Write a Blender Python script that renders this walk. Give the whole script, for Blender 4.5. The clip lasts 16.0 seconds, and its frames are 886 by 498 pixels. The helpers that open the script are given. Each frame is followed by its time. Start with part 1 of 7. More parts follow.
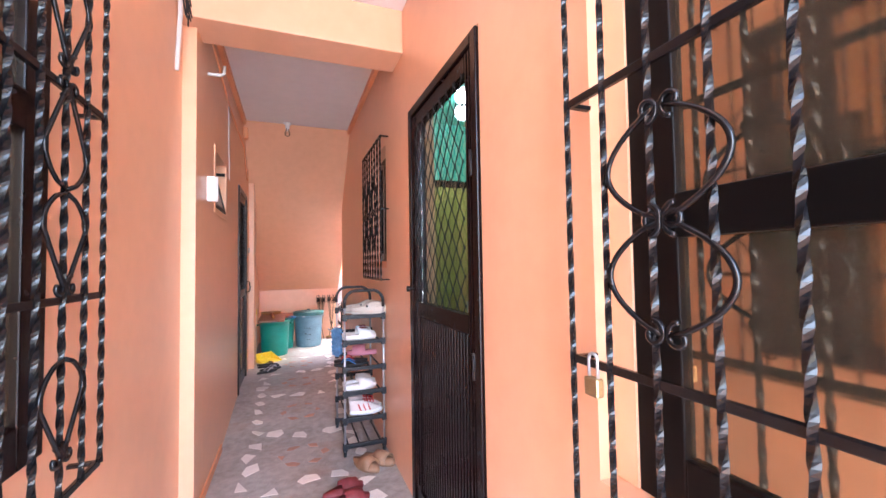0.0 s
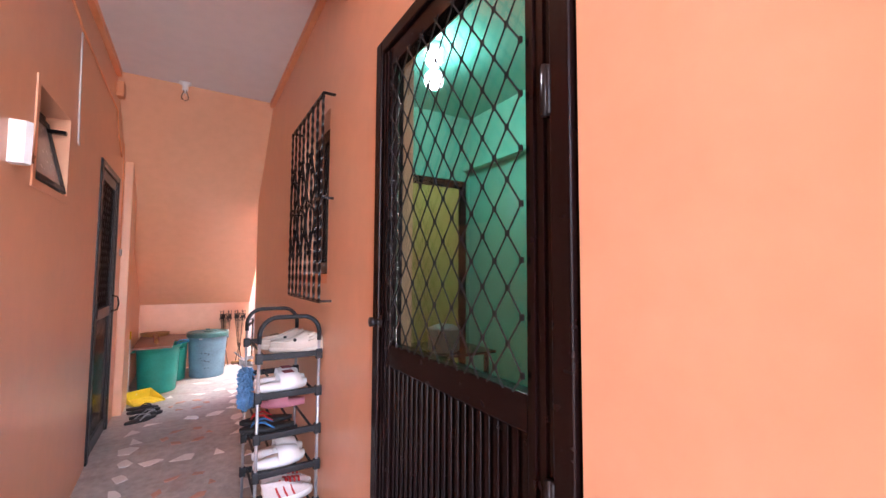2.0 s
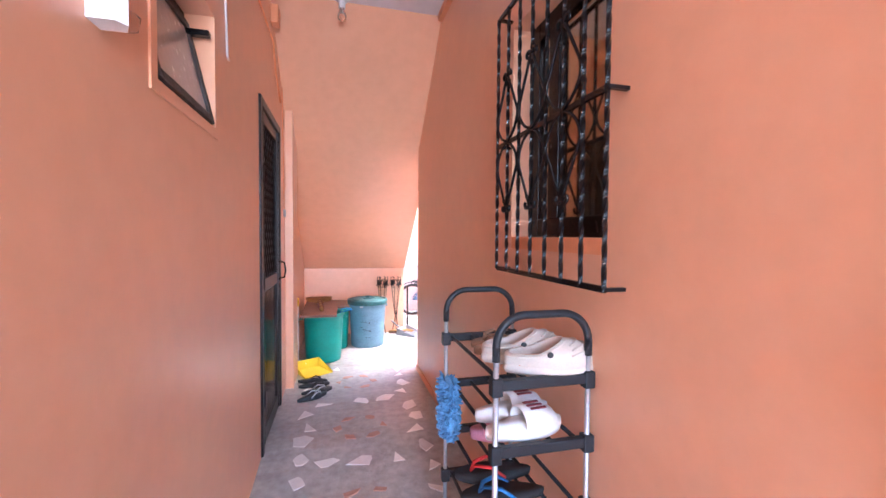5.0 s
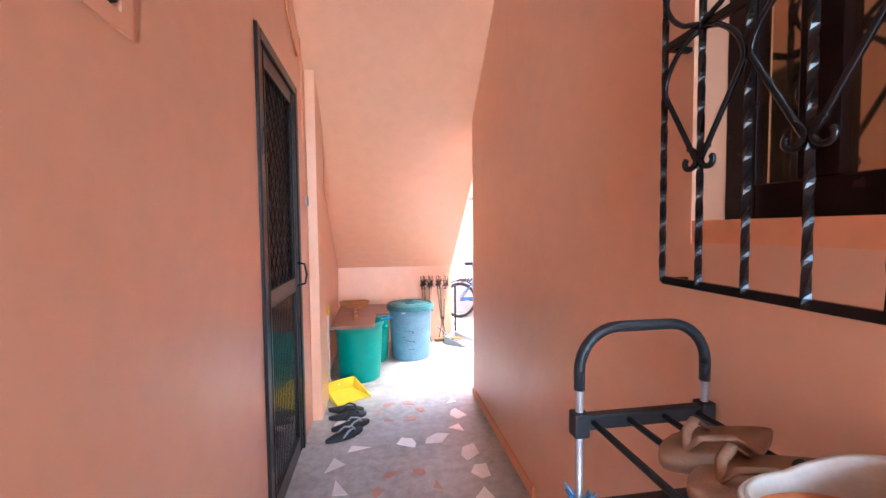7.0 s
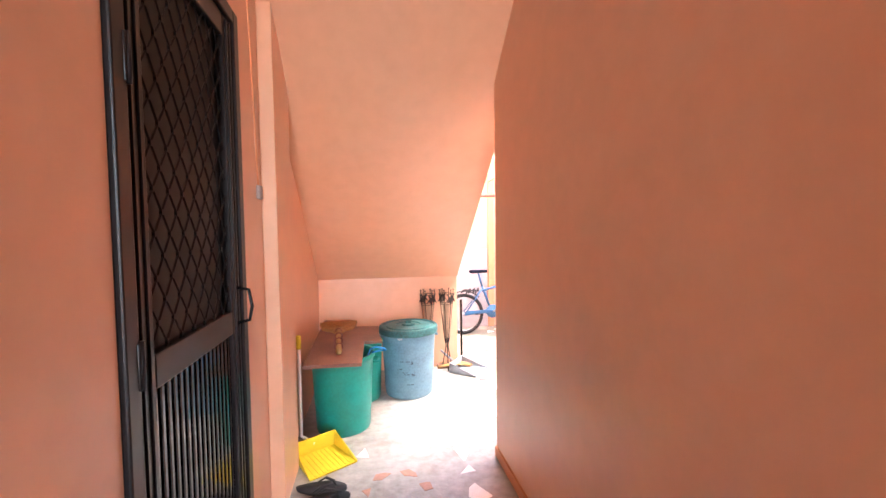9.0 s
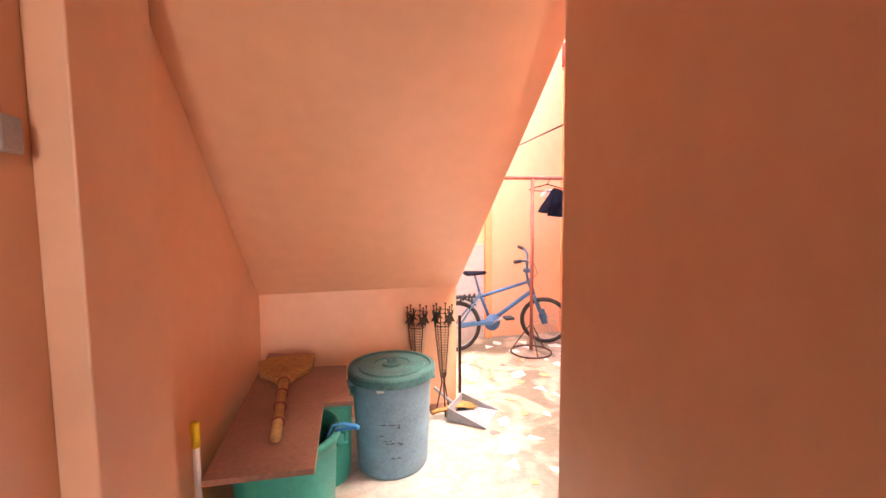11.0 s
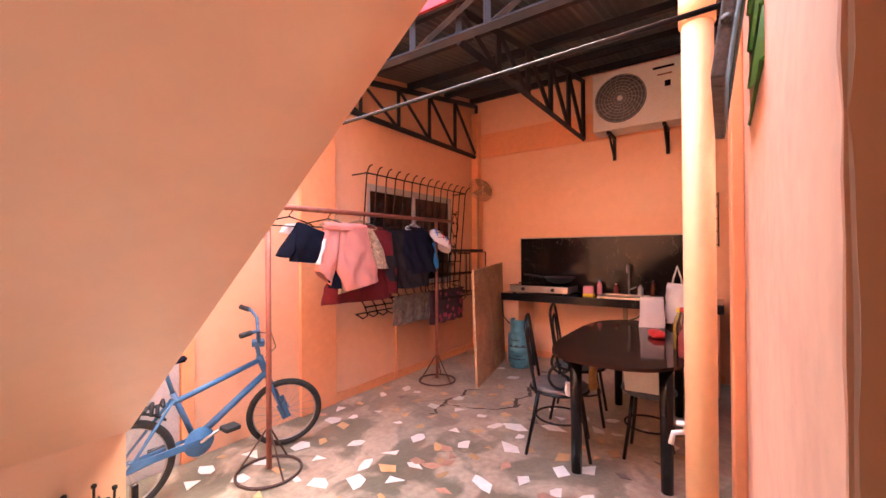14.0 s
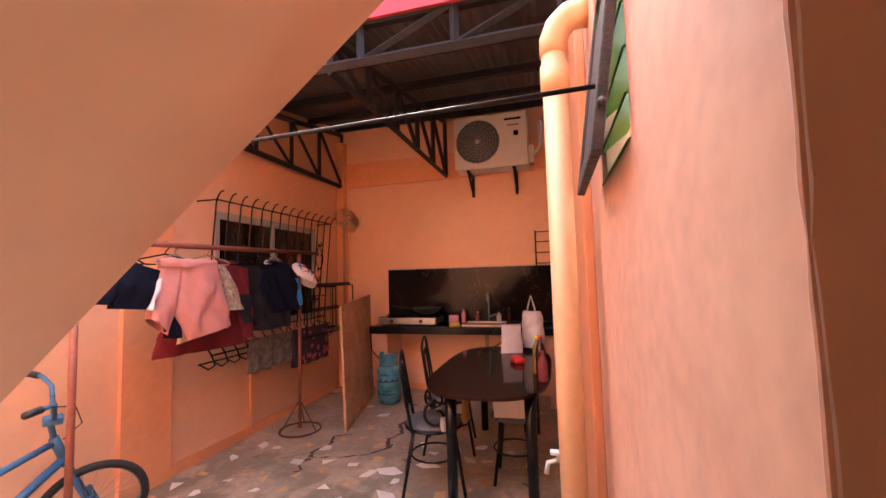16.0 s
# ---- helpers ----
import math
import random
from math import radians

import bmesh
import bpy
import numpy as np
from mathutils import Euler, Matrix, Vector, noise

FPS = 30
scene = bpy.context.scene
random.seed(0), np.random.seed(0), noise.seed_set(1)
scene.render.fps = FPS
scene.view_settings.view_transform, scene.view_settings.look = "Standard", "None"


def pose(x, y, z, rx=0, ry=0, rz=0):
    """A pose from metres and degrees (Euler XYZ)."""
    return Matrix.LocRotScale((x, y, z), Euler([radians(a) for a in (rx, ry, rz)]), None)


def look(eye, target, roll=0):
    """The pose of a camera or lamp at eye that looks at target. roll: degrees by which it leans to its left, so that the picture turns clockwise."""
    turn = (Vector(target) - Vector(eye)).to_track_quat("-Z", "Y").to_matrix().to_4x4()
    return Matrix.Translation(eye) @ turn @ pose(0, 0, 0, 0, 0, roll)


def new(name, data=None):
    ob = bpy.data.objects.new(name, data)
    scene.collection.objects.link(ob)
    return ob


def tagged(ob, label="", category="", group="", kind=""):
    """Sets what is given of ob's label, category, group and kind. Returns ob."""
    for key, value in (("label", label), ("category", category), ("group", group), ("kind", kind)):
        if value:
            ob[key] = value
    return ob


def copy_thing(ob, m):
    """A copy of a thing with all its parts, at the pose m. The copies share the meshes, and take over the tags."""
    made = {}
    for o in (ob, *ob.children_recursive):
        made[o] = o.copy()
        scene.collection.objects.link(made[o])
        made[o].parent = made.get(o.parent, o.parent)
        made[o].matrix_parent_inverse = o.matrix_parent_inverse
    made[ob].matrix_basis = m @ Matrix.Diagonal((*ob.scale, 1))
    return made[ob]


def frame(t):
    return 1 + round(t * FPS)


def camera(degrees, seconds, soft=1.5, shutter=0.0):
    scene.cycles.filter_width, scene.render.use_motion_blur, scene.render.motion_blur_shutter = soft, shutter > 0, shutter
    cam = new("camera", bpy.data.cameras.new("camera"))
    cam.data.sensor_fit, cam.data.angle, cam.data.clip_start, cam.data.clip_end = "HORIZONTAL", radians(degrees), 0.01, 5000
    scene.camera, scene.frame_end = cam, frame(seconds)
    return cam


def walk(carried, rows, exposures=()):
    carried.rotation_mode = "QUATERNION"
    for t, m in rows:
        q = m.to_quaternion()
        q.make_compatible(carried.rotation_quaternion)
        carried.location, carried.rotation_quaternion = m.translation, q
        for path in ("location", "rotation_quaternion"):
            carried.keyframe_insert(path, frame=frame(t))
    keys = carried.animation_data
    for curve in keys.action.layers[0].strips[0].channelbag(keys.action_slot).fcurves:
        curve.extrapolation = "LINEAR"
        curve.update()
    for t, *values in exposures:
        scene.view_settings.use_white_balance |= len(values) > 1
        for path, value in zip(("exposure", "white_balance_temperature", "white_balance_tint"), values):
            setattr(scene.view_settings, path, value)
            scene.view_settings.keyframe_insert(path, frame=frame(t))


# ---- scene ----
cam = camera(95.6, 16.0)
PATH = [
    (0, (0.134, 0.436, 1.26), (0.843, 2.305, 1.336), -0.9),
    (0.5, (0.143, 0.695, 1.259), (0.982, 2.507, 1.364), -0.8),
    (1, (0.112, 0.924, 1.275), (1.072, 2.675, 1.401), -0.3),
    (1.5, (0.187, 1.146, 1.299), (1.2, 2.863, 1.454), 0.2),
    (2, (0.219, 1.314, 1.298), (1.269, 3.012, 1.418), 0.3),
    (2.5, (0.17, 1.5, 1.294), (1.2, 3.213, 1.369), 0.4),
    (3, (0.134, 1.655, 1.275), (1.068, 3.423, 1.315), 0.4),
    (3.5, (0.173, 1.888, 1.277), (0.975, 3.72, 1.28), 0.2),
    (4, (0.165, 2.1, 1.262), (0.843, 3.982, 1.235), -0.1),
    (4.2, (0.136, 2.187, 1.27), (0.765, 4.085, 1.238), -0.2),
    (6.3, (0.075, 2.921, 1.297), (0.444, 4.883, 1.189), 0.0),
    (6.5, (0.077, 3.046, 1.268), (0.426, 5.012, 1.159), -0.7),
    (7, (0.107, 3.24, 1.275), (0.417, 5.213, 1.18), -0.6),
    (7.5, (0.088, 3.417, 1.268), (0.388, 5.393, 1.189), -0.4),
    (8, (0.059, 3.599, 1.285), (0.367, 5.574, 1.21), -0.3),
    (8.5, (0.079, 3.811, 1.278), (0.395, 5.785, 1.204), -0.4),
    (9, (0.126, 4.061, 1.289), (0.473, 6.029, 1.202), -0.8),
    (9.2, (0.11, 4.171, 1.278), (0.484, 6.134, 1.203), -1.4),
    (11.5, (0.216, 5.384, 1.341), (0.766, 7.3, 1.18), 0.1),
    (12, (0.284, 5.629, 1.342), (0.989, 7.496, 1.203), -0.4),
    (12.5, (0.298, 5.871, 1.351), (1.22, 7.643, 1.236), 0.2),
    (13, (0.332, 6.034, 1.373), (1.48, 7.669, 1.284), 0.3),
    (13.5, (0.424, 6.176, 1.398), (1.83, 7.599, 1.359), -0.0),
    (14, (0.461, 6.299, 1.409), (2.1, 7.444, 1.422), -0.4),
    (14.5, (0.49, 6.374, 1.445), (2.282, 7.262, 1.495), -1.2),
    (15, (0.506, 6.399, 1.452), (2.383, 7.085, 1.535), -1.8),
    (15.5, (0.502, 6.406, 1.46), (2.416, 6.973, 1.585), -1.9),
    (16, (0.485, 6.403, 1.477), (2.41, 6.928, 1.611), -1.6),
]
walk(cam, [(t, look(eye, target, roll)) for t, eye, target, roll in PATH],
     [(0, 4.78, 5700, 11), (0.5, 4.68, 4750, 8), (1.0, 4.66, 4700, 9), (1.5, 4.66, 5100, 11), (2, 4.62, 6050, 18), (2.5, 4.72, 5500, 13), (3, 4.95, 5250, 11), (4, 5.05, 5200, 13), (6.5, 5.28, 5250, 4), (7.5, 5.3, 4950, 0), (8, 5.28, 5000, 1), (9, 5.18, 6050, 8), (11.5, 4.45, 7700, 20), (12.5, 4.25, 7250, 14), (14, 4.25, 6600, 10), (15, 3.98, 6700, 7), (16, 3.78, 6850, 7)])

# ---- light ----
world = bpy.data.worlds.new("sky")
scene.world = world
world.use_nodes = True
wn = world.node_tree
sky = wn.nodes.new("ShaderNodeTexSky")
sky.sky_type = 'NISHITA'
sky.sun_disc = False
sky.sun_elevation = radians(60)
sky.sun_rotation = radians(105)
sky.air_density, sky.dust_density = 1.0, 3.0
wn.links.new(sky.outputs[0], wn.nodes["Background"].inputs[0])
wn.nodes["Background"].inputs[1].default_value = 0.15

sun = new("sun", bpy.data.lights.new("sun", 'SUN'))
sun.data.energy, sun.data.angle, sun.data.color = 0.20, radians(45), (1.0, 0.98, 0.95)
sun.matrix_world = look((4.98, 7.1, 6.06), (1.6, 8.0, 0.0))

# area lamp added at the corridor's open street end, standing in for skylight
front = new("street_daylight", bpy.data.lights.new("street_daylight", 'AREA'))
front.data.shape, front.data.size, front.data.size_y = 'RECTANGLE', 1.15, 2.7
front.data.energy, front.data.color = 5.4, (0.90, 0.95, 1.0)
front.matrix_world = look((0.19, -0.95, 1.45), (0.19, 2.0, 1.35))

# the lit ceiling lamp of the green room
lamp_light = new("green_room_light", bpy.data.lights.new("green_room_light", 'POINT'))
lamp_light.data.energy, lamp_light.data.shadow_soft_size, lamp_light.data.color = 0.105, 0.06, (0.92, 1.0, 0.98)
lamp_light.location = (1.45, 3.42, 2.50)


# ---- materials ----
def mat(name, colour, rough=0.5, metal=0.0, vary=0.12, scale=6.0, bump=0.0, bump_scale=60.0, spec=0.5, tint=None, rnd=0.0, coat=0.0):
    m = bpy.data.materials.new(name)
    m.use_nodes = True
    nt = m.node_tree
    b = nt.nodes["Principled BSDF"]
    b.inputs["Roughness"].default_value = rough
    b.inputs["Metallic"].default_value = metal
    b.inputs["Specular IOR Level"].default_value = spec
    b.inputs["Coat Weight"].default_value = coat
    tc = nt.nodes.new("ShaderNodeNewGeometry")
    n1 = nt.nodes.new("ShaderNodeTexNoise")
    n1.inputs["Scale"].default_value, n1.inputs["Detail"].default_value = scale, 6
    nt.links.new(tc.outputs["Position"], n1.inputs["Vector"])
    n2 = nt.nodes.new("ShaderNodeTexNoise")
    n2.inputs["Scale"].default_value, n2.inputs["Detail"].default_value = scale * 9, 4
    nt.links.new(tc.outputs["Position"], n2.inputs["Vector"])
    add = nt.nodes.new("ShaderNodeMath")
    add.operation = 'ADD'
    nt.links.new(n1.outputs[0], add.inputs[0])
    nt.links.new(n2.outputs[0], add.inputs[1])
    ramp = nt.nodes.new("ShaderNodeValToRGB")
    hi = [min(1, c * (1 + vary)) for c in colour]
    lo = [c * (1 - vary) for c in (tint or colour)]
    half = nt.nodes.new("ShaderNodeMath")
    half.operation = 'MULTIPLY'
    half.inputs[1].default_value = 0.5
    nt.links.new(add.outputs[0], half.inputs[0])
    ramp.color_ramp.elements[0].position, ramp.color_ramp.elements[0].color = 0.36, (*lo, 1)
    ramp.color_ramp.elements[1].position, ramp.color_ramp.elements[1].color = 0.62, (*hi, 1)
    nt.links.new(half.outputs[0], ramp.inputs[0])
    out = ramp.outputs[0]
    if rnd:
        oi = nt.nodes.new("ShaderNodeObjectInfo")
        hs = nt.nodes.new("ShaderNodeHueSaturation")
        mr = nt.nodes.new("ShaderNodeMapRange")
        mr.inputs[3].default_value, mr.inputs[4].default_value = 1 - rnd, 1 + rnd
        nt.links.new(oi.outputs["Random"], mr.inputs[0])
        nt.links.new(mr.outputs[0], hs.inputs["Value"])
        nt.links.new(out, hs.inputs["Color"])
        out = hs.outputs[0]
    nt.links.new(out, b.inputs["Base Color"])
    rr = nt.nodes.new("ShaderNodeMapRange")
    rr.inputs[3].default_value, rr.inputs[4].default_value = max(0.02, rough - 0.03), min(1, rough + 0.05)
    nt.links.new(n2.outputs[0], rr.inputs[0])
    nt.links.new(rr.outputs[0], b.inputs["Roughness"])
    if bump:
        n3 = nt.nodes.new("ShaderNodeTexNoise")
        n3.inputs["Scale"].default_value, n3.inputs["Detail"].default_value = bump_scale, 5
        nt.links.new(tc.outputs["Position"], n3.inputs["Vector"])
        bp = nt.nodes.new("ShaderNodeBump")
        bp.inputs["Strength"].default_value, bp.inputs["Distance"].default_value = bump, 0.01
        nt.links.new(n3.outputs[0], bp.inputs["Height"])
        nt.links.new(bp.outputs[0], b.inputs["Normal"])
    return m


def glass(name, colour, rough=0.02):
    m = bpy.data.materials.new(name)
    m.use_nodes = True
    b = m.node_tree.nodes["Principled BSDF"]
    b.inputs["Base Color"].default_value = (*colour, 1)
    b.inputs["Transmission Weight"].default_value = 1.0
    b.inputs["Roughness"].default_value = rough
    b.inputs["IOR"].default_value = 1.45
    return m


def concrete_floor():
    m = mat("worn_concrete", (0.41, 0.37, 0.32), 0.42, vary=0.14, scale=2.2, bump=0.35, bump_scale=45, tint=(0.33, 0.29, 0.245))
    nt = m.node_tree
    b = nt.nodes["Principled BSDF"]
    old = b.inputs["Base Color"].links[0].from_socket
    geo = nt.nodes.new("ShaderNodeNewGeometry")
    # mossy, damp stains of the open yard
    n = nt.nodes.new("ShaderNodeTexNoise")
    n.inputs["Scale"].default_value, n.inputs["Detail"].default_value, n.inputs["Distortion"].default_value = 2.3, 10, 0.9
    nt.links.new(geo.outputs["Position"], n.inputs["Vector"])
    sep = nt.nodes.new("ShaderNodeSeparateXYZ")
    nt.links.new(geo.outputs["Position"], sep.inputs[0])
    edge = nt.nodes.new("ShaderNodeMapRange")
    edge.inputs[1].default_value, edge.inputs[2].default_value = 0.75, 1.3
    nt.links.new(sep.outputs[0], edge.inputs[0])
    r = nt.nodes.new("ShaderNodeValToRGB")
    r.color_ramp.elements[0].position, r.color_ramp.elements[1].position = 0.45, 0.53
    nt.links.new(n.outputs[0], r.inputs[0])
    f = nt.nodes.new("ShaderNodeMath")
    f.operation = 'MULTIPLY'
    nt.links.new(r.outputs[0], f.inputs[0])
    nt.links.new(edge.outputs[0], f.inputs[1])
    fade = nt.nodes.new("ShaderNodeMapRange")
    fade.inputs[1].default_value, fade.inputs[2].default_value, fade.inputs[3].default_value, fade.inputs[4].default_value = 2.6, 3.9, 1.0, 0.25
    nt.links.new(sep.outputs[0], fade.inputs[0])
    f3 = nt.nodes.new("ShaderNodeMath")
    f3.operation = 'MULTIPLY'
    nt.links.new(f.outputs[0], f3.inputs[0])
    nt.links.new(fade.outputs[0], f3.inputs[1])
    f2 = nt.nodes.new("ShaderNodeMath")
    f2.operation = 'MULTIPLY'
    f2.inputs[1].default_value = 0.76
    nt.links.new(f3.outputs[0], f2.inputs[0])
    mx = nt.nodes.new("ShaderNodeMix")
    mx.data_type = 'RGBA'
    mx.inputs["B"].default_value = (0.095, 0.098, 0.062, 1)
    nt.links.new(f2.outputs[0], mx.inputs["Factor"])
    gz = nt.nodes.new("ShaderNodeMix")
    gz.data_type, gz.blend_type = 'RGBA', 'MULTIPLY'
    gz.inputs["Factor"].default_value = 1.0
    # corridor: greyer cement with the sky's blue cast tinted in; yard: warmer tan
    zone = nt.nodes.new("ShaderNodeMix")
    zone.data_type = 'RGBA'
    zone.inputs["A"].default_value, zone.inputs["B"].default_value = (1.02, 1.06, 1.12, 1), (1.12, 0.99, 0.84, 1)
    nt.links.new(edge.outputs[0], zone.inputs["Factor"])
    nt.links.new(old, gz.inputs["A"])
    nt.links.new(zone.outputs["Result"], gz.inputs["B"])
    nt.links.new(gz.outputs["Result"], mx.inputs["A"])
    # rubbed-in brick dust
    n4 = nt.nodes.new("ShaderNodeTexNoise")
    n4.inputs["Scale"].default_value, n4.inputs["Detail"].default_value = 3.1, 7
    nt.links.new(geo.outputs["Position"], n4.inputs["Vector"])
    r4 = nt.nodes.new("ShaderNodeValToRGB")
    r4.color_ramp.elements[0].position, r4.color_ramp.elements[1].position = 0.55, 0.70
    r4.color_ramp.elements[1].color = (0.35, 0.35, 0.35, 1)
    nt.links.new(n4.outputs[0], r4.inputs[0])
    mx2 = nt.nodes.new("ShaderNodeMix")
    mx2.data_type = 'RGBA'
    mx2.inputs["B"].default_value = (0.36, 0.20, 0.13, 1)
    nt.links.new(r4.outputs[0], mx2.inputs["Factor"])
    nt.links.new(mx.outputs["Result"], mx2.inputs["A"])
    nt.links.new(mx2.outputs["Result"], b.inputs["Base Color"])
    return m


M_WALL = mat("orange_satin_wall_paint", (0.82, 0.45, 0.275), 0.34, vary=0.03, scale=1.3, bump=0.06, bump_scale=11, tint=(0.81, 0.435, 0.26))
M_DEEP = mat("deep_orange_trim_paint", (0.80, 0.34, 0.16), 0.42, vary=0.06, scale=2, bump=0.15, bump_scale=20)
M_LIGHTWALL = mat("pale_orange_wall_paint", (0.82, 0.47, 0.32), 0.5, vary=0.05, scale=1.1, bump=0.3, bump_scale=7)
M_PLASTER = mat("pale_orange_rough_plaster", (0.74, 0.43, 0.285), 0.6, vary=0.05, scale=2.5, bump=0.14, bump_scale=6, tint=(0.67, 0.365, 0.245))
M_CEIL = mat("white_ceiling_paint", (0.80, 0.76, 0.75), 0.5, vary=0.03, scale=1.2, bump=0.05)
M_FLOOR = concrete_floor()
M_IRON = mat("glossy_black_iron_paint", (0.006, 0.006, 0.007), 0.22, vary=0.2, scale=10, spec=0.32)
M_BLACKFRAME = mat("black_window_frame_paint", (0.004, 0.0035, 0.0035), 0.35, vary=0.1, scale=6, spec=0.15)
M_DARKWOOD = mat("dark_brown_aluminium", (0.008, 0.003, 0.003), 0.25, vary=0.02, scale=3, spec=0.2)
M_GREYFRAME = mat("grey_bronze_aluminium", (0.013, 0.010, 0.010), 0.3, vary=0.15, scale=12, spec=0.3)
M_BLACKPANEL = mat("glossy_black_panel", (0.010, 0.011, 0.012), 0.13, vary=0.2, scale=10, coat=0.3)
M_MESHDARK = mat("dark_bronze_mesh", (0.008, 0.006, 0.006), 0.45, vary=0.2, scale=30, spec=0.25)
M_GREEN = mat("mint_green_wall_paint", (0.12, 0.46, 0.35), 0.4, vary=0.04, scale=1.4, bump=0.1, bump_scale=14)
M_YELLOW = mat("ochre_door_paint", (0.50, 0.38, 0.10), 0.45, vary=0.1, scale=4)
# dull brown that puts the rooms' darkness into their wall colour
M_ROOMDARK = mat("dimmed_room_wall", (0.35, 0.27, 0.20), 0.7, vary=0.1, scale=3)
M_CHROME = mat("grey_steel_tube", (0.42, 0.43, 0.45), 0.38, metal=0.6, vary=0.08, scale=25)
M_GREYPLASTIC = mat("charcoal_plastic", (0.018, 0.019, 0.022), 0.45, vary=0.15, scale=30, spec=0.3)
M_WHITEPLASTIC = mat("white_plastic", (0.80, 0.80, 0.79), 0.4, vary=0.04, scale=20)
M_CRATE = mat("cream_crate_plastic", (0.74, 0.66, 0.54), 0.45, vary=0.08, scale=9)
M_CREAM = mat("cream_foam", (0.52, 0.46, 0.39), 0.6, vary=0.06, scale=18, bump=0.1)
M_TAN = mat("tan_leather", (0.30, 0.17, 0.10), 0.55, vary=0.15, scale=20)
# orange light bounced into the clogs, painted as the insole's colour
M_INSOLE = mat("bounce_orange_insole", (0.55, 0.17, 0.04), 0.7, vary=0.15, scale=20)
M_BLUEMOP = mat("blue_microfibre", (0.13, 0.30, 0.52), 0.9, vary=0.25, scale=30)
M_BLACKRUB = mat("black_rubber", (0.016, 0.017, 0.019), 0.65, vary=0.3, scale=30)
M_GREYRUB = mat("grey_strap_rubber", (0.32, 0.33, 0.35), 0.6, vary=0.15, scale=30)
M_BLUERUB = mat("blue_rubber", (0.03, 0.16, 0.40), 0.6, vary=0.2, scale=30)
M_RED = mat("red_plastic", (0.55, 0.03, 0.03), 0.45, vary=0.15, scale=30)
M_MAROON = mat("maroon_rubber", (0.20, 0.03, 0.035), 0.6, vary=0.2, scale=40)
M_PINKPL = mat("pink_plastic", (0.62, 0.25, 0.32), 0.5, vary=0.1, scale=20)
M_GREENBIN = mat("teal_green_plastic", (0.012, 0.26, 0.20), 0.4, vary=0.12, scale=7, bump=0.05)
M_BLUEBIN = mat("faded_blue_plastic", (0.15, 0.28, 0.36), 0.5, vary=0.12, scale=8, tint=(0.14, 0.24, 0.31))
M_TEALLID = mat("teal_lid_plastic", (0.04, 0.15, 0.15), 0.5, vary=0.3, scale=9, tint=(0.05, 0.11, 0.11))
M_SOIL = mat("damp_dark_soil", (0.085, 0.062, 0.042), 0.8, vary=0.35, scale=40, bump=0.4)
M_SCUFF = mat("black_scuff", (0.03, 0.04, 0.05), 0.7, vary=0.3, scale=60)
M_PLYWOOD = mat("weathered_plywood", (0.54, 0.32, 0.17), 0.6, vary=0.2, scale=5, bump=0.1, tint=(0.42, 0.24, 0.13))
M_BROWNBOARD = mat("reddish_brown_board", (0.22, 0.10, 0.065), 0.5, vary=0.2, scale=6, bump=0.12)
M_STRAW = mat("straw", (0.36, 0.19, 0.06), 0.8, vary=0.3, scale=40, bump=0.4, bump_scale=200)
M_WICKER = mat("pale_wicker", (0.42, 0.27, 0.17), 0.7, vary=0.2, scale=50)
M_DKMETAL = mat("dark_rusty_wire", (0.03, 0.022, 0.018), 0.5, metal=0.4, vary=0.3, scale=50)
M_YPLASTIC = mat("yellow_plastic", (0.80, 0.60, 0.03), 0.4, vary=0.06, scale=20)
M_GREYPAN = mat("grey_scratched_plastic", (0.30, 0.31, 0.33), 0.5, vary=0.2, scale=14)
M_BIKE = mat("dusty_blue_bike_paint", (0.038, 0.12, 0.24), 0.42, vary=0.18, scale=14)
M_TYRE = mat("tyre_rubber", (0.02, 0.019, 0.018), 0.8, vary=0.3, scale=40, bump=0.5, bump_scale=160)
M_RIM = mat("dull_rim_metal", (0.35, 0.34, 0.33), 0.4, metal=0.9, vary=0.2, scale=30)
M_RUST = mat("rust_red_steel_pipe", (0.24, 0.075, 0.05), 0.55, vary=0.25, scale=22, bump=0.2)
M_RUSTDK = mat("rusty_dark_rod", (0.075, 0.04, 0.03), 0.6, vary=0.3, scale=30)
M_CLPINK = mat("salmon_pink_cotton", (0.64, 0.26, 0.225), 0.85, vary=0.06, scale=12, bump=0.15, bump_scale=300)
M_CLRED = mat("crimson_cotton", (0.14, 0.006, 0.012), 0.9, vary=0.15, scale=10, bump=0.15, bump_scale=300)
M_CLNAVY = mat("navy_cotton", (0.007, 0.008, 0.017), 0.9, vary=0.2, scale=10, bump=0.15, bump_scale=300, spec=0.08)
M_CLLACE = mat("beige_lace", (0.52, 0.38, 0.26), 0.9, vary=0.45, scale=45, bump=0.8, bump_scale=120, tint=(0.34, 0.24, 0.16))
M_CLCHAR = mat("charcoal_cotton", (0.022, 0.019, 0.022), 0.9, vary=0.2, scale=10, bump=0.15, bump_scale=300, spec=0.08)
M_CLGREY = mat("grey_knit", (0.16, 0.14, 0.12), 0.95, vary=0.4, scale=28, bump=0.6, bump_scale=160, tint=(0.09, 0.08, 0.07))
M_CLFLOR = mat("dark_floral_cotton", (0.05, 0.025, 0.035), 0.9, vary=0.3, scale=16, bump=0.2, bump_scale=200)
M_FLOWER = mat("pink_flower_print", (0.50, 0.10, 0.16), 0.9, vary=0.3, scale=30)
M_CLWHITE = mat("white_cotton", (0.68, 0.62, 0.60), 0.9, vary=0.06, scale=12, bump=0.15, bump_scale=300)
M_CLBLUE = mat("bright_blue_cotton", (0.04, 0.26, 0.60), 0.9, vary=0.1, scale=12)


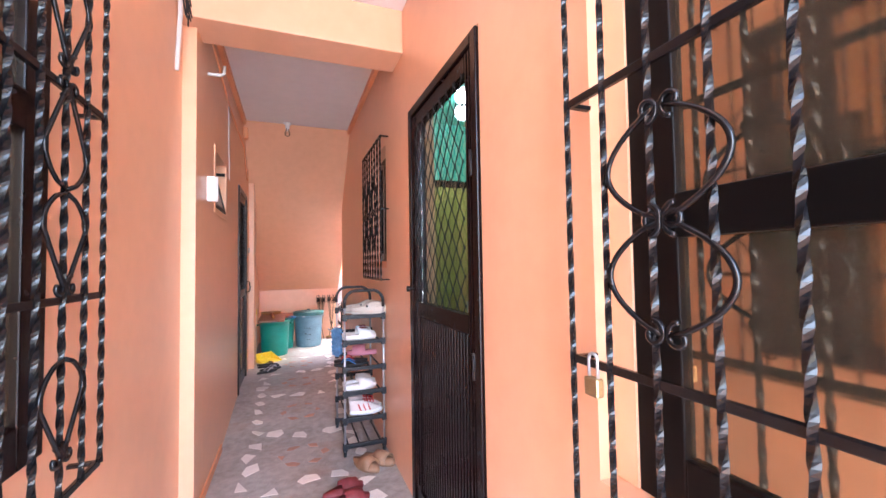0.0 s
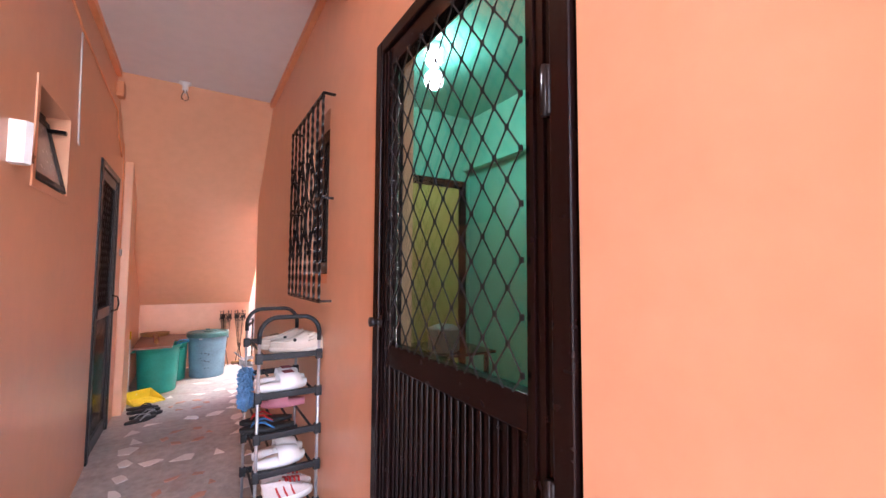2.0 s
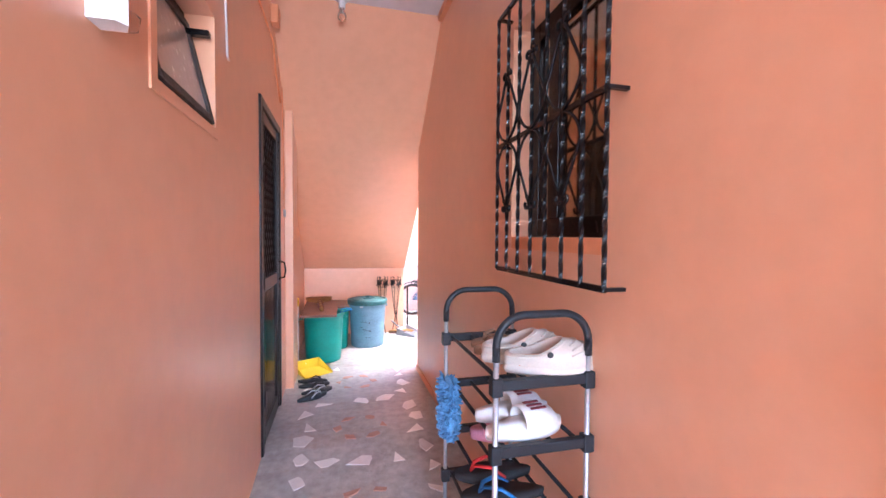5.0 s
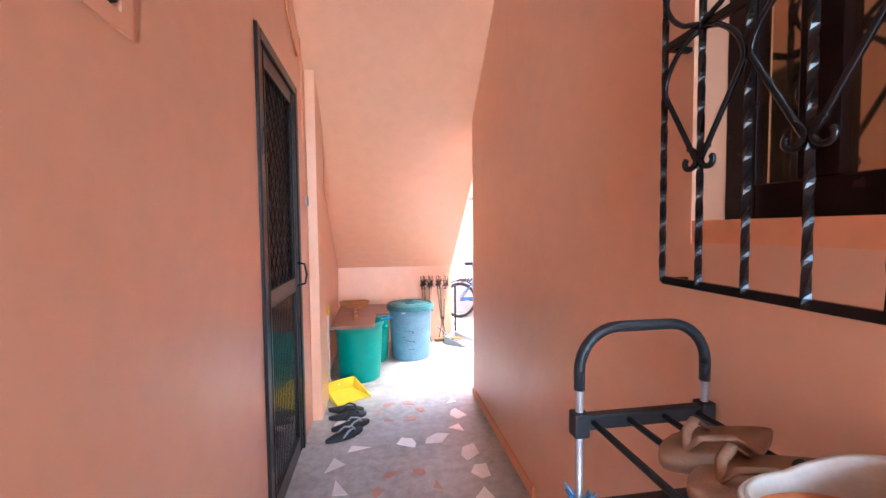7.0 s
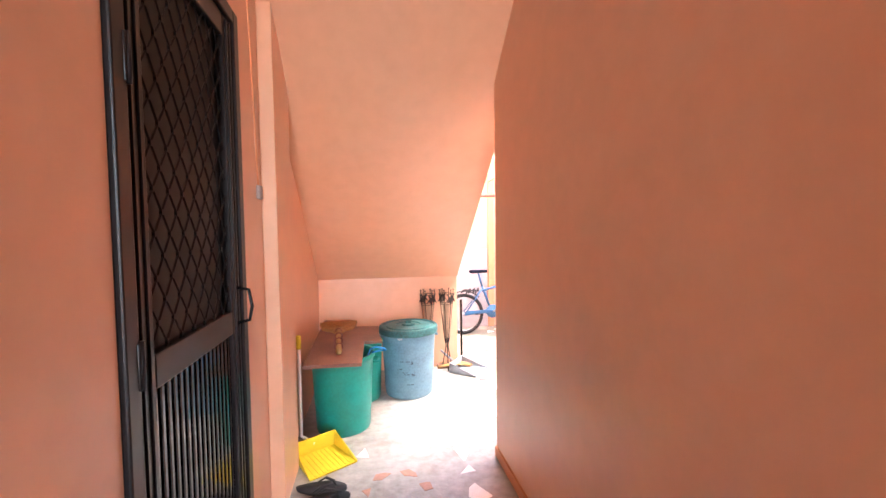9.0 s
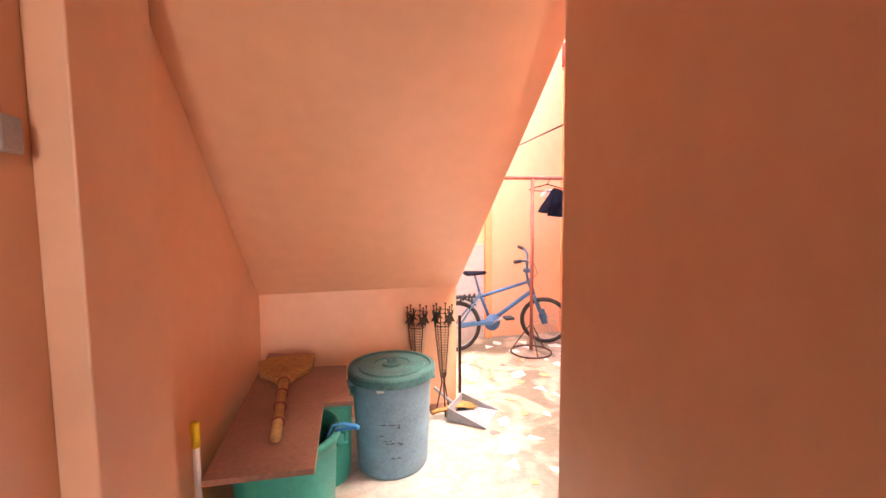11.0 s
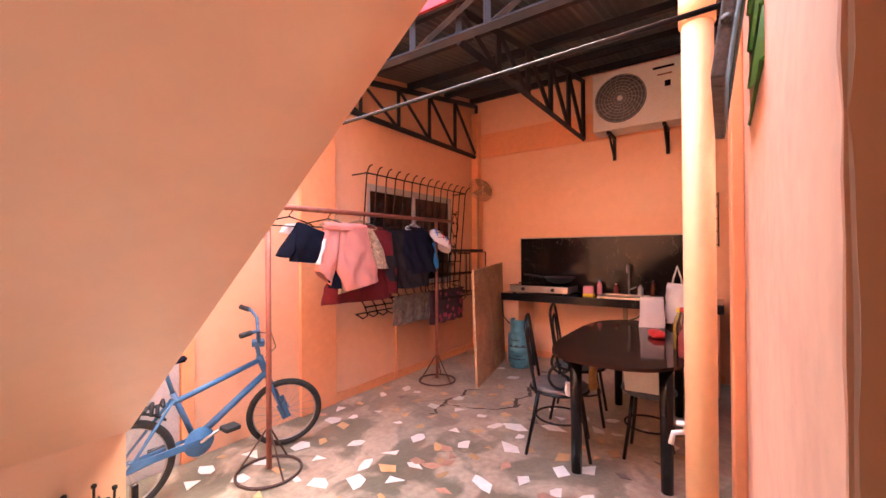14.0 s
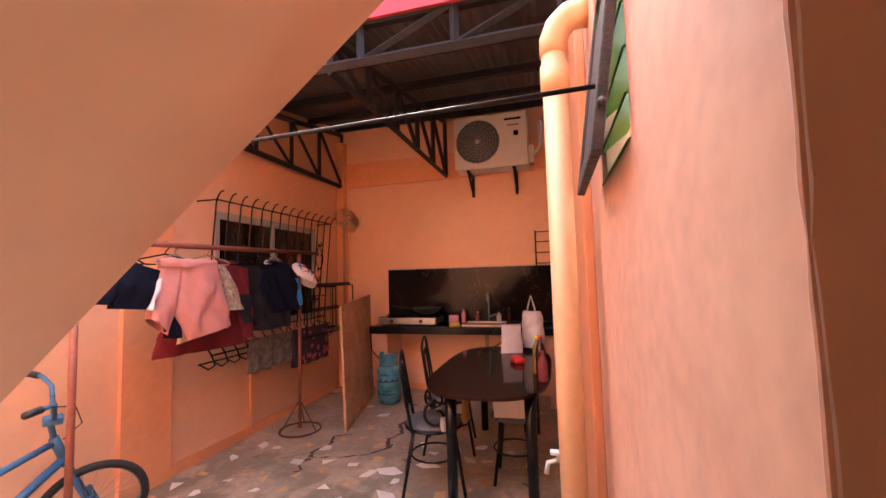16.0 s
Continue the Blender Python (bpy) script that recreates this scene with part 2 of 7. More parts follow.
def veined_granite():
    """Polished black stone with sparse, fine pale veins."""
    m = mat("black_granite", (0.010, 0.008, 0.008), 0.07, vary=0.15, scale=30, spec=0.22)
    nt = m.node_tree
    b = nt.nodes["Principled BSDF"]
    old = b.inputs["Base Color"].links[0].from_socket
    geo = nt.nodes.new("ShaderNodeNewGeometry")
    masks = []
    for sc, lo, hi, top in ((4.5, 0.4965, 0.5, 0.5035), (1.7, 0.46, 0.60, None)):
        n = nt.nodes.new("ShaderNodeTexNoise")
        n.inputs["Scale"].default_value, n.inputs["Detail"].default_value, n.inputs["Distortion"].default_value = sc, 9, 1.2
        nt.links.new(geo.outputs["Position"], n.inputs["Vector"])
        r = nt.nodes.new("ShaderNodeValToRGB")
        r.color_ramp.elements[0].position, r.color_ramp.elements[1].position = lo, hi
        if top:
            e = r.color_ramp.elements.new(top)
            e.color = (0, 0, 0, 1)
        nt.links.new(n.outputs[0], r.inputs[0])
        masks.append(r)
    mul = nt.nodes.new("ShaderNodeMath")
    mul.operation = 'MULTIPLY'
    nt.links.new(masks[0].outputs[0], mul.inputs[0])
    nt.links.new(masks[1].outputs[0], mul.inputs[1])
    mx = nt.nodes.new("ShaderNodeMix")
    mx.data_type = 'RGBA'
    mx.inputs["B"].default_value = (0.20, 0.175, 0.16, 1)
    nt.links.new(mul.outputs[0], mx.inputs["Factor"])
    nt.links.new(old, mx.inputs["A"])
    nt.links.new(mx.outputs["Result"], b.inputs["Base Color"])
    return m


M_GRANITE = veined_granite()
M_STEEL = mat("stove_steel", (0.42, 0.40, 0.38), 0.3, metal=1.0, vary=0.1, scale=20)
M_GAS = mat("worn_teal_cylinder_paint", (0.075, 0.25, 0.32), 0.5, vary=0.3, scale=14, bump=0.15, tint=(0.05, 0.17, 0.22))
M_TABLE = mat("dark_brown_polished_glass_top", (0.022, 0.008, 0.005), 0.05, vary=0.1, scale=4, spec=0.12)
M_SEAT = mat("striped_grey_vinyl", (0.10, 0.095, 0.095), 0.5, vary=0.3, scale=20)
M_ACWHITE = mat("off_white_ac_casing", (0.66, 0.62, 0.57), 0.45, vary=0.06, scale=6)
M_ACDARK = mat("dark_fan_grille", (0.12, 0.11, 0.105), 0.5, vary=0.2, scale=30)
M_ROOFSHEET = mat("grey_corrugated_steel", (0.09, 0.09, 0.095), 0.5, metal=0.3, vary=0.15, scale=5)
M_TRUSS = mat("dark_truss_paint", (0.018, 0.017, 0.02), 0.5, vary=0.25, scale=14, spec=0.3)
M_FASCIA = mat("red_fascia_paint", (0.34, 0.02, 0.025), 0.45, vary=0.1, scale=6)
M_PVC = mat("painted_pvc_pipe", (0.82, 0.50, 0.27), 0.35, vary=0.05, scale=3)
M_LOUVRE = mat("green_louvre_glass", (0.06, 0.16, 0.02), 0.5, vary=0.2, scale=8, spec=0.15)
M_WEATHER = mat("weathered_dark_window_wood", (0.05, 0.04, 0.035), 0.65, vary=0.4, scale=18, bump=0.4)
M_WHITEFRAME = mat("grey_white_window_frame", (0.42, 0.38, 0.36), 0.5, vary=0.12, scale=14)
M_CHIPW = mat("white_tile_chip", (0.80, 0.76, 0.71), 0.28, vary=0.08, scale=18, rnd=0.18)
M_CHIPO = mat("ochre_tile_chip", (0.55, 0.33, 0.15), 0.35, vary=0.12, scale=18, rnd=0.25)
M_CHIPR = mat("faded_terracotta_tile_chip", (0.46, 0.24, 0.16), 0.4, vary=0.2, scale=18, rnd=0.2)
M_CHIPG = mat("grey_tile_chip", (0.16, 0.13, 0.12), 0.4, vary=0.2, scale=18, rnd=0.3)
M_PVCWHITE = mat("white_pvc_fitting", (0.78, 0.77, 0.74), 0.35, vary=0.04, scale=20)
M_BRASS = mat("brass_padlock", (0.45, 0.36, 0.20), 0.35, metal=0.9, vary=0.15, scale=40)
M_BAG = mat("thin_white_plastic_bag", (0.62, 0.58, 0.55), 0.4, vary=0.08, scale=10)
M_SOY = mat("dark_soy_bottle", (0.05, 0.015, 0.008), 0.12, vary=0.2, scale=20)
M_OIL = mat("yellow_oil_bottle", (0.22, 0.15, 0.03), 0.15, vary=0.2, scale=20)
M_FANBEIGE = mat("dusty_beige_fan", (0.40, 0.25, 0.15), 0.7, vary=0.2, scale=30)
M_GLASSDK = glass("smoked_window_glass", (0.16, 0.14, 0.12))
M_MIRRORGLASS = mat("bronze_reflective_glass", (0.44, 0.36, 0.25), 0.045, metal=0.93, vary=0.05, scale=2)
M_GLASSDOOR = glass("door_glass", (0.75, 0.85, 0.82))
M_FROST = mat("frosted_pane", (0.46, 0.42, 0.40), 0.25, vary=0.05, scale=5)
M_BULB = glass("clear_bulb_glass", (0.95, 0.95, 0.95), 0.05)
M_LAMPON = bpy.data.materials.new("lit_lamp_glass")
M_LAMPON.use_nodes = True
_b = M_LAMPON.node_tree.nodes["Principled BSDF"]
_b.inputs["Emission Color"].default_value = (0.9, 1.0, 1.0, 1)
_b.inputs["Emission Strength"].default_value = 6


# ---- mesh helpers ----
def part(name, bm, material, parent=None, label="", smooth=False):
    me = bpy.data.meshes.new(name)
    bm.to_mesh(me)
    bm.free()
    if smooth:
        for p in me.polygons:
            p.use_smooth = True
    me.materials.append(material)
    ob = new(name, me)
    if parent:
        ob.parent = parent
    if label:
        ob["label"] = label
    return ob


def thing(name, label, category, group="", kind="", at=None):
    e = new(name)
    e.empty_display_size = 0.1
    if at is not None:
        e.matrix_basis = at
    return tagged(e, label, category, group, kind)


def B():
    return bmesh.new()


def box(bm, x0, x1, y0, y1, z0, z1, bev=0.0, m=None):
    r = bmesh.ops.create_cube(bm, size=1)
    vs = r["verts"]
    bmesh.ops.transform(bm, matrix=Matrix.Translation(((x0 + x1) / 2, (y0 + y1) / 2, (z0 + z1) / 2)) @ Matrix.Diagonal((abs(x1 - x0), abs(y1 - y0), abs(z1 - z0), 1)), verts=vs)
    if bev:
        es = list({e for v in vs for e in v.link_edges})
        r2 = bmesh.ops.bevel(bm, geom=es, offset=bev, segments=2, affect='EDGES', profile=0.5)
        vs = list({v for f in r2["faces"] for v in f.verts} | {v for v in vs if v.is_valid})
    if m is not None:
        bmesh.ops.transform(bm, matrix=m, verts=vs)
    return bm


def tube(bm, pts, r, n=8, closed=False, twist=0.0, flat=1.0):
    """A round or square bar swept along points; r may be a list."""
    pts = [Vector(p) for p in pts]
    k = len(pts)
    rings = []
    side = None
    for i, p in enumerate(pts):
        a = pts[i - 1] if (i or closed) else p
        b = pts[(i + 1) % k] if (i < k - 1 or closed) else p
        d = (b - a).normalized()
        if side is None:
            side = d.cross(Vector((0, 0, 1)) if abs(d.z) < 0.9 else Vector((1, 0, 0))).normalized()
        else:
            side = (side - d * side.dot(d))
            side = side.normalized() if side.length > 1e-6 else d.orthogonal().normalized()
        up = d.cross(side)
        rr = r[i] if isinstance(r, (list, tuple)) else r
        ring = []
        for j in range(n):
            t = 2 * math.pi * j / n + twist * i
            ring.append(bm.verts.new(p + side * (math.cos(t) * rr) + up * (math.sin(t) * rr * flat)))
        rings.append(ring)
    for i in range(k if closed else k - 1):
        a, b = rings[i], rings[(i + 1) % k]
        for j in range(n):
            bm.faces.new((a[j], a[(j + 1) % n], b[(j + 1) % n], b[j]))
    if not closed:
        bm.faces.new(list(reversed(rings[0])))
        bm.faces.new(rings[-1])
    return bm


def bar(bm, a, b, r, n=8):
    return tube(bm, [a, b], r, n)


def twisted(bm, a, b, r=0.007, pitch=0.058):
    """A twisted square bar, whose edges swell and sink along it."""
    a, b = Vector(a), Vector(b)
    k = max(4, int((b - a).length / pitch * 6))
    return tube(bm, [a.lerp(b, i / k) for i in range(k + 1)], [r * (0.96 + 0.10 * math.cos(i * math.pi / 3)) for i in range(k + 1)], 4, twist=math.pi / 12)


def lathe(bm, prof, n=32, c=(0, 0, 0), cap0=True, cap1=True):
    rings = []
    for r, z in prof:
        rings.append([bm.verts.new((c[0] + r * math.cos(2 * math.pi * j / n), c[1] + r * math.sin(2 * math.pi * j / n), c[2] + z)) for j in range(n)])
    for a, b in zip(rings, rings[1:]):
        for j in range(n):
            bm.faces.new((a[j], a[(j + 1) % n], b[(j + 1) % n], b[j]))
    if cap0:
        bm.faces.new(list(reversed(rings[0])))
    if cap1:
        bm.faces.new(rings[-1])
    return bm


def prism(bm, outline, z0, z1, m=None):
    """A straight prism over an outline in x and y."""
    lo = [bm.verts.new((x, y, z0)) for x, y in outline]
    hi = [bm.verts.new((x, y, z1)) for x, y in outline]
    k = len(outline)
    bm.faces.new(list(reversed(lo)))
    bm.faces.new(hi)
    for i in range(k):
        bm.faces.new((lo[i], lo[(i + 1) % k], hi[(i + 1) % k], hi[i]))
    if m is not None:
        bmesh.ops.transform(bm, matrix=m, verts=lo + hi)
    return bm


def arc(c, r, a0, a1, n, ax=(1, 0, 0), ay=(0, 0, 1)):
    c, ax, ay = Vector(c), Vector(ax), Vector(ay)
    return [c + ax * (r * math.cos(radians(a0 + (a1 - a0) * i / n))) + ay * (r * math.sin(radians(a0 + (a1 - a0) * i / n))) for i in range(n + 1)]


def scroll(c, r, a0, turns, ax, ay, n=20):
    c, ax, ay = Vector(c), Vector(ax), Vector(ay)
    out = []
    for i in range(n + 1):
        f = i / n
        a = radians(a0 + 360 * turns * f)
        rr = r * (1 - 0.72 * f)
        out.append(c + ax * (rr * math.cos(a)) + ay * (rr * math.sin(a)))
    return out


def wall_with_holes(name, axis, at, thick, a0, a1, z0, z1, holes, material, label):
    """A wall across x (axis 'x') or y, of real thickness, pierced by holes (a0, a1, z0, z1)."""
    bm = B()
    cuts_a = sorted({a0, a1, *[h[0] for h in holes], *[h[1] for h in holes]})
    cuts_z = sorted({z0, z1, *[h[2] for h in holes], *[h[3] for h in holes]})
    cuts_a = [c for c in cuts_a if a0 <= c <= a1]
    cuts_z = [c for c in cuts_z if z0 <= c <= z1]
    na, nz = len(cuts_a) - 1, len(cuts_z) - 1
    solid = [[not any(h[0] <= (cuts_a[i] + cuts_a[i + 1]) / 2 <= h[1] and h[2] <= (cuts_z[j] + cuts_z[j + 1]) / 2 <= h[3] for h in holes) for j in range(nz)] for i in range(na)]

    def P(a, d, z):
        return (at + d, a, z) if axis == 'x' else (a, at + d, z)

    cache = {}

    def V(a, d, z):
        k = (a, d, z)
        if k not in cache:
            cache[k] = bm.verts.new(P(a, d, z))
        return cache[k]

    def quad(*ks):
        bm.faces.new([V(*k) for k in ks])
    for i in range(na):
        for j in range(nz):
            if not solid[i][j]:
                continue
            x0_, x1_, y0_, y1_ = cuts_a[i], cuts_a[i + 1], cuts_z[j], cuts_z[j + 1]
            for d in (0, thick):
                quad((x0_, d, y0_), (x1_, d, y0_), (x1_, d, y1_), (x0_, d, y1_))
            if i == 0 or not solid[i - 1][j]:
                quad((x0_, 0, y0_), (x0_, thick, y0_), (x0_, thick, y1_), (x0_, 0, y1_))
            if i == na - 1 or not solid[i + 1][j]:
                quad((x1_, 0, y0_), (x1_, thick, y0_), (x1_, thick, y1_), (x1_, 0, y1_))
            if j == 0 or not solid[i][j - 1]:
                quad((x0_, 0, y0_), (x1_, 0, y0_), (x1_, thick, y0_), (x0_, thick, y0_))
            if j == nz - 1 or not solid[i][j + 1]:
                quad((x0_, 0, y1_), (x1_, 0, y1_), (x1_, thick, y1_), (x0_, thick, y1_))
    bmesh.ops.recalc_face_normals(bm, faces=bm.faces)
    return tagged(part(name, bm, material), label, "wall", kind="structure")


def structure(name, bm, material, label, category):
    return tagged(part(name, bm, material), label, category, kind="structure")


# ---- the large structure ----
LX, RX = -0.36, 0.81          # corridor walls
YEND = 6.236                  # end of the corridor's right wall
CEIL = 2.90
NORTH, EAST = 9.30, 5.60      # yard walls

LOW = -0.115                  # the floor lies lower at the corridor's street end


def floor_z(y):
    return LOW if y < 3.9 else LOW * (5.0 - y) / 1.1 if y < 5.0 else 0.0


bm = B()
ys = [-6.2, 3.6] + [3.9 + 1.1 * i / 6 for i in range(7)] + [5.3, 9.6]
rows_ = [[bm.verts.new((x, y, z)) for x, z in ((-4.0, floor_z(y)), (7.0, floor_z(y)), (7.0, -0.35), (-4.0, -0.35))] for y in ys]
for p, q in zip(rows_, rows_[1:]):
    for i in range(4):
        bm.faces.new((p[i], p[(i + 1) % 4], q[(i + 1) % 4], q[i]))
bm.faces.new(rows_[0])
bm.faces.new(rows_[-1])
bmesh.ops.recalc_face_normals(bm, faces=bm.faces)
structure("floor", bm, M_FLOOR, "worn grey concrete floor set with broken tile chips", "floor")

wall_with_holes("wall_west", 'x', LX, -0.16, 3.0, NORTH + 0.2, -0.2, 4.2, [(3.60, 4.08, 1.68, 2.08), (4.92, 5.70, -0.2, 2.10)], M_WALL, "glossy orange painted corridor wall")
wall_with_holes("wall_west_front", 'x', -0.43, -0.16, -1.0, 3.0, -0.2, 3.6, [(0.15, 1.70, 0.82, 2.35)], M_WALL, "glossy orange painted front wall")
wall_with_holes("wall_east", 'x', RX, 0.16, -1.0, YEND - 0.16, -0.2, 3.6, [(-0.55, 1.205, 0.75, 2.45), (1.80, 2.76, -0.2, 2.19), (3.42, 4.06, 1.24, 2.18)], M_WALL, "glossy orange painted corridor wall")
structure("wall_east_end", box(B(), RX, RX + 0.004, YEND - 0.16, YEND, -0.2, 3.6), M_WALL, "glossy orange painted end of the corridor wall", "wall")
wall_with_holes("wall_yard_south", 'y', YEND, -0.16, RX + 0.004, 7.0, 0, 3.6, [(1.37, 1.85, 1.75, 2.37)], M_PLASTER, "pale orange rough plaster wall")
wall_with_holes("wall_yard_north", 'y', NORTH, 0.18, -0.36, 7.0, 0, 3.75, [(3.40, 4.97, 1.02, 2.12)], M_WALL, "pale orange painted yard wall")
wall_with_holes("wall_yard_east", 'x', EAST, 0.18, YEND, NORTH, 0, 3.9, [], M_WALL, "orange painted kitchen wall")
# unseen wall, added only to close off the open front
wall_with_holes("wall_street", 'y', -6.2, -0.16, -4.0, 5.0, 0, 1.8, [], M_LIGHTWALL, "unseen pale orange wall added to close the front court")
structure("ceiling", box(B(), LX - 0.3, RX + 0.16, -0.6, 5.36, CEIL, CEIL + 0.15), M_CEIL, "white painted corridor ceiling", "ceiling")
structure("ceiling_beam", box(B(), -0.43, RX, 2.89, 3.17, 2.62, CEIL, 0.006), M_WALL, "orange painted beam across the corridor", "beam")

# underside of the stair, with its steps on top
SLAB = []
for i in range(25):
    y = 7.80 - (7.80 - 5.34) * i / 24
    u = 7.80 - y
    SLAB.append((y, 0.865 + 0.78 * u + 0.028 * max(0.0, u - 1.0) ** 2 * 2.2))
SLAB[-1] = (5.34, CEIL)
bm = B()
lower = [[bm.verts.new((x, y, z)) for x in (LX, 0.92)] for y, z in SLAB]
upper = [[bm.verts.new((x, y + 0.06, z + 0.17)) for x in (LX, 0.92)] for y, z in SLAB]
for p, q, r, s in zip(lower, lower[1:], upper, upper[1:]):
    bm.faces.new((p[0], p[1], q[1], q[0])).smooth = True
    bm.faces.new((s[0], s[1], r[1], r[0]))
edge_lo = [[bm.verts.new(v.co) for v in p] for p in lower]
for p, q, r, s in zip(edge_lo, edge_lo[1:], upper, upper[1:]):
    for k in (0, 1):
        bm.faces.new((p[k], q[k], s[k], r[k]))
bm.faces.new((edge_lo[0][0], edge_lo[0][1], upper[0][1], upper[0][0]))
bm.faces.new((edge_lo[-1][0], edge_lo[-1][1], upper[-1][1], upper[-1][0]))
stair = structure("stair_slab", bm, M_WALL, "orange painted sloping underside of a concrete stair", "stairs")
for i in range(10):
    y = 7.80 - i * 0.235
    z = 0.865 + (7.80 - y) * 0.86 + 0.28
    part("step", box(B(), LX + 0.01, 0.915, y - 0.235, y + 0.02, z, z + 0.17, 0.006), M_WALL, stair)
structure("wall_under_stair", box(B(), LX, 0.915, 7.81, 8.35, 0, 0.93), M_WALL, "low orange wall under the stair", "wall")
structure("wall_pilaster", box(B(), LX, -0.295, 5.99, 6.325, 0, 2.42, 0.004), M_WALL, "orange painted pilaster beside the door", "pilaster")
structure("yard_pilaster", box(B(), 2.585, 2.965, NORTH - 0.035, NORTH, 0, 2.95, 0.004), M_DEEP, "deep orange pilaster on the yard wall", "pilaster")
structure("yard_pilaster_west", box(B(), 1.66, 1.74, NORTH - 0.035, NORTH, 0, 2.95, 0.004), M_DEEP, "narrow deep orange pilaster", "pilaster")
structure("grey_door", box(B(), 0.93, 1.65, NORTH - 0.02, NORTH, 0.0, 1.05, 0.004), M_WHITEFRAME, "pale grey metal door panel at the yard wall", "door")

# the chipped plaster arris at the end of the corridor wall
bm = B()
rings = []
for i in range(90):
    z = 3.5 * i / 89
    k = 0.0032 + 0.0022 * noise.noise(Vector((0.3, 1.7, z * 14))) + 0.002 * noise.noise(Vector((4.1, 0.2, z * 31)))
    ox, oy = 0.003 * noise.noise(Vector((2.0, 5.0, z * 7))), 0.003 * noise.noise(Vector((7.0, 1.0, z * 7)))
    rings.append([bm.verts.new((RX + 0.0015 + ox * 0.4 + k * math.cos(2 * math.pi * j / 8), YEND - 0.0015 + oy * 0.4 + k * math.sin(2 * math.pi * j / 8), z)) for j in range(8)])
for p, q in zip(rings, rings[1:]):
    for j in range(8):
        bm.faces.new((p[j], p[(j + 1) % 8], q[(j + 1) % 8], q[j]))
structure("trim_corner_bead", bm, M_PLASTER, "chipped plaster edge of the corridor wall's end", "trim")

# trims
structure("baseboard_east", box(B(), RX - 0.012, RX, 5.0, YEND, 0, 0.055), M_DEEP, "deep orange painted skirting", "baseboard")
structure("baseboard_west", box(B(), LX, LX + 0.012, 3.0, 3.9, LOW, LOW + 0.055), M_DEEP, "deep orange painted skirting", "baseboard")
structure("baseboard_north", box(B(), 2.97, EAST, NORTH - 0.012, NORTH, 0, 0.085), M_DEEP, "deep orange painted skirting", "baseboard")
structure("baseboard_kitchen", box(B(), EAST - 0.012, EAST, 6.3, NORTH - 0.02, 0, 0.085), M_DEEP, "deep orange painted skirting", "baseboard")
structure("trim_ceiling_east", box(B(), RX - 0.035, RX, 3.172, 5.32, CEIL - 0.05, CEIL), M_DEEP, "deep orange ceiling moulding", "trim")
structure("trim_ceiling_west", box(B(), LX, LX + 0.035, 3.172, 5.32, CEIL - 0.05, CEIL), M_DEEP, "deep orange ceiling moulding", "trim")
structure("trim_kitchen_band", box(B(), EAST - 0.03, EAST, 6.3, NORTH - 0.1, 2.76, 3.1, 0.004), M_DEEP, "raised deep orange band on the kitchen wall", "trim")
structure("corner_post", box(B(), EAST - 0.11, EAST - 0.002, NORTH - 0.11, NORTH - 0.002, 0, 3.4, 0.004), M_DEEP, "deep orange corner post", "post")
structure("wall_corner_strip", box(B(), 2.23, 2.95, YEND, YEND + 0.04, 0, 3.6, 0.006), M_DEEP, "deep orange strip at the wall corner", "trim")

# rooms behind the walls
def shell(name, x0, x1, y0, y1, z1, material, label, open_side):
    bm = B()
    t = 0.06
    if open_side != 'w':
        box(bm, x0 - t, x0, y0 - t, y1 + t, 0, z1)
    if open_side != 'e':
        box(bm, x1, x1 + t, y0 - t, y1 + t, 0, z1)
    if open_side != 's':
        box(bm, x0, x1, y0 - t, y0, 0, z1)
    box(bm, x0, x1, y1, y1 + t, 0, z1)
    box(bm, x0, x1, y0, y1, z1, z1 + t)
    return structure(name, bm, material, label, "wall")


shell("wall_green_room", RX + 0.161, 4.1, 1.45, 4.30, 2.72, M_GREEN, "mint green painted room walls", 'w')
structure("wall_green_partition", box(B(), 2.35, 2.50, 2.83, 4.30, 0, 2.72), M_GREEN, "mint green partition wall", "wall")
structure("trim_green_ledge", box(B(), 2.27, 2.35, 2.83, 4.30, 2.22, 2.30, 0.004), M_GREEN, "green painted ledge on the partition", "trim")
# rooms assumed behind the glass, dimmed by their wall colour
shell("wall_front_room", RX + 0.161, 3.4, -0.9, 1.38, 2.72, M_ROOMDARK, "assumed room walls in a dimmed brown", 'w')
shell("wall_west_room", -2.6, -0.60, -0.9, 2.6, 2.72, M_ROOMDARK, "assumed room walls in a dimmed colour", 'e')
shell("wall_bath_room", -2.2, LX - 0.161, 3.2, 6.2, 2.72, M_ROOMDARK, "assumed room walls in a dimmed colour", 'e')
shell("wall_north_room", 3.2, 5.2, NORTH + 0.181, 11.2, 2.72, M_ROOMDARK, "assumed room walls in a dimmed colour", 's')

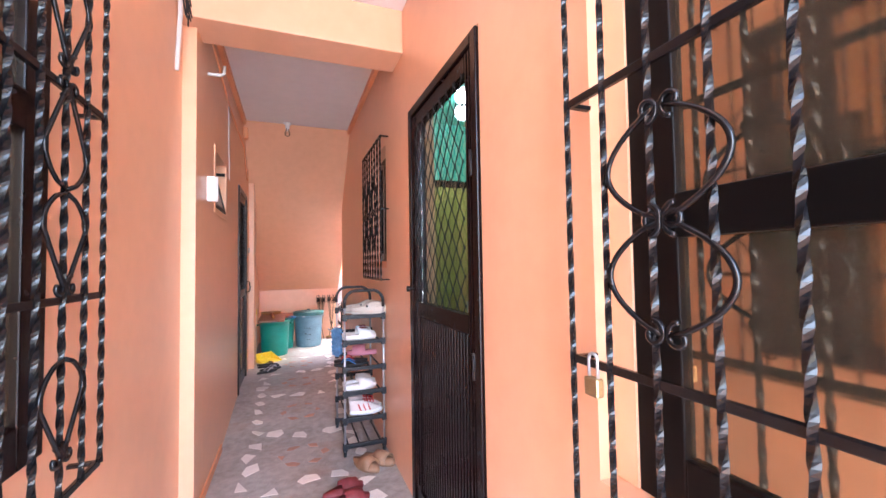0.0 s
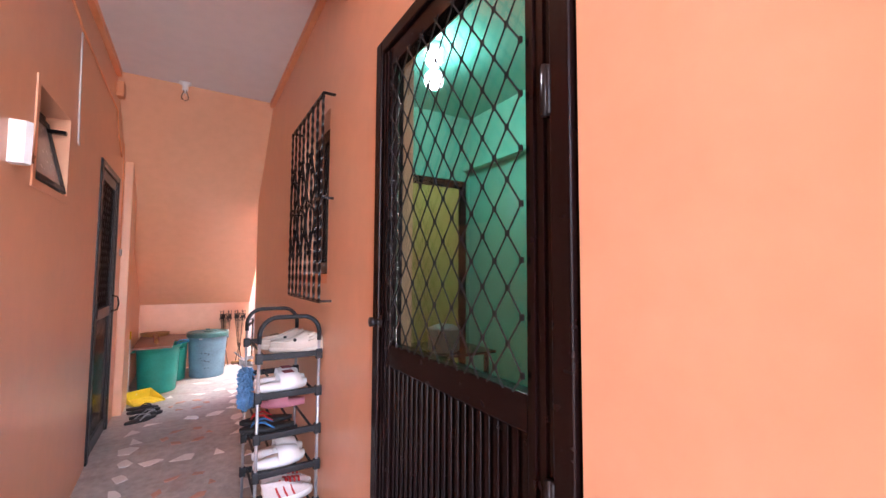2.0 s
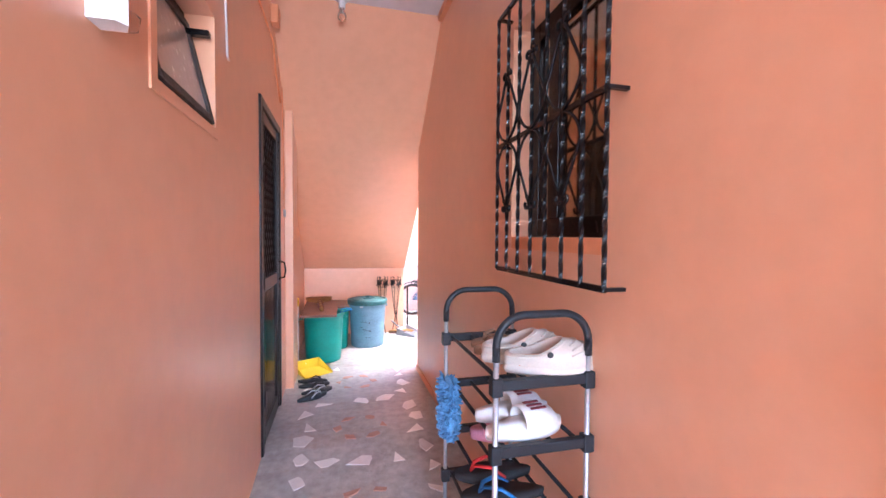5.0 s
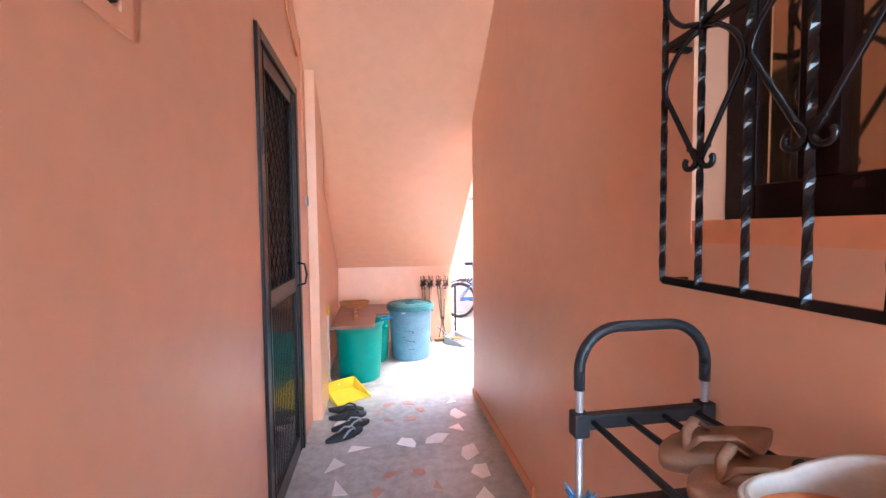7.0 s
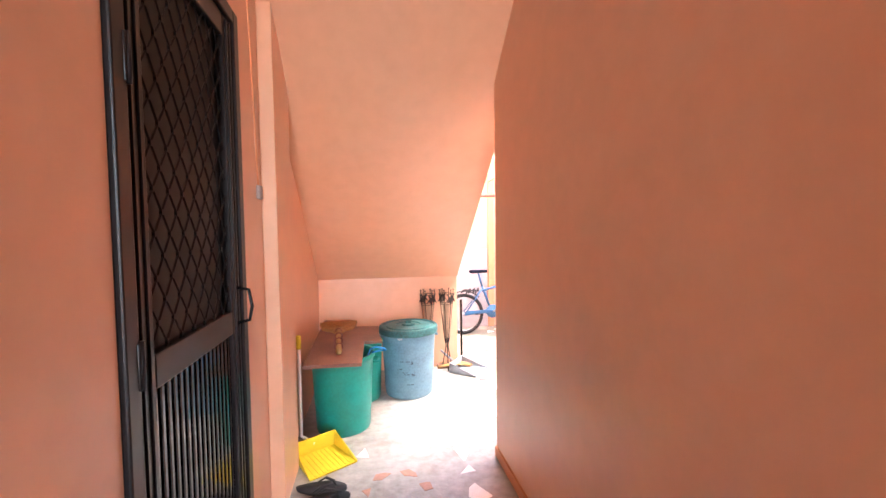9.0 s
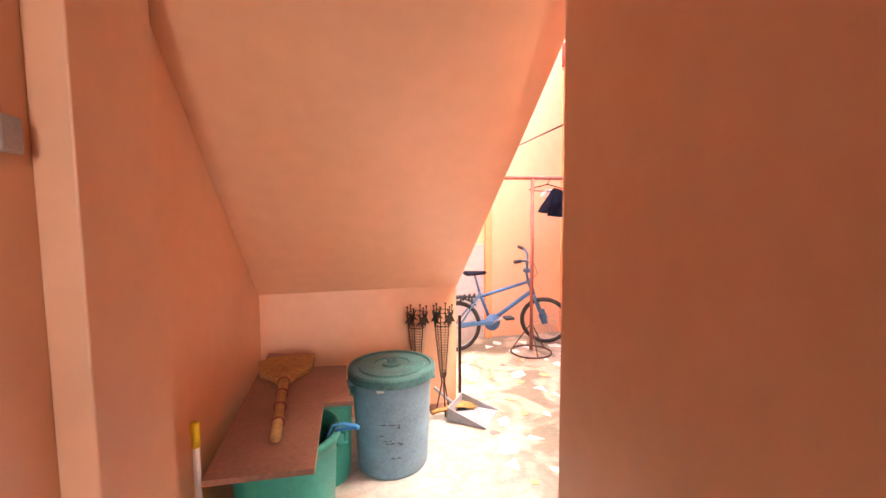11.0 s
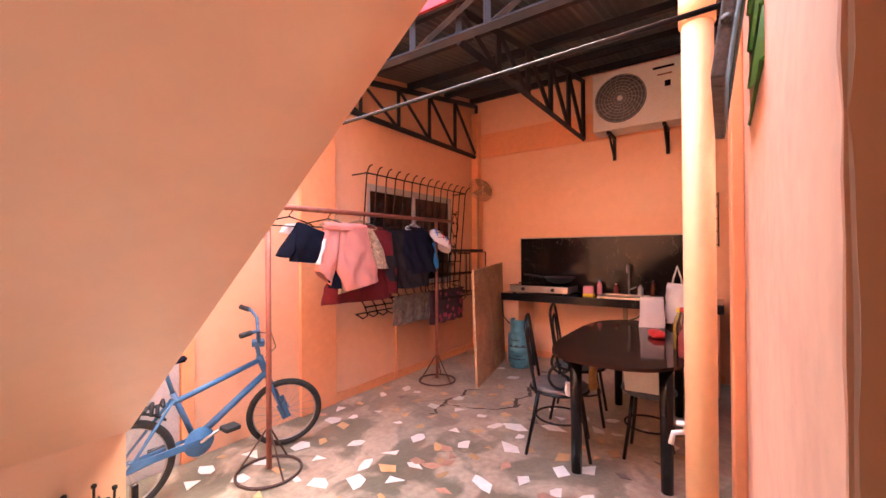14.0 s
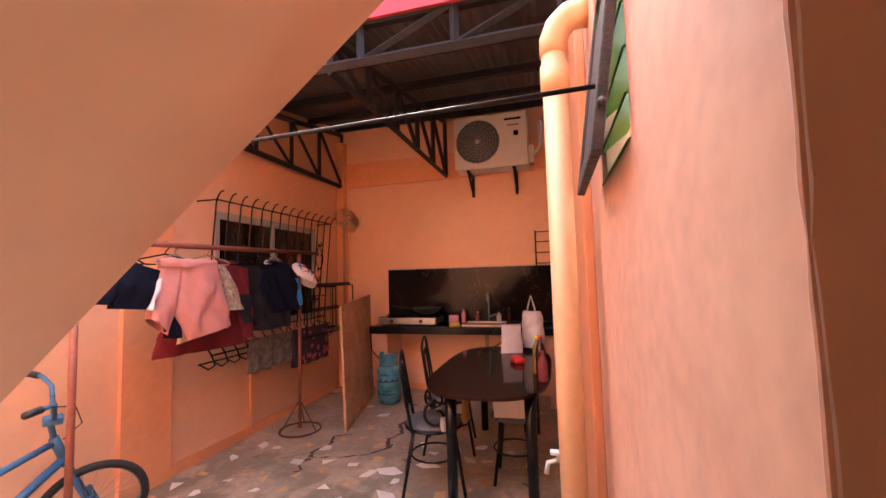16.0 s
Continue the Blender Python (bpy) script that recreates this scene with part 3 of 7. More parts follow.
# ---- doors and windows ----
def diamond_mesh(bm, x, y0, y1, z0, z1, cw, ch, r, ya, za):
    """Expanded-metal diamonds in a plane of constant x, knots at (ya, za) and onwards, cut off at the frame."""
    def inside(p):
        return y0 <= p[1] <= y1 and z0 <= p[2] <= z1

    def clip(p, q):
        t0, t1 = 0.0, 1.0
        for k, lo, hi in ((1, y0, y1), (2, z0, z1)):
            d = q[k] - p[k]
            a, b = sorted(((lo - p[k]) / d, (hi - p[k]) / d))
            t0, t1 = max(t0, a), min(t1, b)
        if t1 - t0 < 0.04:
            return None
        return [tuple(p[k] + (q[k] - p[k]) * t for k in range(3)) for t in (t0, t1)]
    i0, i1 = math.floor((y0 - ya) / cw * 2) - 1, math.ceil((y1 - ya) / cw * 2) + 1
    k0, k1 = math.floor((z0 - za) / ch * 2) - 1, math.ceil((z1 - za) / ch * 2) + 1
    for i in range(i0, i1 + 1):
        for k in range(k0, k1 + 1):
            if (i + k) % 2:
                continue
            p = (x, ya + i * cw / 2, za + k * ch / 2)
            for s in (-1, 1):
                q = (x, p[1] + s * cw / 2, p[2] + ch / 2)
                seg = clip(p, q)
                if seg:
                    tube(bm, seg, r, 4)
            if inside(p):
                box(bm, x - r * 1.1, x + r * 1.1, p[1] - r * 1.6, p[1] + r * 1.6, p[2] - r * 2.4, p[2] + r * 2.4)


def screen_door(name, x, inward, y0, y1, z1, rail, label, m_frame, m_panel, m_mesh, cell, hinge_y, glassy, handle_y):
    """A framed door: outer frame, leaf of stiles and rails, diamond screen above, ribbed panel below. inward: -1 or 1, the room's side in x."""
    d = tagged(new(name), label, "door", kind="structure")
    s = inward

    def X(a, b):
        a, b = x + s * a, x + s * b
        return min(a, b), max(a, b)
    f = 0.05
    bm = B()
    for a in ((y0, y0 + f, floor_z(y0), z1), (y1 - f, y1, floor_z(y1), z1), (y0 + f, y1 - f, z1 - f, z1)):
        box(bm, *X(-0.012, 0.09), *a, 0.005)
    part("door_frame", bm, m_frame, d)
    a0, a1, t1 = y0 + f + 0.004, y1 - f - 0.004, z1 - f - 0.004
    st = 0.075
    zb = floor_z(y1) + 0.01
    leaf = part("leaf_frame", box(box(box(box(box(B(), *X(0.0, 0.045), a0, a0 + st, zb, t1, 0.004), *X(0.0, 0.045), a1 - st, a1, zb, t1, 0.004),
                *X(0.0, 0.045), a0 + st, a1 - st, t1 - st, t1, 0.004), *X(0.0, 0.045), a0 + st, a1 - st, rail - 0.06, rail + 0.02, 0.004), *X(0.0, 0.045), a0 + st, a1 - st, zb, zb + 0.10, 0.004), m_frame, d)
    # raised mouldings on the stiles
    bm = B()
    for y in (a0 + 0.022, a0 + 0.05, a1 - 0.022, a1 - 0.05):
        box(bm, *X(-0.006, 0.0), y - 0.005, y + 0.005, 0.02, t1 - 0.01)
    part("stile_moulding", bm, m_frame, leaf)
    bm = B()
    box(bm, *X(0.018, 0.03), a0 + st, a1 - st, zb + 0.10, rail - 0.06)
    k = int((a1 - a0 - 2 * st) / 0.032)
    for i in range(k):
        y = a0 + st + (i + 0.5) * (a1 - a0 - 2 * st) / k
        box(bm, *X(0.010, 0.018), y - 0.008, y + 0.008, zb + 0.105, rail - 0.065, 0.003)
    part("ribbed_panel", bm, m_panel, d, "glossy ribbed lower panel")
    bm = B()
    diamond_mesh(bm, x - s * 0.010 if glassy else x + s * 0.012, a0 + st, a1 - st, rail + 0.02, t1 - st, cell[0], cell[1], 0.0028, cell[2], cell[3])
    part("diamond_screen", bm, m_mesh, d, "diamond pattern metal screen")
    if glassy:
        g = part("pane", box(B(), *X(0.026, 0.031), a0 + st, a1 - st, rail + 0.02, t1 - st), M_GLASSDOOR, d)
        g.visible_shadow = False
    else:
        part("fly_screen", box(B(), *X(0.026, 0.030), a0 + st, a1 - st, rail + 0.02, t1 - st), M_MESHDARK, d, "dark fly screen")
    for z in (0.32, rail + 0.02, z1 - 0.45) if name == "door_2" else (0.86, 1.66, 0.18):
        bm = B()
        box(bm, *X(-0.016, -0.002), hinge_y - 0.012, hinge_y + 0.012, z - 0.05, z + 0.05, 0.003)
        tube(bm, [(x - s * 0.014, hinge_y, z - 0.052), (x - s * 0.014, hinge_y, z + 0.052)], 0.006)
        part("hinge", bm, M_GREYFRAME, d, "dark steel hinge", True)
    hz = rail + 0.03
    bm = B()
    if glassy:
        lathe(bm, [(0.0, 0.0), (0.022, 0.0), (0.022, 0.004), (0.009, 0.008), (0.009, 0.022), (0.017, 0.028), (0.017, 0.042), (0.0, 0.046)], 18)
        bmesh.ops.transform(bm, matrix=Matrix.Translation((x - s * 0.002, handle_y, hz + 0.06)) @ pose(0, 0, 0, 0, -90 * s, 0), verts=bm.verts)
        part("door_knob", bm, M_GREYFRAME, d, "small dark door knob", True)
        return d
    tube(bm, [(x, handle_y, hz - 0.06), (x - s * 0.045, handle_y, hz - 0.05), (x - s * 0.055, handle_y, hz), (x - s * 0.045, handle_y, hz + 0.06), (x, handle_y, hz + 0.07)], 0.006)
    part("door_handle", bm, M_IRON, d, "black bow handle", True)
    return d


screen_door("door_1", RX, 1, 1.81, 2.755, 2.185, 1.03, "closed dark brown aluminium screen door with glazed upper half", M_DARKWOOD, M_DARKWOOD, M_MESHDARK, (0.0895, 0.1190, 2.2100, 1.3260), 1.868, True, 2.70)
screen_door("door_2", LX, -1, 4.925, 5.695, 2.095, 1.00, "closed dark bronze screen door with glossy ribbed lower panel", M_GREYFRAME, M_BLACKPANEL, M_MESHDARK, (0.075, 0.105, 5.06, 1.03), 4.975, False, 5.60)


def heart_row(x, yc, zc, w, h, flip):
    """A pair of flat iron scrolls: a heart with its point and curls below (flip -1) or above (1); flip 0: a round ring with curls."""
    def off(f):
        if flip == 0:
            return math.sin(math.pi * f) ** 0.75
        f = f if flip < 0 else 1 - f
        return f / 0.66 if f < 0.62 else 0.94 * math.cos((f - 0.62) / 0.38 * math.pi / 2) ** 0.6
    strips = []
    for s in (-1, 1):
        pts = [(x, yc + s * (0.006 + w / 2 * off(i / 18)), zc - h / 2 + h * i / 18) for i in range(19)]
        strips.append(tube(B(), pts, 0.0055, 6))
        ends = ((zc - h / 2, 90, 0.85),) if flip < 0 else ((zc + h / 2, -90, -0.85),) if flip > 0 else ((zc - h / 2, 90, 0.85), (zc + h / 2, -90, -0.85))
        for z, a0, tr in ends:
            strips.append(tube(B(), scroll((x, yc + s * 0.026, z), 0.026, a0 if s > 0 else 180 - a0, tr * s, (0, 1, 0), (0, 0, 1)), 0.006, 6))
    return strips


def box_grille(name, label, wall_x, out, y0, y1, z0, z1, depth, n, levels, hearts, ornament):
    """A projecting box grille of twisted bars on a wall of constant x; out: -1 or 1, the corridor's side in x."""
    g = thing(name, label, "window grille", "window grilles")
    xf = wall_x + out * depth
    for i in range(n):
        y = y0 + (y1 - y0) * i / (n - 1)
        part("twisted_bar", twisted(B(), (xf, y, z0), (xf, y, z1), 0.0078), M_IRON, g)
    for y in (y0, y1):
        for z in (z0, z1, *levels):
            part("side_bar", box(B(), min(xf, wall_x), max(xf, wall_x), y - 0.007, y + 0.007, z - 0.005, z + 0.005), M_IRON, g)
    for z in (z0, z1, *levels):
        part("cross_bar", box(B(), xf - out * 0.004 - 0.006, xf - out * 0.004 + 0.006, y0, y1, z - 0.009, z + 0.009, 0.002), M_IRON, g)
    for yc, zc, w, h, flip in hearts:
        for bm in heart_row(xf + out * 0.004, yc, zc, w, h, flip):
            part("scroll", bm, M_IRON, g, ornament, True)
    return g


w1 = [(y, z, 0.20, 0.26, f) for y in (3.967, 3.545, 3.756) for z, f in ((1.54, -1), (1.81, 1))]
box_grille("window_grille", "black wrought iron box grille with scrolls", RX, -1, 3.335, 4.072, 1.155, 2.215, 0.062, 8, (1.675,), w1, "scrolled iron ornament")
w0 = [(y, z, 0.235, 0.20, 0) for y in (0.955, 0.50, 0.045) for z in (1.23, 1.435)]
box_grille("window_grille", "large black wrought iron grille with round scrolls over a brown window", RX, -1, -0.5, 1.207, 0.65, 2.5, 0.065, 16, (1.04, 1.63), w0, "round iron scroll")
w2 = [(y, z, 0.19, h, f) for y in (1.62, 1.10, 0.58) for z, h, f in ((0.945, 0.22, -1), (1.33, 0.22, -1), (1.57, 0.24, 1), (1.87, 0.24, -1))]
box_grille("window_grille", "black wrought iron box grille with leaf scrolls over a dark window", -0.43, 1, 0.045, 1.83, 0.73, 2.45, 0.07, 18, (1.19, 1.69), w2, "leaf shaped iron ornament")

# padlock on the front grille
pl = thing("padlock", "small brass padlock hanging from the grille bar", "padlock")
part("body", box(B(), 0.733, 0.753, 1.120, 1.160, 0.972, 1.012, 0.004), M_BRASS, pl)
part("shackle", tube(B(), [(0.743, 1.127, 1.012), (0.743, 1.127, 1.045)] + arc((0.743, 1.140, 1.050), 0.013, 180, 0, 8, (0, 1, 0)) + [(0.743, 1.153, 1.012)], 0.0035), M_CHROME, pl, "steel shackle", True)


def sash_window(name, label, x, s, y0, y1, z0, z1, m_frame, m_glass, mids, transom=None, fw=0.06):
    """A framed glazed window in an opening of a wall of constant x."""
    w = tagged(new(name), label, "window", kind="structure")
    bm = B()
    xa, xb = sorted((x, x + s * 0.05))
    for a in ((y0, y0 + fw, z0, z1), (y1 - fw, y1, z0, z1), (y0 + fw, y1 - fw, z0, z0 + fw), (y0 + fw, y1 - fw, z1 - fw, z1)):
        box(bm, xa, xb, *a, 0.004)
    fr = part("window_frame", bm, m_frame, w)
    for y in mids:
        part("mullion", box(B(), xa - 0.004, xb + 0.004, y - fw / 2, y + fw / 2, z0 + fw, z1 - fw, 0.004), m_frame, fr)
    if transom:
        part("transom", box(B(), xa - 0.006, xb + 0.006, y0 + fw, y1 - fw, transom - 0.045, transom + 0.045, 0.004), m_frame, fr)
    g = part("pane", box(B(), x + s * 0.02 - 0.003, x + s * 0.02 + 0.003, y0 + fw, y1 - fw, z0 + fw, z1 - fw), m_glass, w)
    g.visible_shadow = False
    return w


sash_window("window_1", "dark brown framed window with smoked glass", RX + 0.085, 1, 3.42, 4.06, 1.29, 2.18, M_DARKWOOD, M_MIRRORGLASS, (3.86,), fw=0.075)
structure("window_sill_1", box(B(), RX + 0.002, RX + 0.16, 3.42, 4.06, 1.24, 1.29), M_DEEP, "deep orange window sill", "sill")
sash_window("window_2", "black framed window reflecting the wall opposite", RX + 0.055, 1, -0.55, 1.142, 0.75, 2.45, M_BLACKFRAME, M_MIRRORGLASS, (0.30,), 1.352, fw=0.115)
structure("window_jamb_2", box(B(), RX + 0.050, RX + 0.15, 1.142, 1.204, 0.752, 2.448), M_WALL, "orange painted window jamb", "jamb")
sash_window("window_3", "dark framed window with smoked glass", -0.424, -1, 0.15, 1.70, 0.82, 2.35, M_DARKWOOD, M_MIRRORGLASS, (1.42,), 1.62, fw=0.10)

# small awning window in the corridor's west wall
aw = tagged(new("window_4"), "small open awning window with frosted pane and dark frame", "window", kind="structure")
bm = B()
for a in ((3.60, 3.635, 1.68, 2.08), (4.045, 4.08, 1.68, 2.08), (3.635, 4.045, 1.68, 1.715), (3.635, 4.045, 2.045, 2.08)):
    box(bm, LX - 0.13, LX - 0.09, *a, 0.003)
part("window_frame", bm, M_WEATHER, aw)
tilt = Matrix.Translation((LX - 0.085, 0, 2.04)) @ pose(0, 0, 0, 0, -13, 0)
bm = B()
for a in ((3.61, 3.635, -0.36, 0), (4.035, 4.07, -0.36, 0), (3.635, 4.035, -0.36, -0.33), (3.635, 4.035, -0.03, 0)):
    box(bm, -0.012, 0.012, *a, 0.003, tilt)
sash = part("sash", bm, M_WEATHER, aw, "dark weathered sash")
part("pane", box(B(), -0.003, 0.003, 3.635, 4.035, -0.33, -0.03, 0, tilt), M_FROST, sash, "frosted grey pane")
part("stay", box(B(), LX - 0.08, LX + 0.0, 4.03, 4.06, 1.99, 2.01, 0.003), M_IRON, aw)

# reveal trim of the small window
bm = B()
for a in ((3.565, 3.60, 1.645, 2.115), (4.08, 4.115, 1.645, 2.115), (3.60, 4.08, 1.645, 1.68), (3.60, 4.08, 2.08, 2.115)):
    box(bm, LX, LX + 0.006, *a)
structure("trim_window_4", bm, M_WALL, "orange painted window surround", "trim")

# jalousie window in the yard's south wall, with its open shutter frame
jw = tagged(new("window_5"), "green glass louvre window with an open weathered shutter frame", "window", kind="structure")
for i in range(6):
    z = 1.78 + i * 0.10
    part("louvre", box(B(), 1.38, 1.84, -0.05, 0.05, -0.003, 0.003, 0, Matrix.Translation((0, YEND - 0.035, z)) @ pose(0, 0, 0, -38, 0, 0)), M_LOUVRE, jw)
bm = B()
for a in ((1.37, 1.39, 1.75, 2.37), (1.83, 1.85, 1.75, 2.37), (1.39, 1.83, 1.75, 1.77), (1.39, 1.83, 2.35, 2.37)):
    box(bm, a[0], a[1], YEND - 0.08, YEND - 0.01, a[2], a[3], 0.002)
part("window_frame", bm, M_WHITEFRAME, jw)
op = Matrix.Translation((0, YEND - 0.018, 2.362)) @ pose(0, 0, 0, 7.8, 0, 0)
bm = B()
for a in ((1.36, 1.41, -0.64, 0), (1.82, 1.87, -0.64, 0), (1.41, 1.82, -0.64, -0.58), (1.41, 1.82, -0.05, 0)):
    box(bm, a[0], a[1], -0.012, 0.012, a[2], a[3], 0.004, op)
sh = part("shutter_frame", bm, M_WEATHER, jw, "weathered dark wooden shutter frame")
part("pane", box(B(), 1.41, 1.82, -0.004, 0.004, -0.58, -0.05, 0, op), M_WEATHER, sh, "weathered dark panel")
for z in (1.83, 2.10):
    bm = B()
    lathe(bm, [(0.0, 0), (0.009, 0.002), (0.009, 0.012), (0.0, 0.018)], 10, (0, 0, 0))
    bmesh.ops.transform(bm, matrix=Matrix.Translation((1.362, YEND - 0.018 + (2.362 - z) * 0.137, z)) @ pose(0, 0, 0, 0, -90, 0), verts=bm.verts)
    part("knob", bm, M_WEATHER, sh, "", True)

# window in the yard's north wall, with its barred cage
nw = tagged(new("window_6"), "sliding window with grey frame and dark glass", "window", kind="structure")
bm = B()
for a in ((3.40, 3.45, 1.02, 2.12), (4.92, 4.97, 1.02, 2.12), (3.45, 4.92, 1.02, 1.07), (3.45, 4.92, 2.05, 2.12), (4.15, 4.20, 1.07, 2.05)):
    box(bm, a[0], a[1], NORTH + 0.005, NORTH + 0.06, a[2], a[3], 0.004)
part("window_frame", bm, M_WHITEFRAME, nw)
for a in ((3.45, 4.15), (4.20, 4.92)):
    g = part("pane", box(B(), a[0], a[1], NORTH + 0.03, NORTH + 0.036, 1.07, 2.05), M_GLASSDK, nw)
    g.visible_shadow = False
cage = thing("window_cage", "black iron window cage with outward curling spikes", "window grille")
CX0, CX1 = 3.20, 4.99


def cage_y(z):
    """The cage leans out towards its top."""
    return NORTH - 0.09 - 0.11 * (z - 0.95) / 1.2


for i in range(14):
    x = CX0 + (CX1 - CX0) * i / 13
    pts = [(x, NORTH - 0.04, 0.80), (x, NORTH - 0.14, 0.765), (x, NORTH - 0.20, 0.80), (x, NORTH - 0.17, 0.88)] + [(x, cage_y(z), z) for z in (0.97, 1.3, 1.7, 2.15)] + [(x, NORTH - 0.220, 2.20), (x, NORTH - 0.245, 2.232), (x, NORTH - 0.275, 2.238)]
    part("spike_bar", tube(B(), pts, 0.0068, 6), M_IRON, cage, "", True)
for z, y in ((0.80, NORTH - 0.045), (0.88, NORTH - 0.17), (1.02, cage_y(1.02)), (1.28, cage_y(1.28)), (2.17, cage_y(2.17))):
    part("cross_bar", box(B(), CX0 - 0.01, CX1 + 0.01, y - 0.006, y + 0.006, z - 0.006, z + 0.006), M_IRON, cage)
for x in (CX0, CX1):
    for z in (1.02, 2.17):
        part("side_bar", box(B(), x - 0.006, x + 0.006, cage_y(z), NORTH, z - 0.006, z + 0.006), M_IRON, cage)
for i in range(5):
    x = CX0 + (CX1 - CX0) * (1.5 + i * 2.5) / 13
    for zc, h in ((1.75, 0.30), (1.36, 0.24)):
        bm = B()
        for s in (-1, 1):
            tube(bm, [(x + s * 0.075 * math.sin(math.pi * (k / 10) ** 0.8), cage_y(zc) - 0.006, zc - h / 2 + h * k / 10) for k in range(11)], 0.0055, 6)
            tube(bm, scroll((x + s * 0.03, cage_y(zc) - 0.006, zc + h / 2), 0.03, 90 if s > 0 else 90, -0.9 * s, (1, 0, 0), (0, 0, 1)), 0.0055, 6)
            tube(bm, scroll((x + s * 0.025, cage_y(zc) - 0.006, zc - h / 2), 0.025, -90, 0.9 * s, (1, 0, 0), (0, 0, 1)), 0.0055, 6)
            prism(bm, [(0, -0.02), (0.03, 0.0), (0, 0.02), (-0.012, 0)], -0.003, 0.003, Matrix.Translation((x + s * 0.035, cage_y(zc) - 0.008, zc + 0.02)) @ pose(0, 0, 0, 90, 0, 0) @ pose(0, 0, 0, 0, 0, 35 if s > 0 else 145))
        part("scroll_ornament", bm, M_IRON, cage, "leafy iron scroll", True)

# ---- small fixtures of the corridor ----
el = thing("emergency_light", "white emergency light box fixed to the orange wall", "lamp")
part("casing", prism(B(), [(0, 3.315), (0.045, 3.315), (0.06, 3.335), (0.045, 3.365), (0, 3.365)], 1.685, 1.84, Matrix.Translation((LX, 0, 0))), M_WHITEPLASTIC, el)
part("lamp_head", lathe(B(), [(0.0, 0), (0.022, 0.004), (0.026, 0.03), (0.0, 0.045)], 14, (LX + 0.03, 3.39, 1.70)), M_BULB, el, "clear lamp head", True)

bl = thing("ceiling_bulb", "clear light bulb in a white holder under the stair", "lamp")
part("holder", lathe(B(), [(0.045, 0), (0.045, -0.012), (0.024, -0.02), (0.022, -0.065), (0.0, -0.065)], 18, (0.10, 5.30, CEIL), True, False), M_WHITEPLASTIC, bl, "white holder", True)
part("bulb", lathe(B(), [(0.014, 0), (0.016, -0.02), (0.030, -0.055), (0.028, -0.08), (0.0, -0.096)], 18, (0.10, 5.30, CEIL - 0.06), False, False), M_BULB, bl, "clear glass", True)

cv = thing("wire_conduit", "orange painted wire running along the wall", "cable")
part("wire", tube(B(), [(LX + 0.008, 3.2, 2.80), (LX + 0.008, 4.2, 2.64), (LX + 0.010, 5.0, 2.60), (LX + 0.008, 5.4, 2.60), (LX + 0.008, 5.5, 2.45), (LX + 0.006, 5.74, 2.30)], 0.007, 6), M_DEEP, cv, "", True)
part("drop_wire", tube(B(), [(LX + 0.006, 4.20, 2.62), (LX + 0.006, 4.22, 2.3), (LX + 0.006, 4.25, 2.02), (LX + 0.006, 4.275, 2.005)], 0.005, 6), M_CLWHITE, cv, "pale wire end", True)
part("junction_box", box(B(), LX, LX + 0.05, 5.33, 5.42, 2.70, 2.82, 0.006), M_DEEP, cv, "orange junction box")
cv2 = thing("wire_conduit", "thin wire leading down to a push button", "cable")
part("wire", tube(B(), [(LX + 0.006, 5.84, 2.7), (LX + 0.006, 5.85, 2.2), (LX + 0.007, 5.90, 1.7), (LX + 0.006, 5.92, 1.50)], 0.004, 6), M_DEEP, cv2, "", True)
sw = thing("wall_switch", "small round grey push button on the wall", "switch")
part("base", box(B(), LX, LX + 0.016, 5.905, 5.955, 1.44, 1.50, 0.005), M_WHITEFRAME, sw)
cv3 = thing("wire_bundle", "bundle of loose wires taped at the beam's end", "cable")
bm = B()
for i in range(7):
    a = random.uniform(-0.04, 0.04)
    tube(bm, [(-0.42, 2.80 + a, 2.85), (-0.40 + random.uniform(0, .03), 2.84 + a, 2.7), (-0.39 + random.uniform(-.02, .04), 2.86 + a * 2, 2.60 + random.uniform(-.05, .03))], 0.004, 5)
part("wires", bm, M_BLACKRUB, cv3, "black wires")
part("tube", tube(B(), [(-0.415, 2.86, 2.9), (-0.41, 2.86, 2.6), (-0.425, 2.86, 2.3)], 0.012, 8), M_CLWHITE, cv3, "pale sleeve", True)
pv = thing("pipe_stub", "short white pipe stub on the wall", "pipe")
part("pipe", tube(B(), [(LX, 3.32, 2.50), (LX + 0.07, 3.32, 2.50), (LX + 0.09, 3.34, 2.52), (LX + 0.09, 3.36, 2.58)], 0.010, 8), M_PVCWHITE, pv, "", True)

# ---- green room ----
gl = thing("ceiling_lamp", "lit white globe lamp on the green room ceiling", "lamp")
part("base", lathe(B(), [(0.06, 0), (0.055, -0.03), (0.03, -0.04), (0.0, -0.04)], 20, (1.45, 3.42, 2.72), True, False), M_WHITEPLASTIC, gl, "", True)
lg = part("globe", lathe(B(), [(0.02, 0), (0.042, -0.02), (0.05, -0.05), (0.038, -0.085), (0.0, -0.1)], 20, (1.45, 3.42, 2.68), False, False), M_LAMPON, gl, "glowing globe", True)
lg.visible_shadow = False
yd = tagged(new("door_3"), "closed ochre door in a dark frame", "door", kind="structure")
part("leaf", box(B(), 1.50, 2.21, 4.265, 4.295, 0, 2.05, 0.004), M_YELLOW, yd)
bm = B()
for a in ((1.43, 1.50, 0, 2.12), (2.21, 2.28, 0, 2.12), (1.50, 2.21, 2.05, 2.12)):
    box(bm, a[0], a[1], 4.25, 4.298, a[2], a[3], 0.004)
part("door_frame", bm, M_DARKWOOD, yd)
tb = thing("side_table", "small dark table with a glass top in the green room", "table")
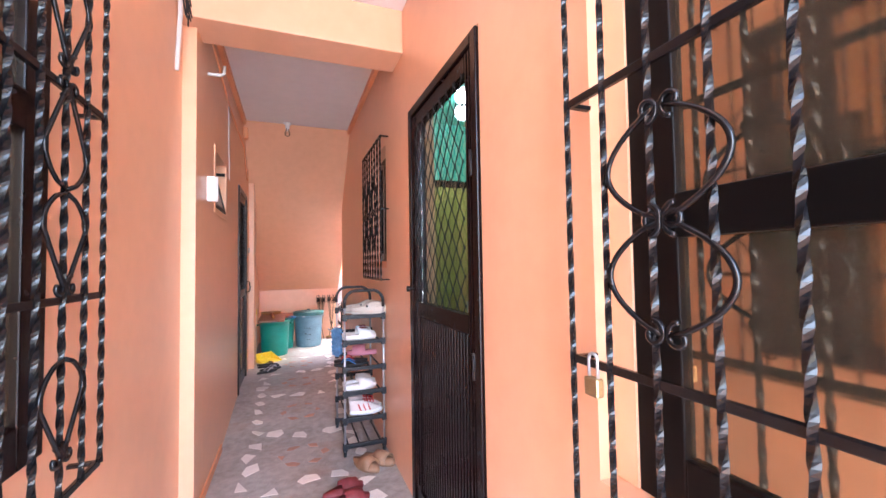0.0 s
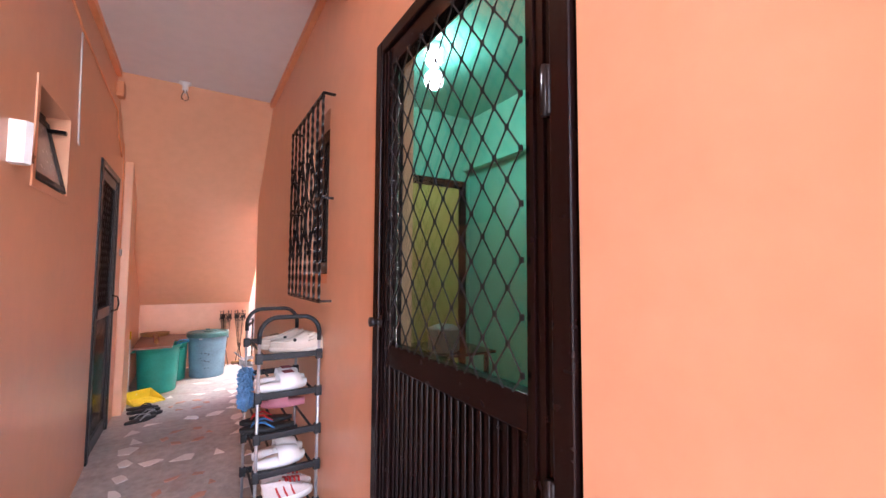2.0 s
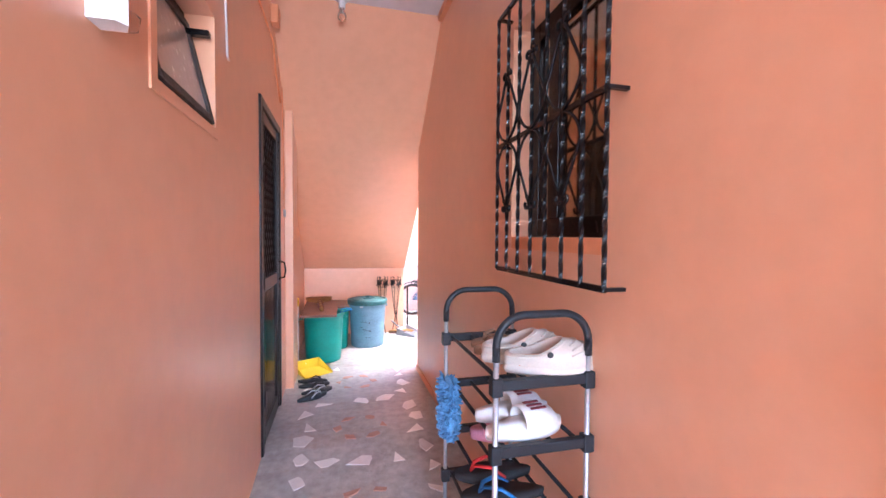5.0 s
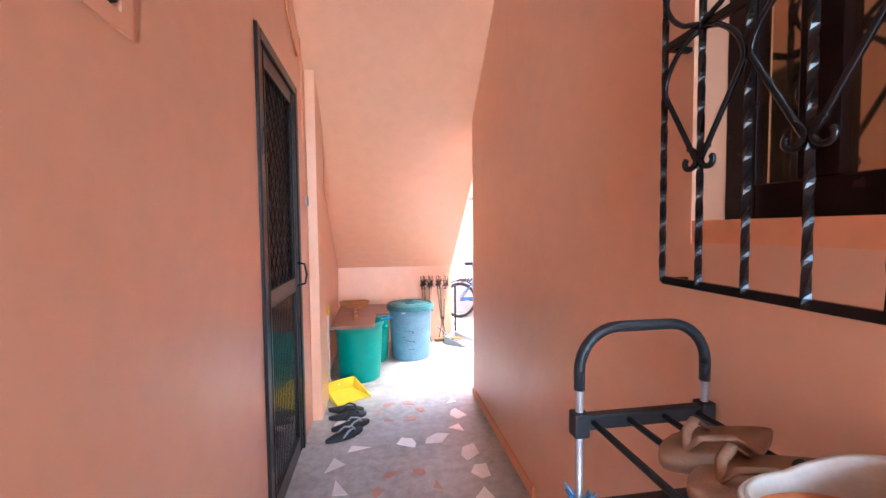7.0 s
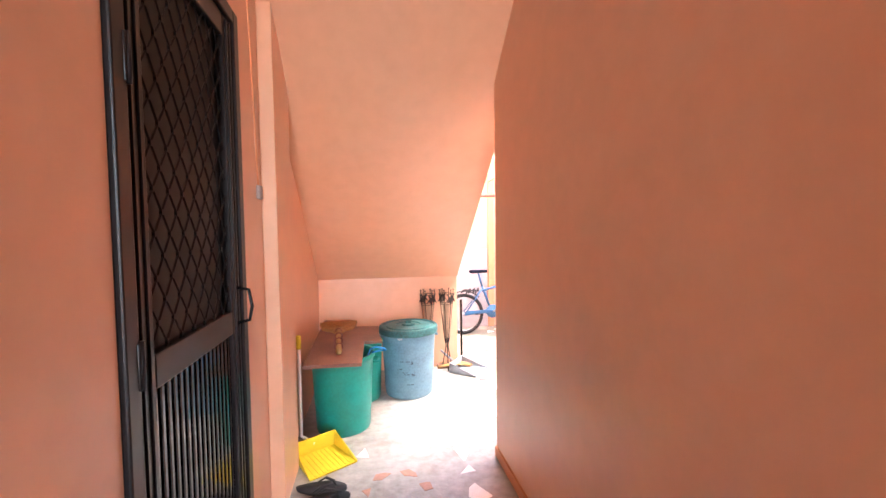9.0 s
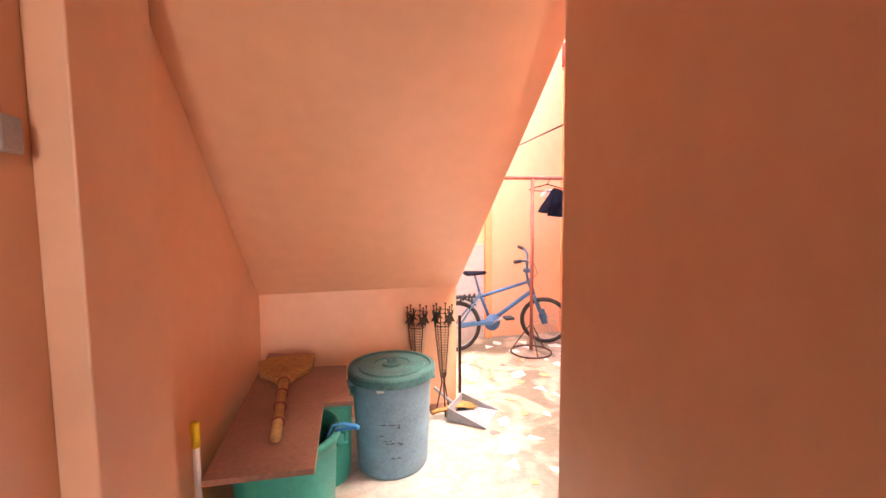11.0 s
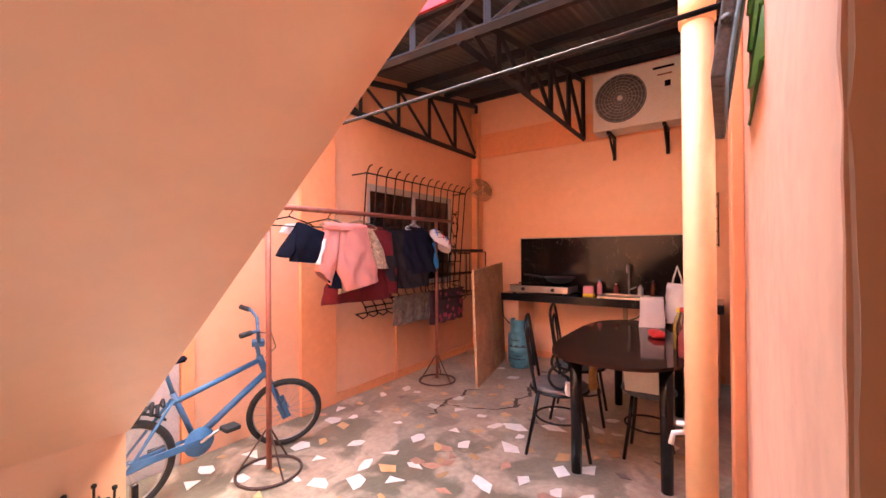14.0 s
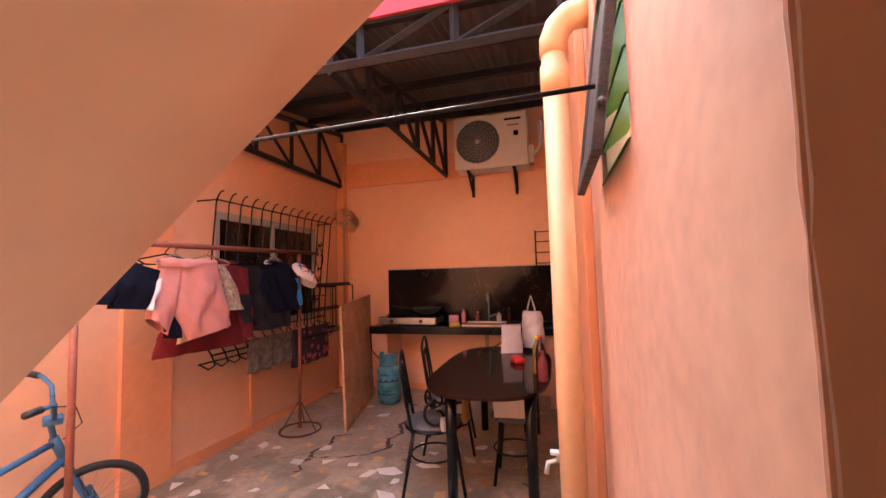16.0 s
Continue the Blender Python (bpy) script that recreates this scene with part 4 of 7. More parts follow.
part("top", box(B(), 1.35, 2.05, 3.55, 4.1, 0.74, 0.76, 0.004), M_BLACKPANEL, tb)
for x, y in ((1.40, 3.6), (2.0, 3.6), (1.40, 4.05), (2.0, 4.05)):
    part("leg", bar(B(), (x, y, 0), (x, y, 0.74), 0.018), M_IRON, tb)
cn = thing("lidded_pot", "steel pot with a flat lid on the table", "pot")
part("pot", lathe(B(), [(0.10, 0), (0.11, 0.01), (0.11, 0.15), (0.115, 0.155), (0.06, 0.18), (0.0, 0.185)], 28, (1.72, 3.72, 0.76), True, False), M_CHROME, cn, "", True)

# ---- shoe rack and shoes ----
RX0, RX1, RY0, RY1 = 0.500, 0.785, 3.45, 3.985
SHELVES = [0.885, 0.698, 0.507, 0.330, 0.139, -0.045]
rack = thing("shoe_rack", "tall narrow shoe rack of steel tubes and charcoal plastic", "shoe rack")
for y in (RY0, RY1):
    for x in (RX0, RX1):
        part("post", bar(B(), (x, y, LOW + 0.02), (x, y, 0.98), 0.008, 10), M_CHROME, rack, "grey steel tube", True)
        part("foot", lathe(B(), [(0.011, 0), (0.012, 0.03), (0.010, 0.035)], 10, (x, y, floor_z(y))), M_GREYPLASTIC, rack, "", True)
    r = 0.085
    pts = [(RX0, y, 0.95), (RX0, y, 1.075 - r)] + arc((RX0 + r, y, 1.075 - r), r, 180, 90, 8) + arc((RX1 - r, y, 1.075 - r), r, 90, 0, 8) + [(RX1, y, 1.075 - r), (RX1, y, 0.95)]
    part("handle_arch", tube(B(), pts, 0.0112, 10), M_GREYPLASTIC, rack, "charcoal plastic arch", True)
for z in SHELVES:
    for y in (RY0, RY1):
        bm = box(B(), RX0 - 0.012, RX1 + 0.012, y - 0.012, y + 0.012, z - 0.016, z + 0.014, 0.004)
        for x in (RX0, RX1):
            box(bm, x - 0.016, x + 0.016, y - 0.016, y + 0.016, z - 0.03, z + 0.02, 0.004)
        part("shelf_end", bm, M_GREYPLASTIC, rack)
    for i in range(4):
        x = RX0 + 0.025 + i * (RX1 - RX0 - 0.05) / 3
        part("shelf_rod", bar(B(), (x, RY0, z), (x, RY1, z), 0.0065, 8), M_GREYPLASTIC, rack, "", True)


def sole_outline(L, W, n=22):
    """A shoe sole, toe towards +y, seen from above."""
    out = []
    for i in range(n):
        a = 2 * math.pi * i / n
        y = -math.cos(a) * L / 2
        f = (y + L / 2) / L
        w = W * (0.36 + 0.14 * math.sin(math.pi * min(1, f * 1.15 - 0.1) - 0.4) + 0.04 * f)
        out.append((math.sin(a) * w + 0.02 * W * math.sin(f * 5), y))
    return out


def sole(bm, L, W, z0, z1, flare=1.0):
    o = sole_outline(L, W)
    lo = [bm.verts.new((x * 0.96, y * 0.98, z0)) for x, y in o]
    mi = [bm.verts.new((x * flare, y * flare, (z0 + z1) / 2)) for x, y in o]
    hi = [bm.verts.new((x, y, z1 + 0.004 * abs(y) / L)) for x, y in o]
    k = len(o)
    bm.faces.new(lo)
    bm.faces.new(list(reversed(hi)))
    for a, b in ((lo, mi), (mi, hi)):
        for i in range(k):
            bm.faces.new((a[i], b[i], b[(i + 1) % k], a[(i + 1) % k]))
    bmesh.ops.recalc_face_normals(bm, faces=bm.faces)
    return bm


def strap(bm, y0, y1, W, h, z, t=0.006, lean=0.0):
    """A broad band arching over the foot."""
    n = 12
    grid = {}
    for yi, (y, hh) in enumerate(((y0, h), ((y0 + y1) / 2, h * 1.03), (y1, h * 0.80))):
        for i in range(n + 1):
            a = math.pi * i / n
            for k, tt in enumerate((0, t)):
                grid[yi, i, k] = bm.verts.new((math.cos(a) * (W / 2 + tt), y + lean * math.sin(a), z + math.sin(a) ** 0.8 * (hh + tt)))
    for yi in range(2):
        for i in range(n):
            for k in (0, 1):
                bm.faces.new((grid[yi, i, k], grid[yi, i + 1, k], grid[yi + 1, i + 1, k], grid[yi + 1, i, k]))
    for yi in (0, 2):
        for i in range(n):
            bm.faces.new((grid[yi, i, 0], grid[yi, i + 1, 0], grid[yi, i + 1, 1], grid[yi, i, 1]))
    bmesh.ops.recalc_face_normals(bm, faces=bm.faces)
    return bm


def slide(m, m_sole, m_strap, label, group, mark=None):
    t = thing("slide_sandal", label, "sandal", group, at=m)
    part("sole", sole(B(), 0.255, 0.10, 0, 0.035, 1.02), m_sole, t, "", True)
    part("strap", strap(B(), -0.02, 0.085, 0.096, 0.055, 0.022), m_strap, t, "broad strap", True)
    if mark:
        bm = B()
        for i in range(3):
            box(bm, 0.030 - i * 0.022, 0.040 - i * 0.022, 0.0, 0.05, 0, 0.003, 0, Matrix.Translation((0, 0, 0.086)))
        part("print", bm, mark, t, "dark printed bars")
    return t


def flip_flop(m, m_sole, m_strap, label, group):
    t = thing("flip_flop", label, "sandal", group, at=m)
    part("sole", sole(B(), 0.255, 0.10, 0, 0.018), m_sole, t, "", True)
    bm = B()
    for s in (-1, 1):
        tube(bm, [(0.0, 0.075, 0.018), (s * 0.012, 0.06, 0.042), (s * 0.034, 0.015, 0.045), (s * 0.043, -0.03, 0.016)], [0.005, 0.008, 0.009, 0.006], 8, flat=0.5)
    part("strap", bm, m_strap, t, "y-shaped strap", True)
    return t


def clog(m, label, group, mm=None):
    """A roomy foam clog: a shell that swells from the sole up to a thick oval rim, with a domed, vented toe."""
    mm = mm or M_CREAM
    t = thing("clog", label, "clog", group, at=m)
    L, W, n = 0.285, 0.122, 40
    part("sole", sole(B(), L, W, 0, 0.03, 1.05), mm, t, "thick foam sole", True)
    o = sole_outline(L, W, n)
    rim = []
    for i in range(n):
        a = 2 * math.pi * i / n
        c = -math.cos(a)
        rim.append((math.sin(a) * 0.053, -0.045 + c * 0.090, 0.066 + 0.036 * max(0, c) + 0.006 * c))

    def shell_point(i, f):
        (x0, y0), (x1, y1, z1) = o[i], rim[i]
        g = 1 - math.cos(f * math.pi / 2)
        swell = 1 + 0.07 * math.sin(f * math.pi)
        z = 0.026 + (z1 - 0.026) * math.sin(f * math.pi / 2) ** 0.85
        return Vector(((x0 + (x1 - x0) * g) * swell, (y0 + (y1 - y0) * g) * (1 + 0.03 * math.sin(f * math.pi)), z))
    bm = B()
    rows = [[bm.verts.new(shell_point(i, k / 9)) for i in range(n)] for k in range(10)]
    rows.append([bm.verts.new((x * 0.97, -0.045 + (y + 0.045) * 0.96, z + 0.005)) for x, y, z in rim])
    rows.append([bm.verts.new((x * 0.89, -0.045 + (y + 0.045) * 0.93, z + 0.001)) for x, y, z in rim])
    rows.append([bm.verts.new((x * 0.84, -0.045 + (y + 0.045) * 0.92, z * 0.5 + 0.012)) for x, y, z in rim])
    rows.append([bm.verts.new((x * 0.79, -0.045 + (y + 0.045) * 0.89, 0.026)) for x, y, z in rim])
    for a, b in zip(rows, rows[1:]):
        for i in range(n):
            bm.faces.new((a[i], a[(i + 1) % n], b[(i + 1) % n], b[i]))
    bmesh.ops.recalc_face_normals(bm, faces=bm.faces)
    part("upper", bm, mm, t, "", True)
    # insole carries the orange bounce of the shoe's inside in its colour
    bm = B()
    prism(bm, [(x * 0.815, -0.045 + (y + 0.045) * 0.91) for x, y, z in rim], 0.024, 0.044)
    part("insole", bm, M_INSOLE, t, "insole coloured like orange bounced light")
    part("rim_bead", tube(B(), [(x * 1.03, -0.045 + (y + 0.045) * 1.03, z - 0.004) for x, y, z in rim], 0.005, 8, True), mm, t, "", True)
    bm = B()
    for k, f in enumerate((0.40, 0.58, 0.76)):
        tube(bm, [shell_point(int(n / 2) + q, f) + Vector((0, 0.002, 0.001)) for q in (-7 + k, -4, -2, 0, 2, 4, 7 - k)], 0.0035, 6)
    part("toe_ridge", bm, mm, t, "raised toe ridges", True)
    for q in (-9, 9):
        p = shell_point((n // 2 + q) % n, 0.80)
        s = 1 if p.x > 0 else -1
        bm = lathe(B(), [(0.0, -0.004), (0.009, -0.004), (0.009, 0.004), (0.006, 0.006), (0.0, 0.006)], 12)
        bmesh.ops.transform(bm, matrix=Matrix.Translation(p + Vector((s * 0.004, 0, 0))) @ pose(0, 0, 0, 0, 70 * s, 0), verts=bm.verts)
        part("rivet", bm, M_BLACKRUB, t, "black rivet")
    return t


def sneaker(m, m_sole, m_upper, m_mark, label, group):
    t = thing("sneaker", label, "shoe", group, at=m)
    part("sole", sole(B(), 0.25, 0.10, 0, 0.03, 1.03), m_sole, t, "white sole", True)
    bm = B()
    o = sole_outline(0.245, 0.094, 24)
    rows = []
    for k in range(6):
        f = k / 5
        rows.append([bm.verts.new((x * (1 - 0.55 * f * f), y * (1 - 0.12 * f) - 0.03 * f, 0.028 + (0.075 if y < 0.0 else 0.075 * (1 - y / 0.18)) * math.sin(f * math.pi / 2))) for x, y in o])
    for a, b in zip(rows, rows[1:]):
        for i in range(len(o)):
            bm.faces.new((a[i], a[(i + 1) % len(o)], b[(i + 1) % len(o)], b[i]))
    bmesh.ops.recalc_face_normals(bm, faces=bm.faces)
    part("upper", bm, m_upper, t, "", True)
    bm = B()
    for i in range(4):
        tube(bm, [(-0.03, 0.045 - i * 0.022, 0.085 + i * 0.004), (0.0, 0.05 - i * 0.022, 0.094 + i * 0.004), (0.03, 0.045 - i * 0.022, 0.085 + i * 0.004)], 0.005, 6)
    part("laces", bm, m_mark, t, "red laces", True)
    for s in (-1, 1):
        bm = B()
        for k in range(3):
            tube(bm, [(s * 0.047, 0.02 - k * 0.035, 0.034), (s * 0.044, 0.008 - k * 0.035, 0.058), (s * 0.034, 0.0 - k * 0.035, 0.082)], 0.005, 6)
        part("side_stripe", bm, m_mark, t, "red side stripe", True)
    return t


def cloth_loft_simple(x, y, z):
    """The rounded bag of the mitt, open below."""
    bm = B()
    rings = []
    for dz, wx, wy in ((0.045, 0.008, 0.03), (0.03, 0.016, 0.05), (-0.05, 0.020, 0.064), (-0.12, 0.022, 0.066), (-0.18, 0.020, 0.058), (-0.19, 0.012, 0.045)):
        rings.append([bm.verts.new((x + wx * math.cos(2 * math.pi * k / 20), y + wy * math.sin(2 * math.pi * k / 20), z + dz)) for k in range(20)])
    for a, b in zip(rings, rings[1:]):
        for k in range(20):
            bm.faces.new((a[k], a[(k + 1) % 20], b[(k + 1) % 20], b[k]))
    bm.faces.new(rings[0])
    bm.faces.new(rings[-1])
    bmesh.ops.recalc_face_normals(bm, faces=bm.faces)
    return bm


S = SHELVES
TOP = 0.007
clog(pose(0.690, 3.505, S[0] + 0.006, 0, 0, -102) @ Matrix.Scale(0.93, 4), "cream foam clog with bounce-tinted insole on the top shelf", "clogs on the rack")
clog(pose(0.660, 3.622, S[0] + 0.006, 0, 0, -98) @ Matrix.Scale(0.93, 4), "cream foam clog with bounce-tinted insole on the top shelf", "clogs on the rack")
flip_flop(pose(0.655, 3.735, S[0] + TOP, 0, 0, 95), M_TAN, M_TAN, "worn tan flip-flop on the top shelf", "tan flip-flops")
flip_flop(pose(0.67, 3.825, S[0] + TOP, 0, 0, 100), M_TAN, M_TAN, "worn tan flip-flop on the top shelf", "tan flip-flops")
slide(pose(0.62, 3.52, S[1] + TOP, 0, 0, -84), M_WHITEPLASTIC, M_WHITEPLASTIC, "white slide sandal with dark print", "white slides", M_MAROON)
slide(pose(0.63, 3.63, S[1] + TOP, 0, 0, -88), M_WHITEPLASTIC, M_WHITEPLASTIC, "white slide sandal with dark print", "white slides", M_MAROON)
flip_flop(pose(0.56, 3.53, S[2] + TOP, 0, 0, 84), M_BLACKRUB, M_BLUERUB, "black rubber sandal with blue straps", "blue sandals")
flip_flop(pose(0.57, 3.64, S[2] + TOP, 0, 0, 84), M_BLACKRUB, M_RED, "black rubber sandal with red straps", "blue sandals")
slide(pose(0.70, 3.87, S[2] + TOP, 0, 0, 80), M_PINKPL, M_PINKPL, "pink plastic slipper lying on the rack", "pink slippers")
slide(pose(0.62, 3.52, S[3] + TOP, 0, 0, -82), M_WHITEPLASTIC, M_WHITEPLASTIC, "plain white slide sandal with thick sole", "thick white slides")
slide(pose(0.63, 3.63, S[3] + TOP, 0, 0, -86), M_WHITEPLASTIC, M_WHITEPLASTIC, "plain white slide sandal with thick sole", "thick white slides")
sneaker(pose(0.67, 3.54, S[4] + TOP, 0, 0, -86), M_WHITEPLASTIC, M_CLWHITE, M_RED, "white and red patterned sneaker", "sneakers")
sneaker(pose(0.68, 3.63, S[4] + TOP, 0, 0, -90), M_WHITEPLASTIC, M_CLWHITE, M_RED, "white and red patterned sneaker", "sneakers")
slide(pose(0.61, 3.24, LOW + 0.001, 0, 0, -150), M_TAN, M_TAN, "grey-brown foam slipper on the floor", "brown slippers")
slide(pose(0.71, 3.28, LOW + 0.001, 0, 0, -140), M_TAN, M_TAN, "grey-brown foam slipper on the floor", "brown slippers")
slide(pose(0.43, 2.97, LOW + 0.001, 0, 0, -75), M_MAROON, M_MAROON, "maroon striped slipper on the floor", "maroon slippers")
slide(pose(0.44, 2.85, LOW + 0.001, 0, 0, -85), M_MAROON, M_MAROON, "maroon striped slipper on the floor", "maroon slippers")

mop = thing("duster_mitt", "blue microfibre duster mitt hung over the rack's rod", "duster")
bm = B()
rng = random.Random(5)
for i in range(520):
    v, a = rng.random(), rng.uniform(0, 2 * math.pi)
    wy, wx = 0.062 * (0.75 + 0.35 * math.sin(math.pi * min(1, v + 0.25))), 0.020
    c = Vector((RX0 - 0.004 + wx * math.cos(a), 3.925 + wy * math.sin(a), S[1] + 0.035 - v * 0.21))
    d = Vector((math.cos(a) + rng.uniform(-0.5, 0.5), math.sin(a) + rng.uniform(-0.5, 0.5), rng.uniform(-0.5, 0.6))) * 0.020
    tube(bm, [c, c + d * 0.6, c + d], [0.0045, 0.0045, 0.003], 5)
part("fringe", bm, M_BLUEMOP, mop)
part("back", cloth_loft_simple(RX0 - 0.004, 3.925, S[1]), M_BLUEMOP, mop, "smooth blue backing", True)

# slippers by the door
flip_flop(pose(-0.15, 6.10, 0.001, 0, 0, -100), M_BLACKRUB, M_BLACKRUB, "black flip-flop by the pilaster", "black flip-flops")
flip_flop(pose(-0.13, 6.00, 0.001, 0, 0, -82), M_BLACKRUB, M_BLACKRUB, "black flip-flop by the pilaster", "black flip-flops")
flip_flop(pose(-0.10, 5.86, 0.001, 0, 0, -70), M_BLACKRUB, M_GREYRUB, "black flip-flop with pale grey straps", "grey strapped flip-flops")
flip_flop(pose(-0.13, 5.74, 0.001, 0, 0, -58), M_BLACKRUB, M_GREYRUB, "black flip-flop with pale grey straps", "grey strapped flip-flops")

# ---- bins and brooms under the stair ----
def bin_body(c, r0, r1, h, m, name, label, parent_label=""):
    t = thing(name, label, "bin")
    prof = [(r0 * 0.97, 0), (r0, 0.012)] + [(r0 + (r1 - r0) * k / 6, h * k / 6) for k in range(1, 6)] + [(r1, h - 0.03), (r1 + 0.012, h - 0.028), (r1 + 0.013, h), (r1 - 0.004, h), (r1 - 0.008, h - 0.03), (r0 - 0.01, 0.02)]
    part("body", lathe(B(), prof, 44, c), m, t, "", True)
    return t


gb = bin_body((-0.083, 6.78, 0), 0.175, 0.20, 0.495, M_GREENBIN, "rubbish_bin", "teal green plastic bin under a wooden board")
for s in (-1, 1):
    part("handle", tube(B(), [(-0.083 + s * 0.20, 6.72, 0.44), (-0.083 + s * 0.235, 6.74, 0.43), (-0.083 + s * 0.235, 6.82, 0.43), (-0.083 + s * 0.20, 6.84, 0.44)], 0.008), M_GREENBIN, gb, "", True)
bin_body((0.02, 7.24, 0), 0.15, 0.165, 0.46, M_GREENBIN, "rubbish_bin", "smaller dark green plastic bin behind the first")
bb = bin_body((0.40, 7.28, 0), 0.19, 0.215, 0.515, M_BLUEBIN, "rubbish_bin", "faded blue plastic drum bin with teal lid")
lid = part("lid", lathe(B(), [(0.230, 0.490), (0.236, 0.495), (0.236, 0.533), (0.230, 0.542), (0.212, 0.544), (0.206, 0.534), (0.180, 0.534), (0.174, 0.544), (0.10, 0.547), (0.094, 0.541), (0.055, 0.541), (0.05, 0.552), (0.03, 0.556), (0.0, 0.557)], 64, (0.40, 7.28, 0), False, False), M_TEALLID, bb, "scuffed teal lid")
part("knob", box(B(), 0.375, 0.425, 7.262, 7.298, 0.552, 0.580, 0.006), M_TEALLID, lid)
for i, (a, z, w, hh) in enumerate(((-100, 0.30, 0.10, 0.006), (-88, 0.28, 0.012, 0.035), (-96, 0.20, 0.07, 0.008), (-105, 0.215, 0.05, 0.006), (-85, 0.19, 0.02, 0.015), (-92, 0.12, 0.06, 0.007), (-112, 0.24, 0.02, 0.01))):
    r = 0.1915 + 0.025 * z / 0.515
    bm = B()
    vs = []
    n = 6
    for k in range(n + 1):
        an = radians(a) + (k / n - 0.5) * w / r
        x, y = 0.40 + (r + 0.0015) * math.cos(an), 7.28 + (r + 0.0015) * math.sin(an)
        vs.append((bm.verts.new((x, y, z)), bm.verts.new((x, y, z + hh * (0.5 + 0.5 * math.sin(k * 2.1 + i))))))
    for p, q in zip(vs, vs[1:]):
        bm.faces.new((p[0], q[0], q[1], p[1]))
    part("scuff_mark", bm, M_SCUFF, bb, "dark scuff")
for s in (-1, 1):
    part("handle", box(B(), 0.40 + s * 0.222 - 0.012, 0.40 + s * 0.222 + 0.012, 7.23, 7.33, 0.455, 0.475, 0.005), M_BLUEBIN, bb)
part("clip", box(B(), 0.30, 0.34, 7.075, 7.095, 0.47, 0.495, 0.004), M_CHROME, bb, "pale clip")

bd = thing("wooden_board", "reddish-brown board lying across the green bins", "board")
part("board", prism(B(), [(-0.290, 6.48), (0.050, 6.46), (0.057, 6.94), (0.185, 6.93), (0.158, 7.16), (0.160, 7.39), (-0.015, 7.42), (-0.025, 7.63), (-0.300, 7.72)], 0.497, 0.517), M_BROWNBOARD, bd)
bp = thing("blue_bag_loop", "blue plastic bag handle sticking out of the bin", "bag")
part("loop", tube(B(), [(0.08, 6.70, 0.48), (0.10, 6.70, 0.53), (0.14, 6.68, 0.545), (0.19, 6.66, 0.54), (0.20, 6.67, 0.525), (0.16, 6.70, 0.515), (0.11, 6.72, 0.50)], 0.009, 8, flat=0.5), M_CLBLUE, bp, "", True)

BROOM = pose(-0.140, 7.19, 0.520, 0, 0, 4.6)
bf = thing("straw_broom", "old straw whisk broom lying on the board", "broom")
bm = B()
prism(bm, [(-0.03, 0.0), (0.03, 0.0), (0.05, 0.05), (0.125, 0.14), (0.15, 0.32), (0.09, 0.375), (-0.09, 0.375), (-0.15, 0.32), (-0.125, 0.14), (-0.05, 0.05)], 0, 0.022, BROOM)
for i in range(46):
    f = i / 45 - 0.5
    tube(bm, [Vector((f * 0.06, 0.04, 0.018)), Vector((f * 0.23, 0.15, 0.024)), Vector((f * 0.30, 0.375 - 0.16 * f * f + 0.01 * math.sin(i * 3.3), 0.018))], 0.0036, 4)
    for v in list(bm.verts)[-12:]:
        v.co = BROOM @ v.co
part("bristles", bm, M_STRAW, bf, "flat straw fan")
part("handle", tube(B(), [BROOM @ Vector(p) for p in ((0, 0.06, 0.022), (0, -0.10, 0.022), (0.0, -0.33, 0.022), (0, -0.55, 0.022))], [0.026, 0.021, 0.018, 0.020], 10), M_STRAW, bf, "bound straw handle", True)
for k in range(4):
    part("binding", tube(B(), [BROOM @ Vector((0.024 * math.cos(a), -0.02 - k * 0.14, 0.022 + 0.024 * math.sin(a))) for a in [2 * math.pi * j / 12 for j in range(12)]], 0.003, 5, True), M_MAROON, bf, "dark red binding")


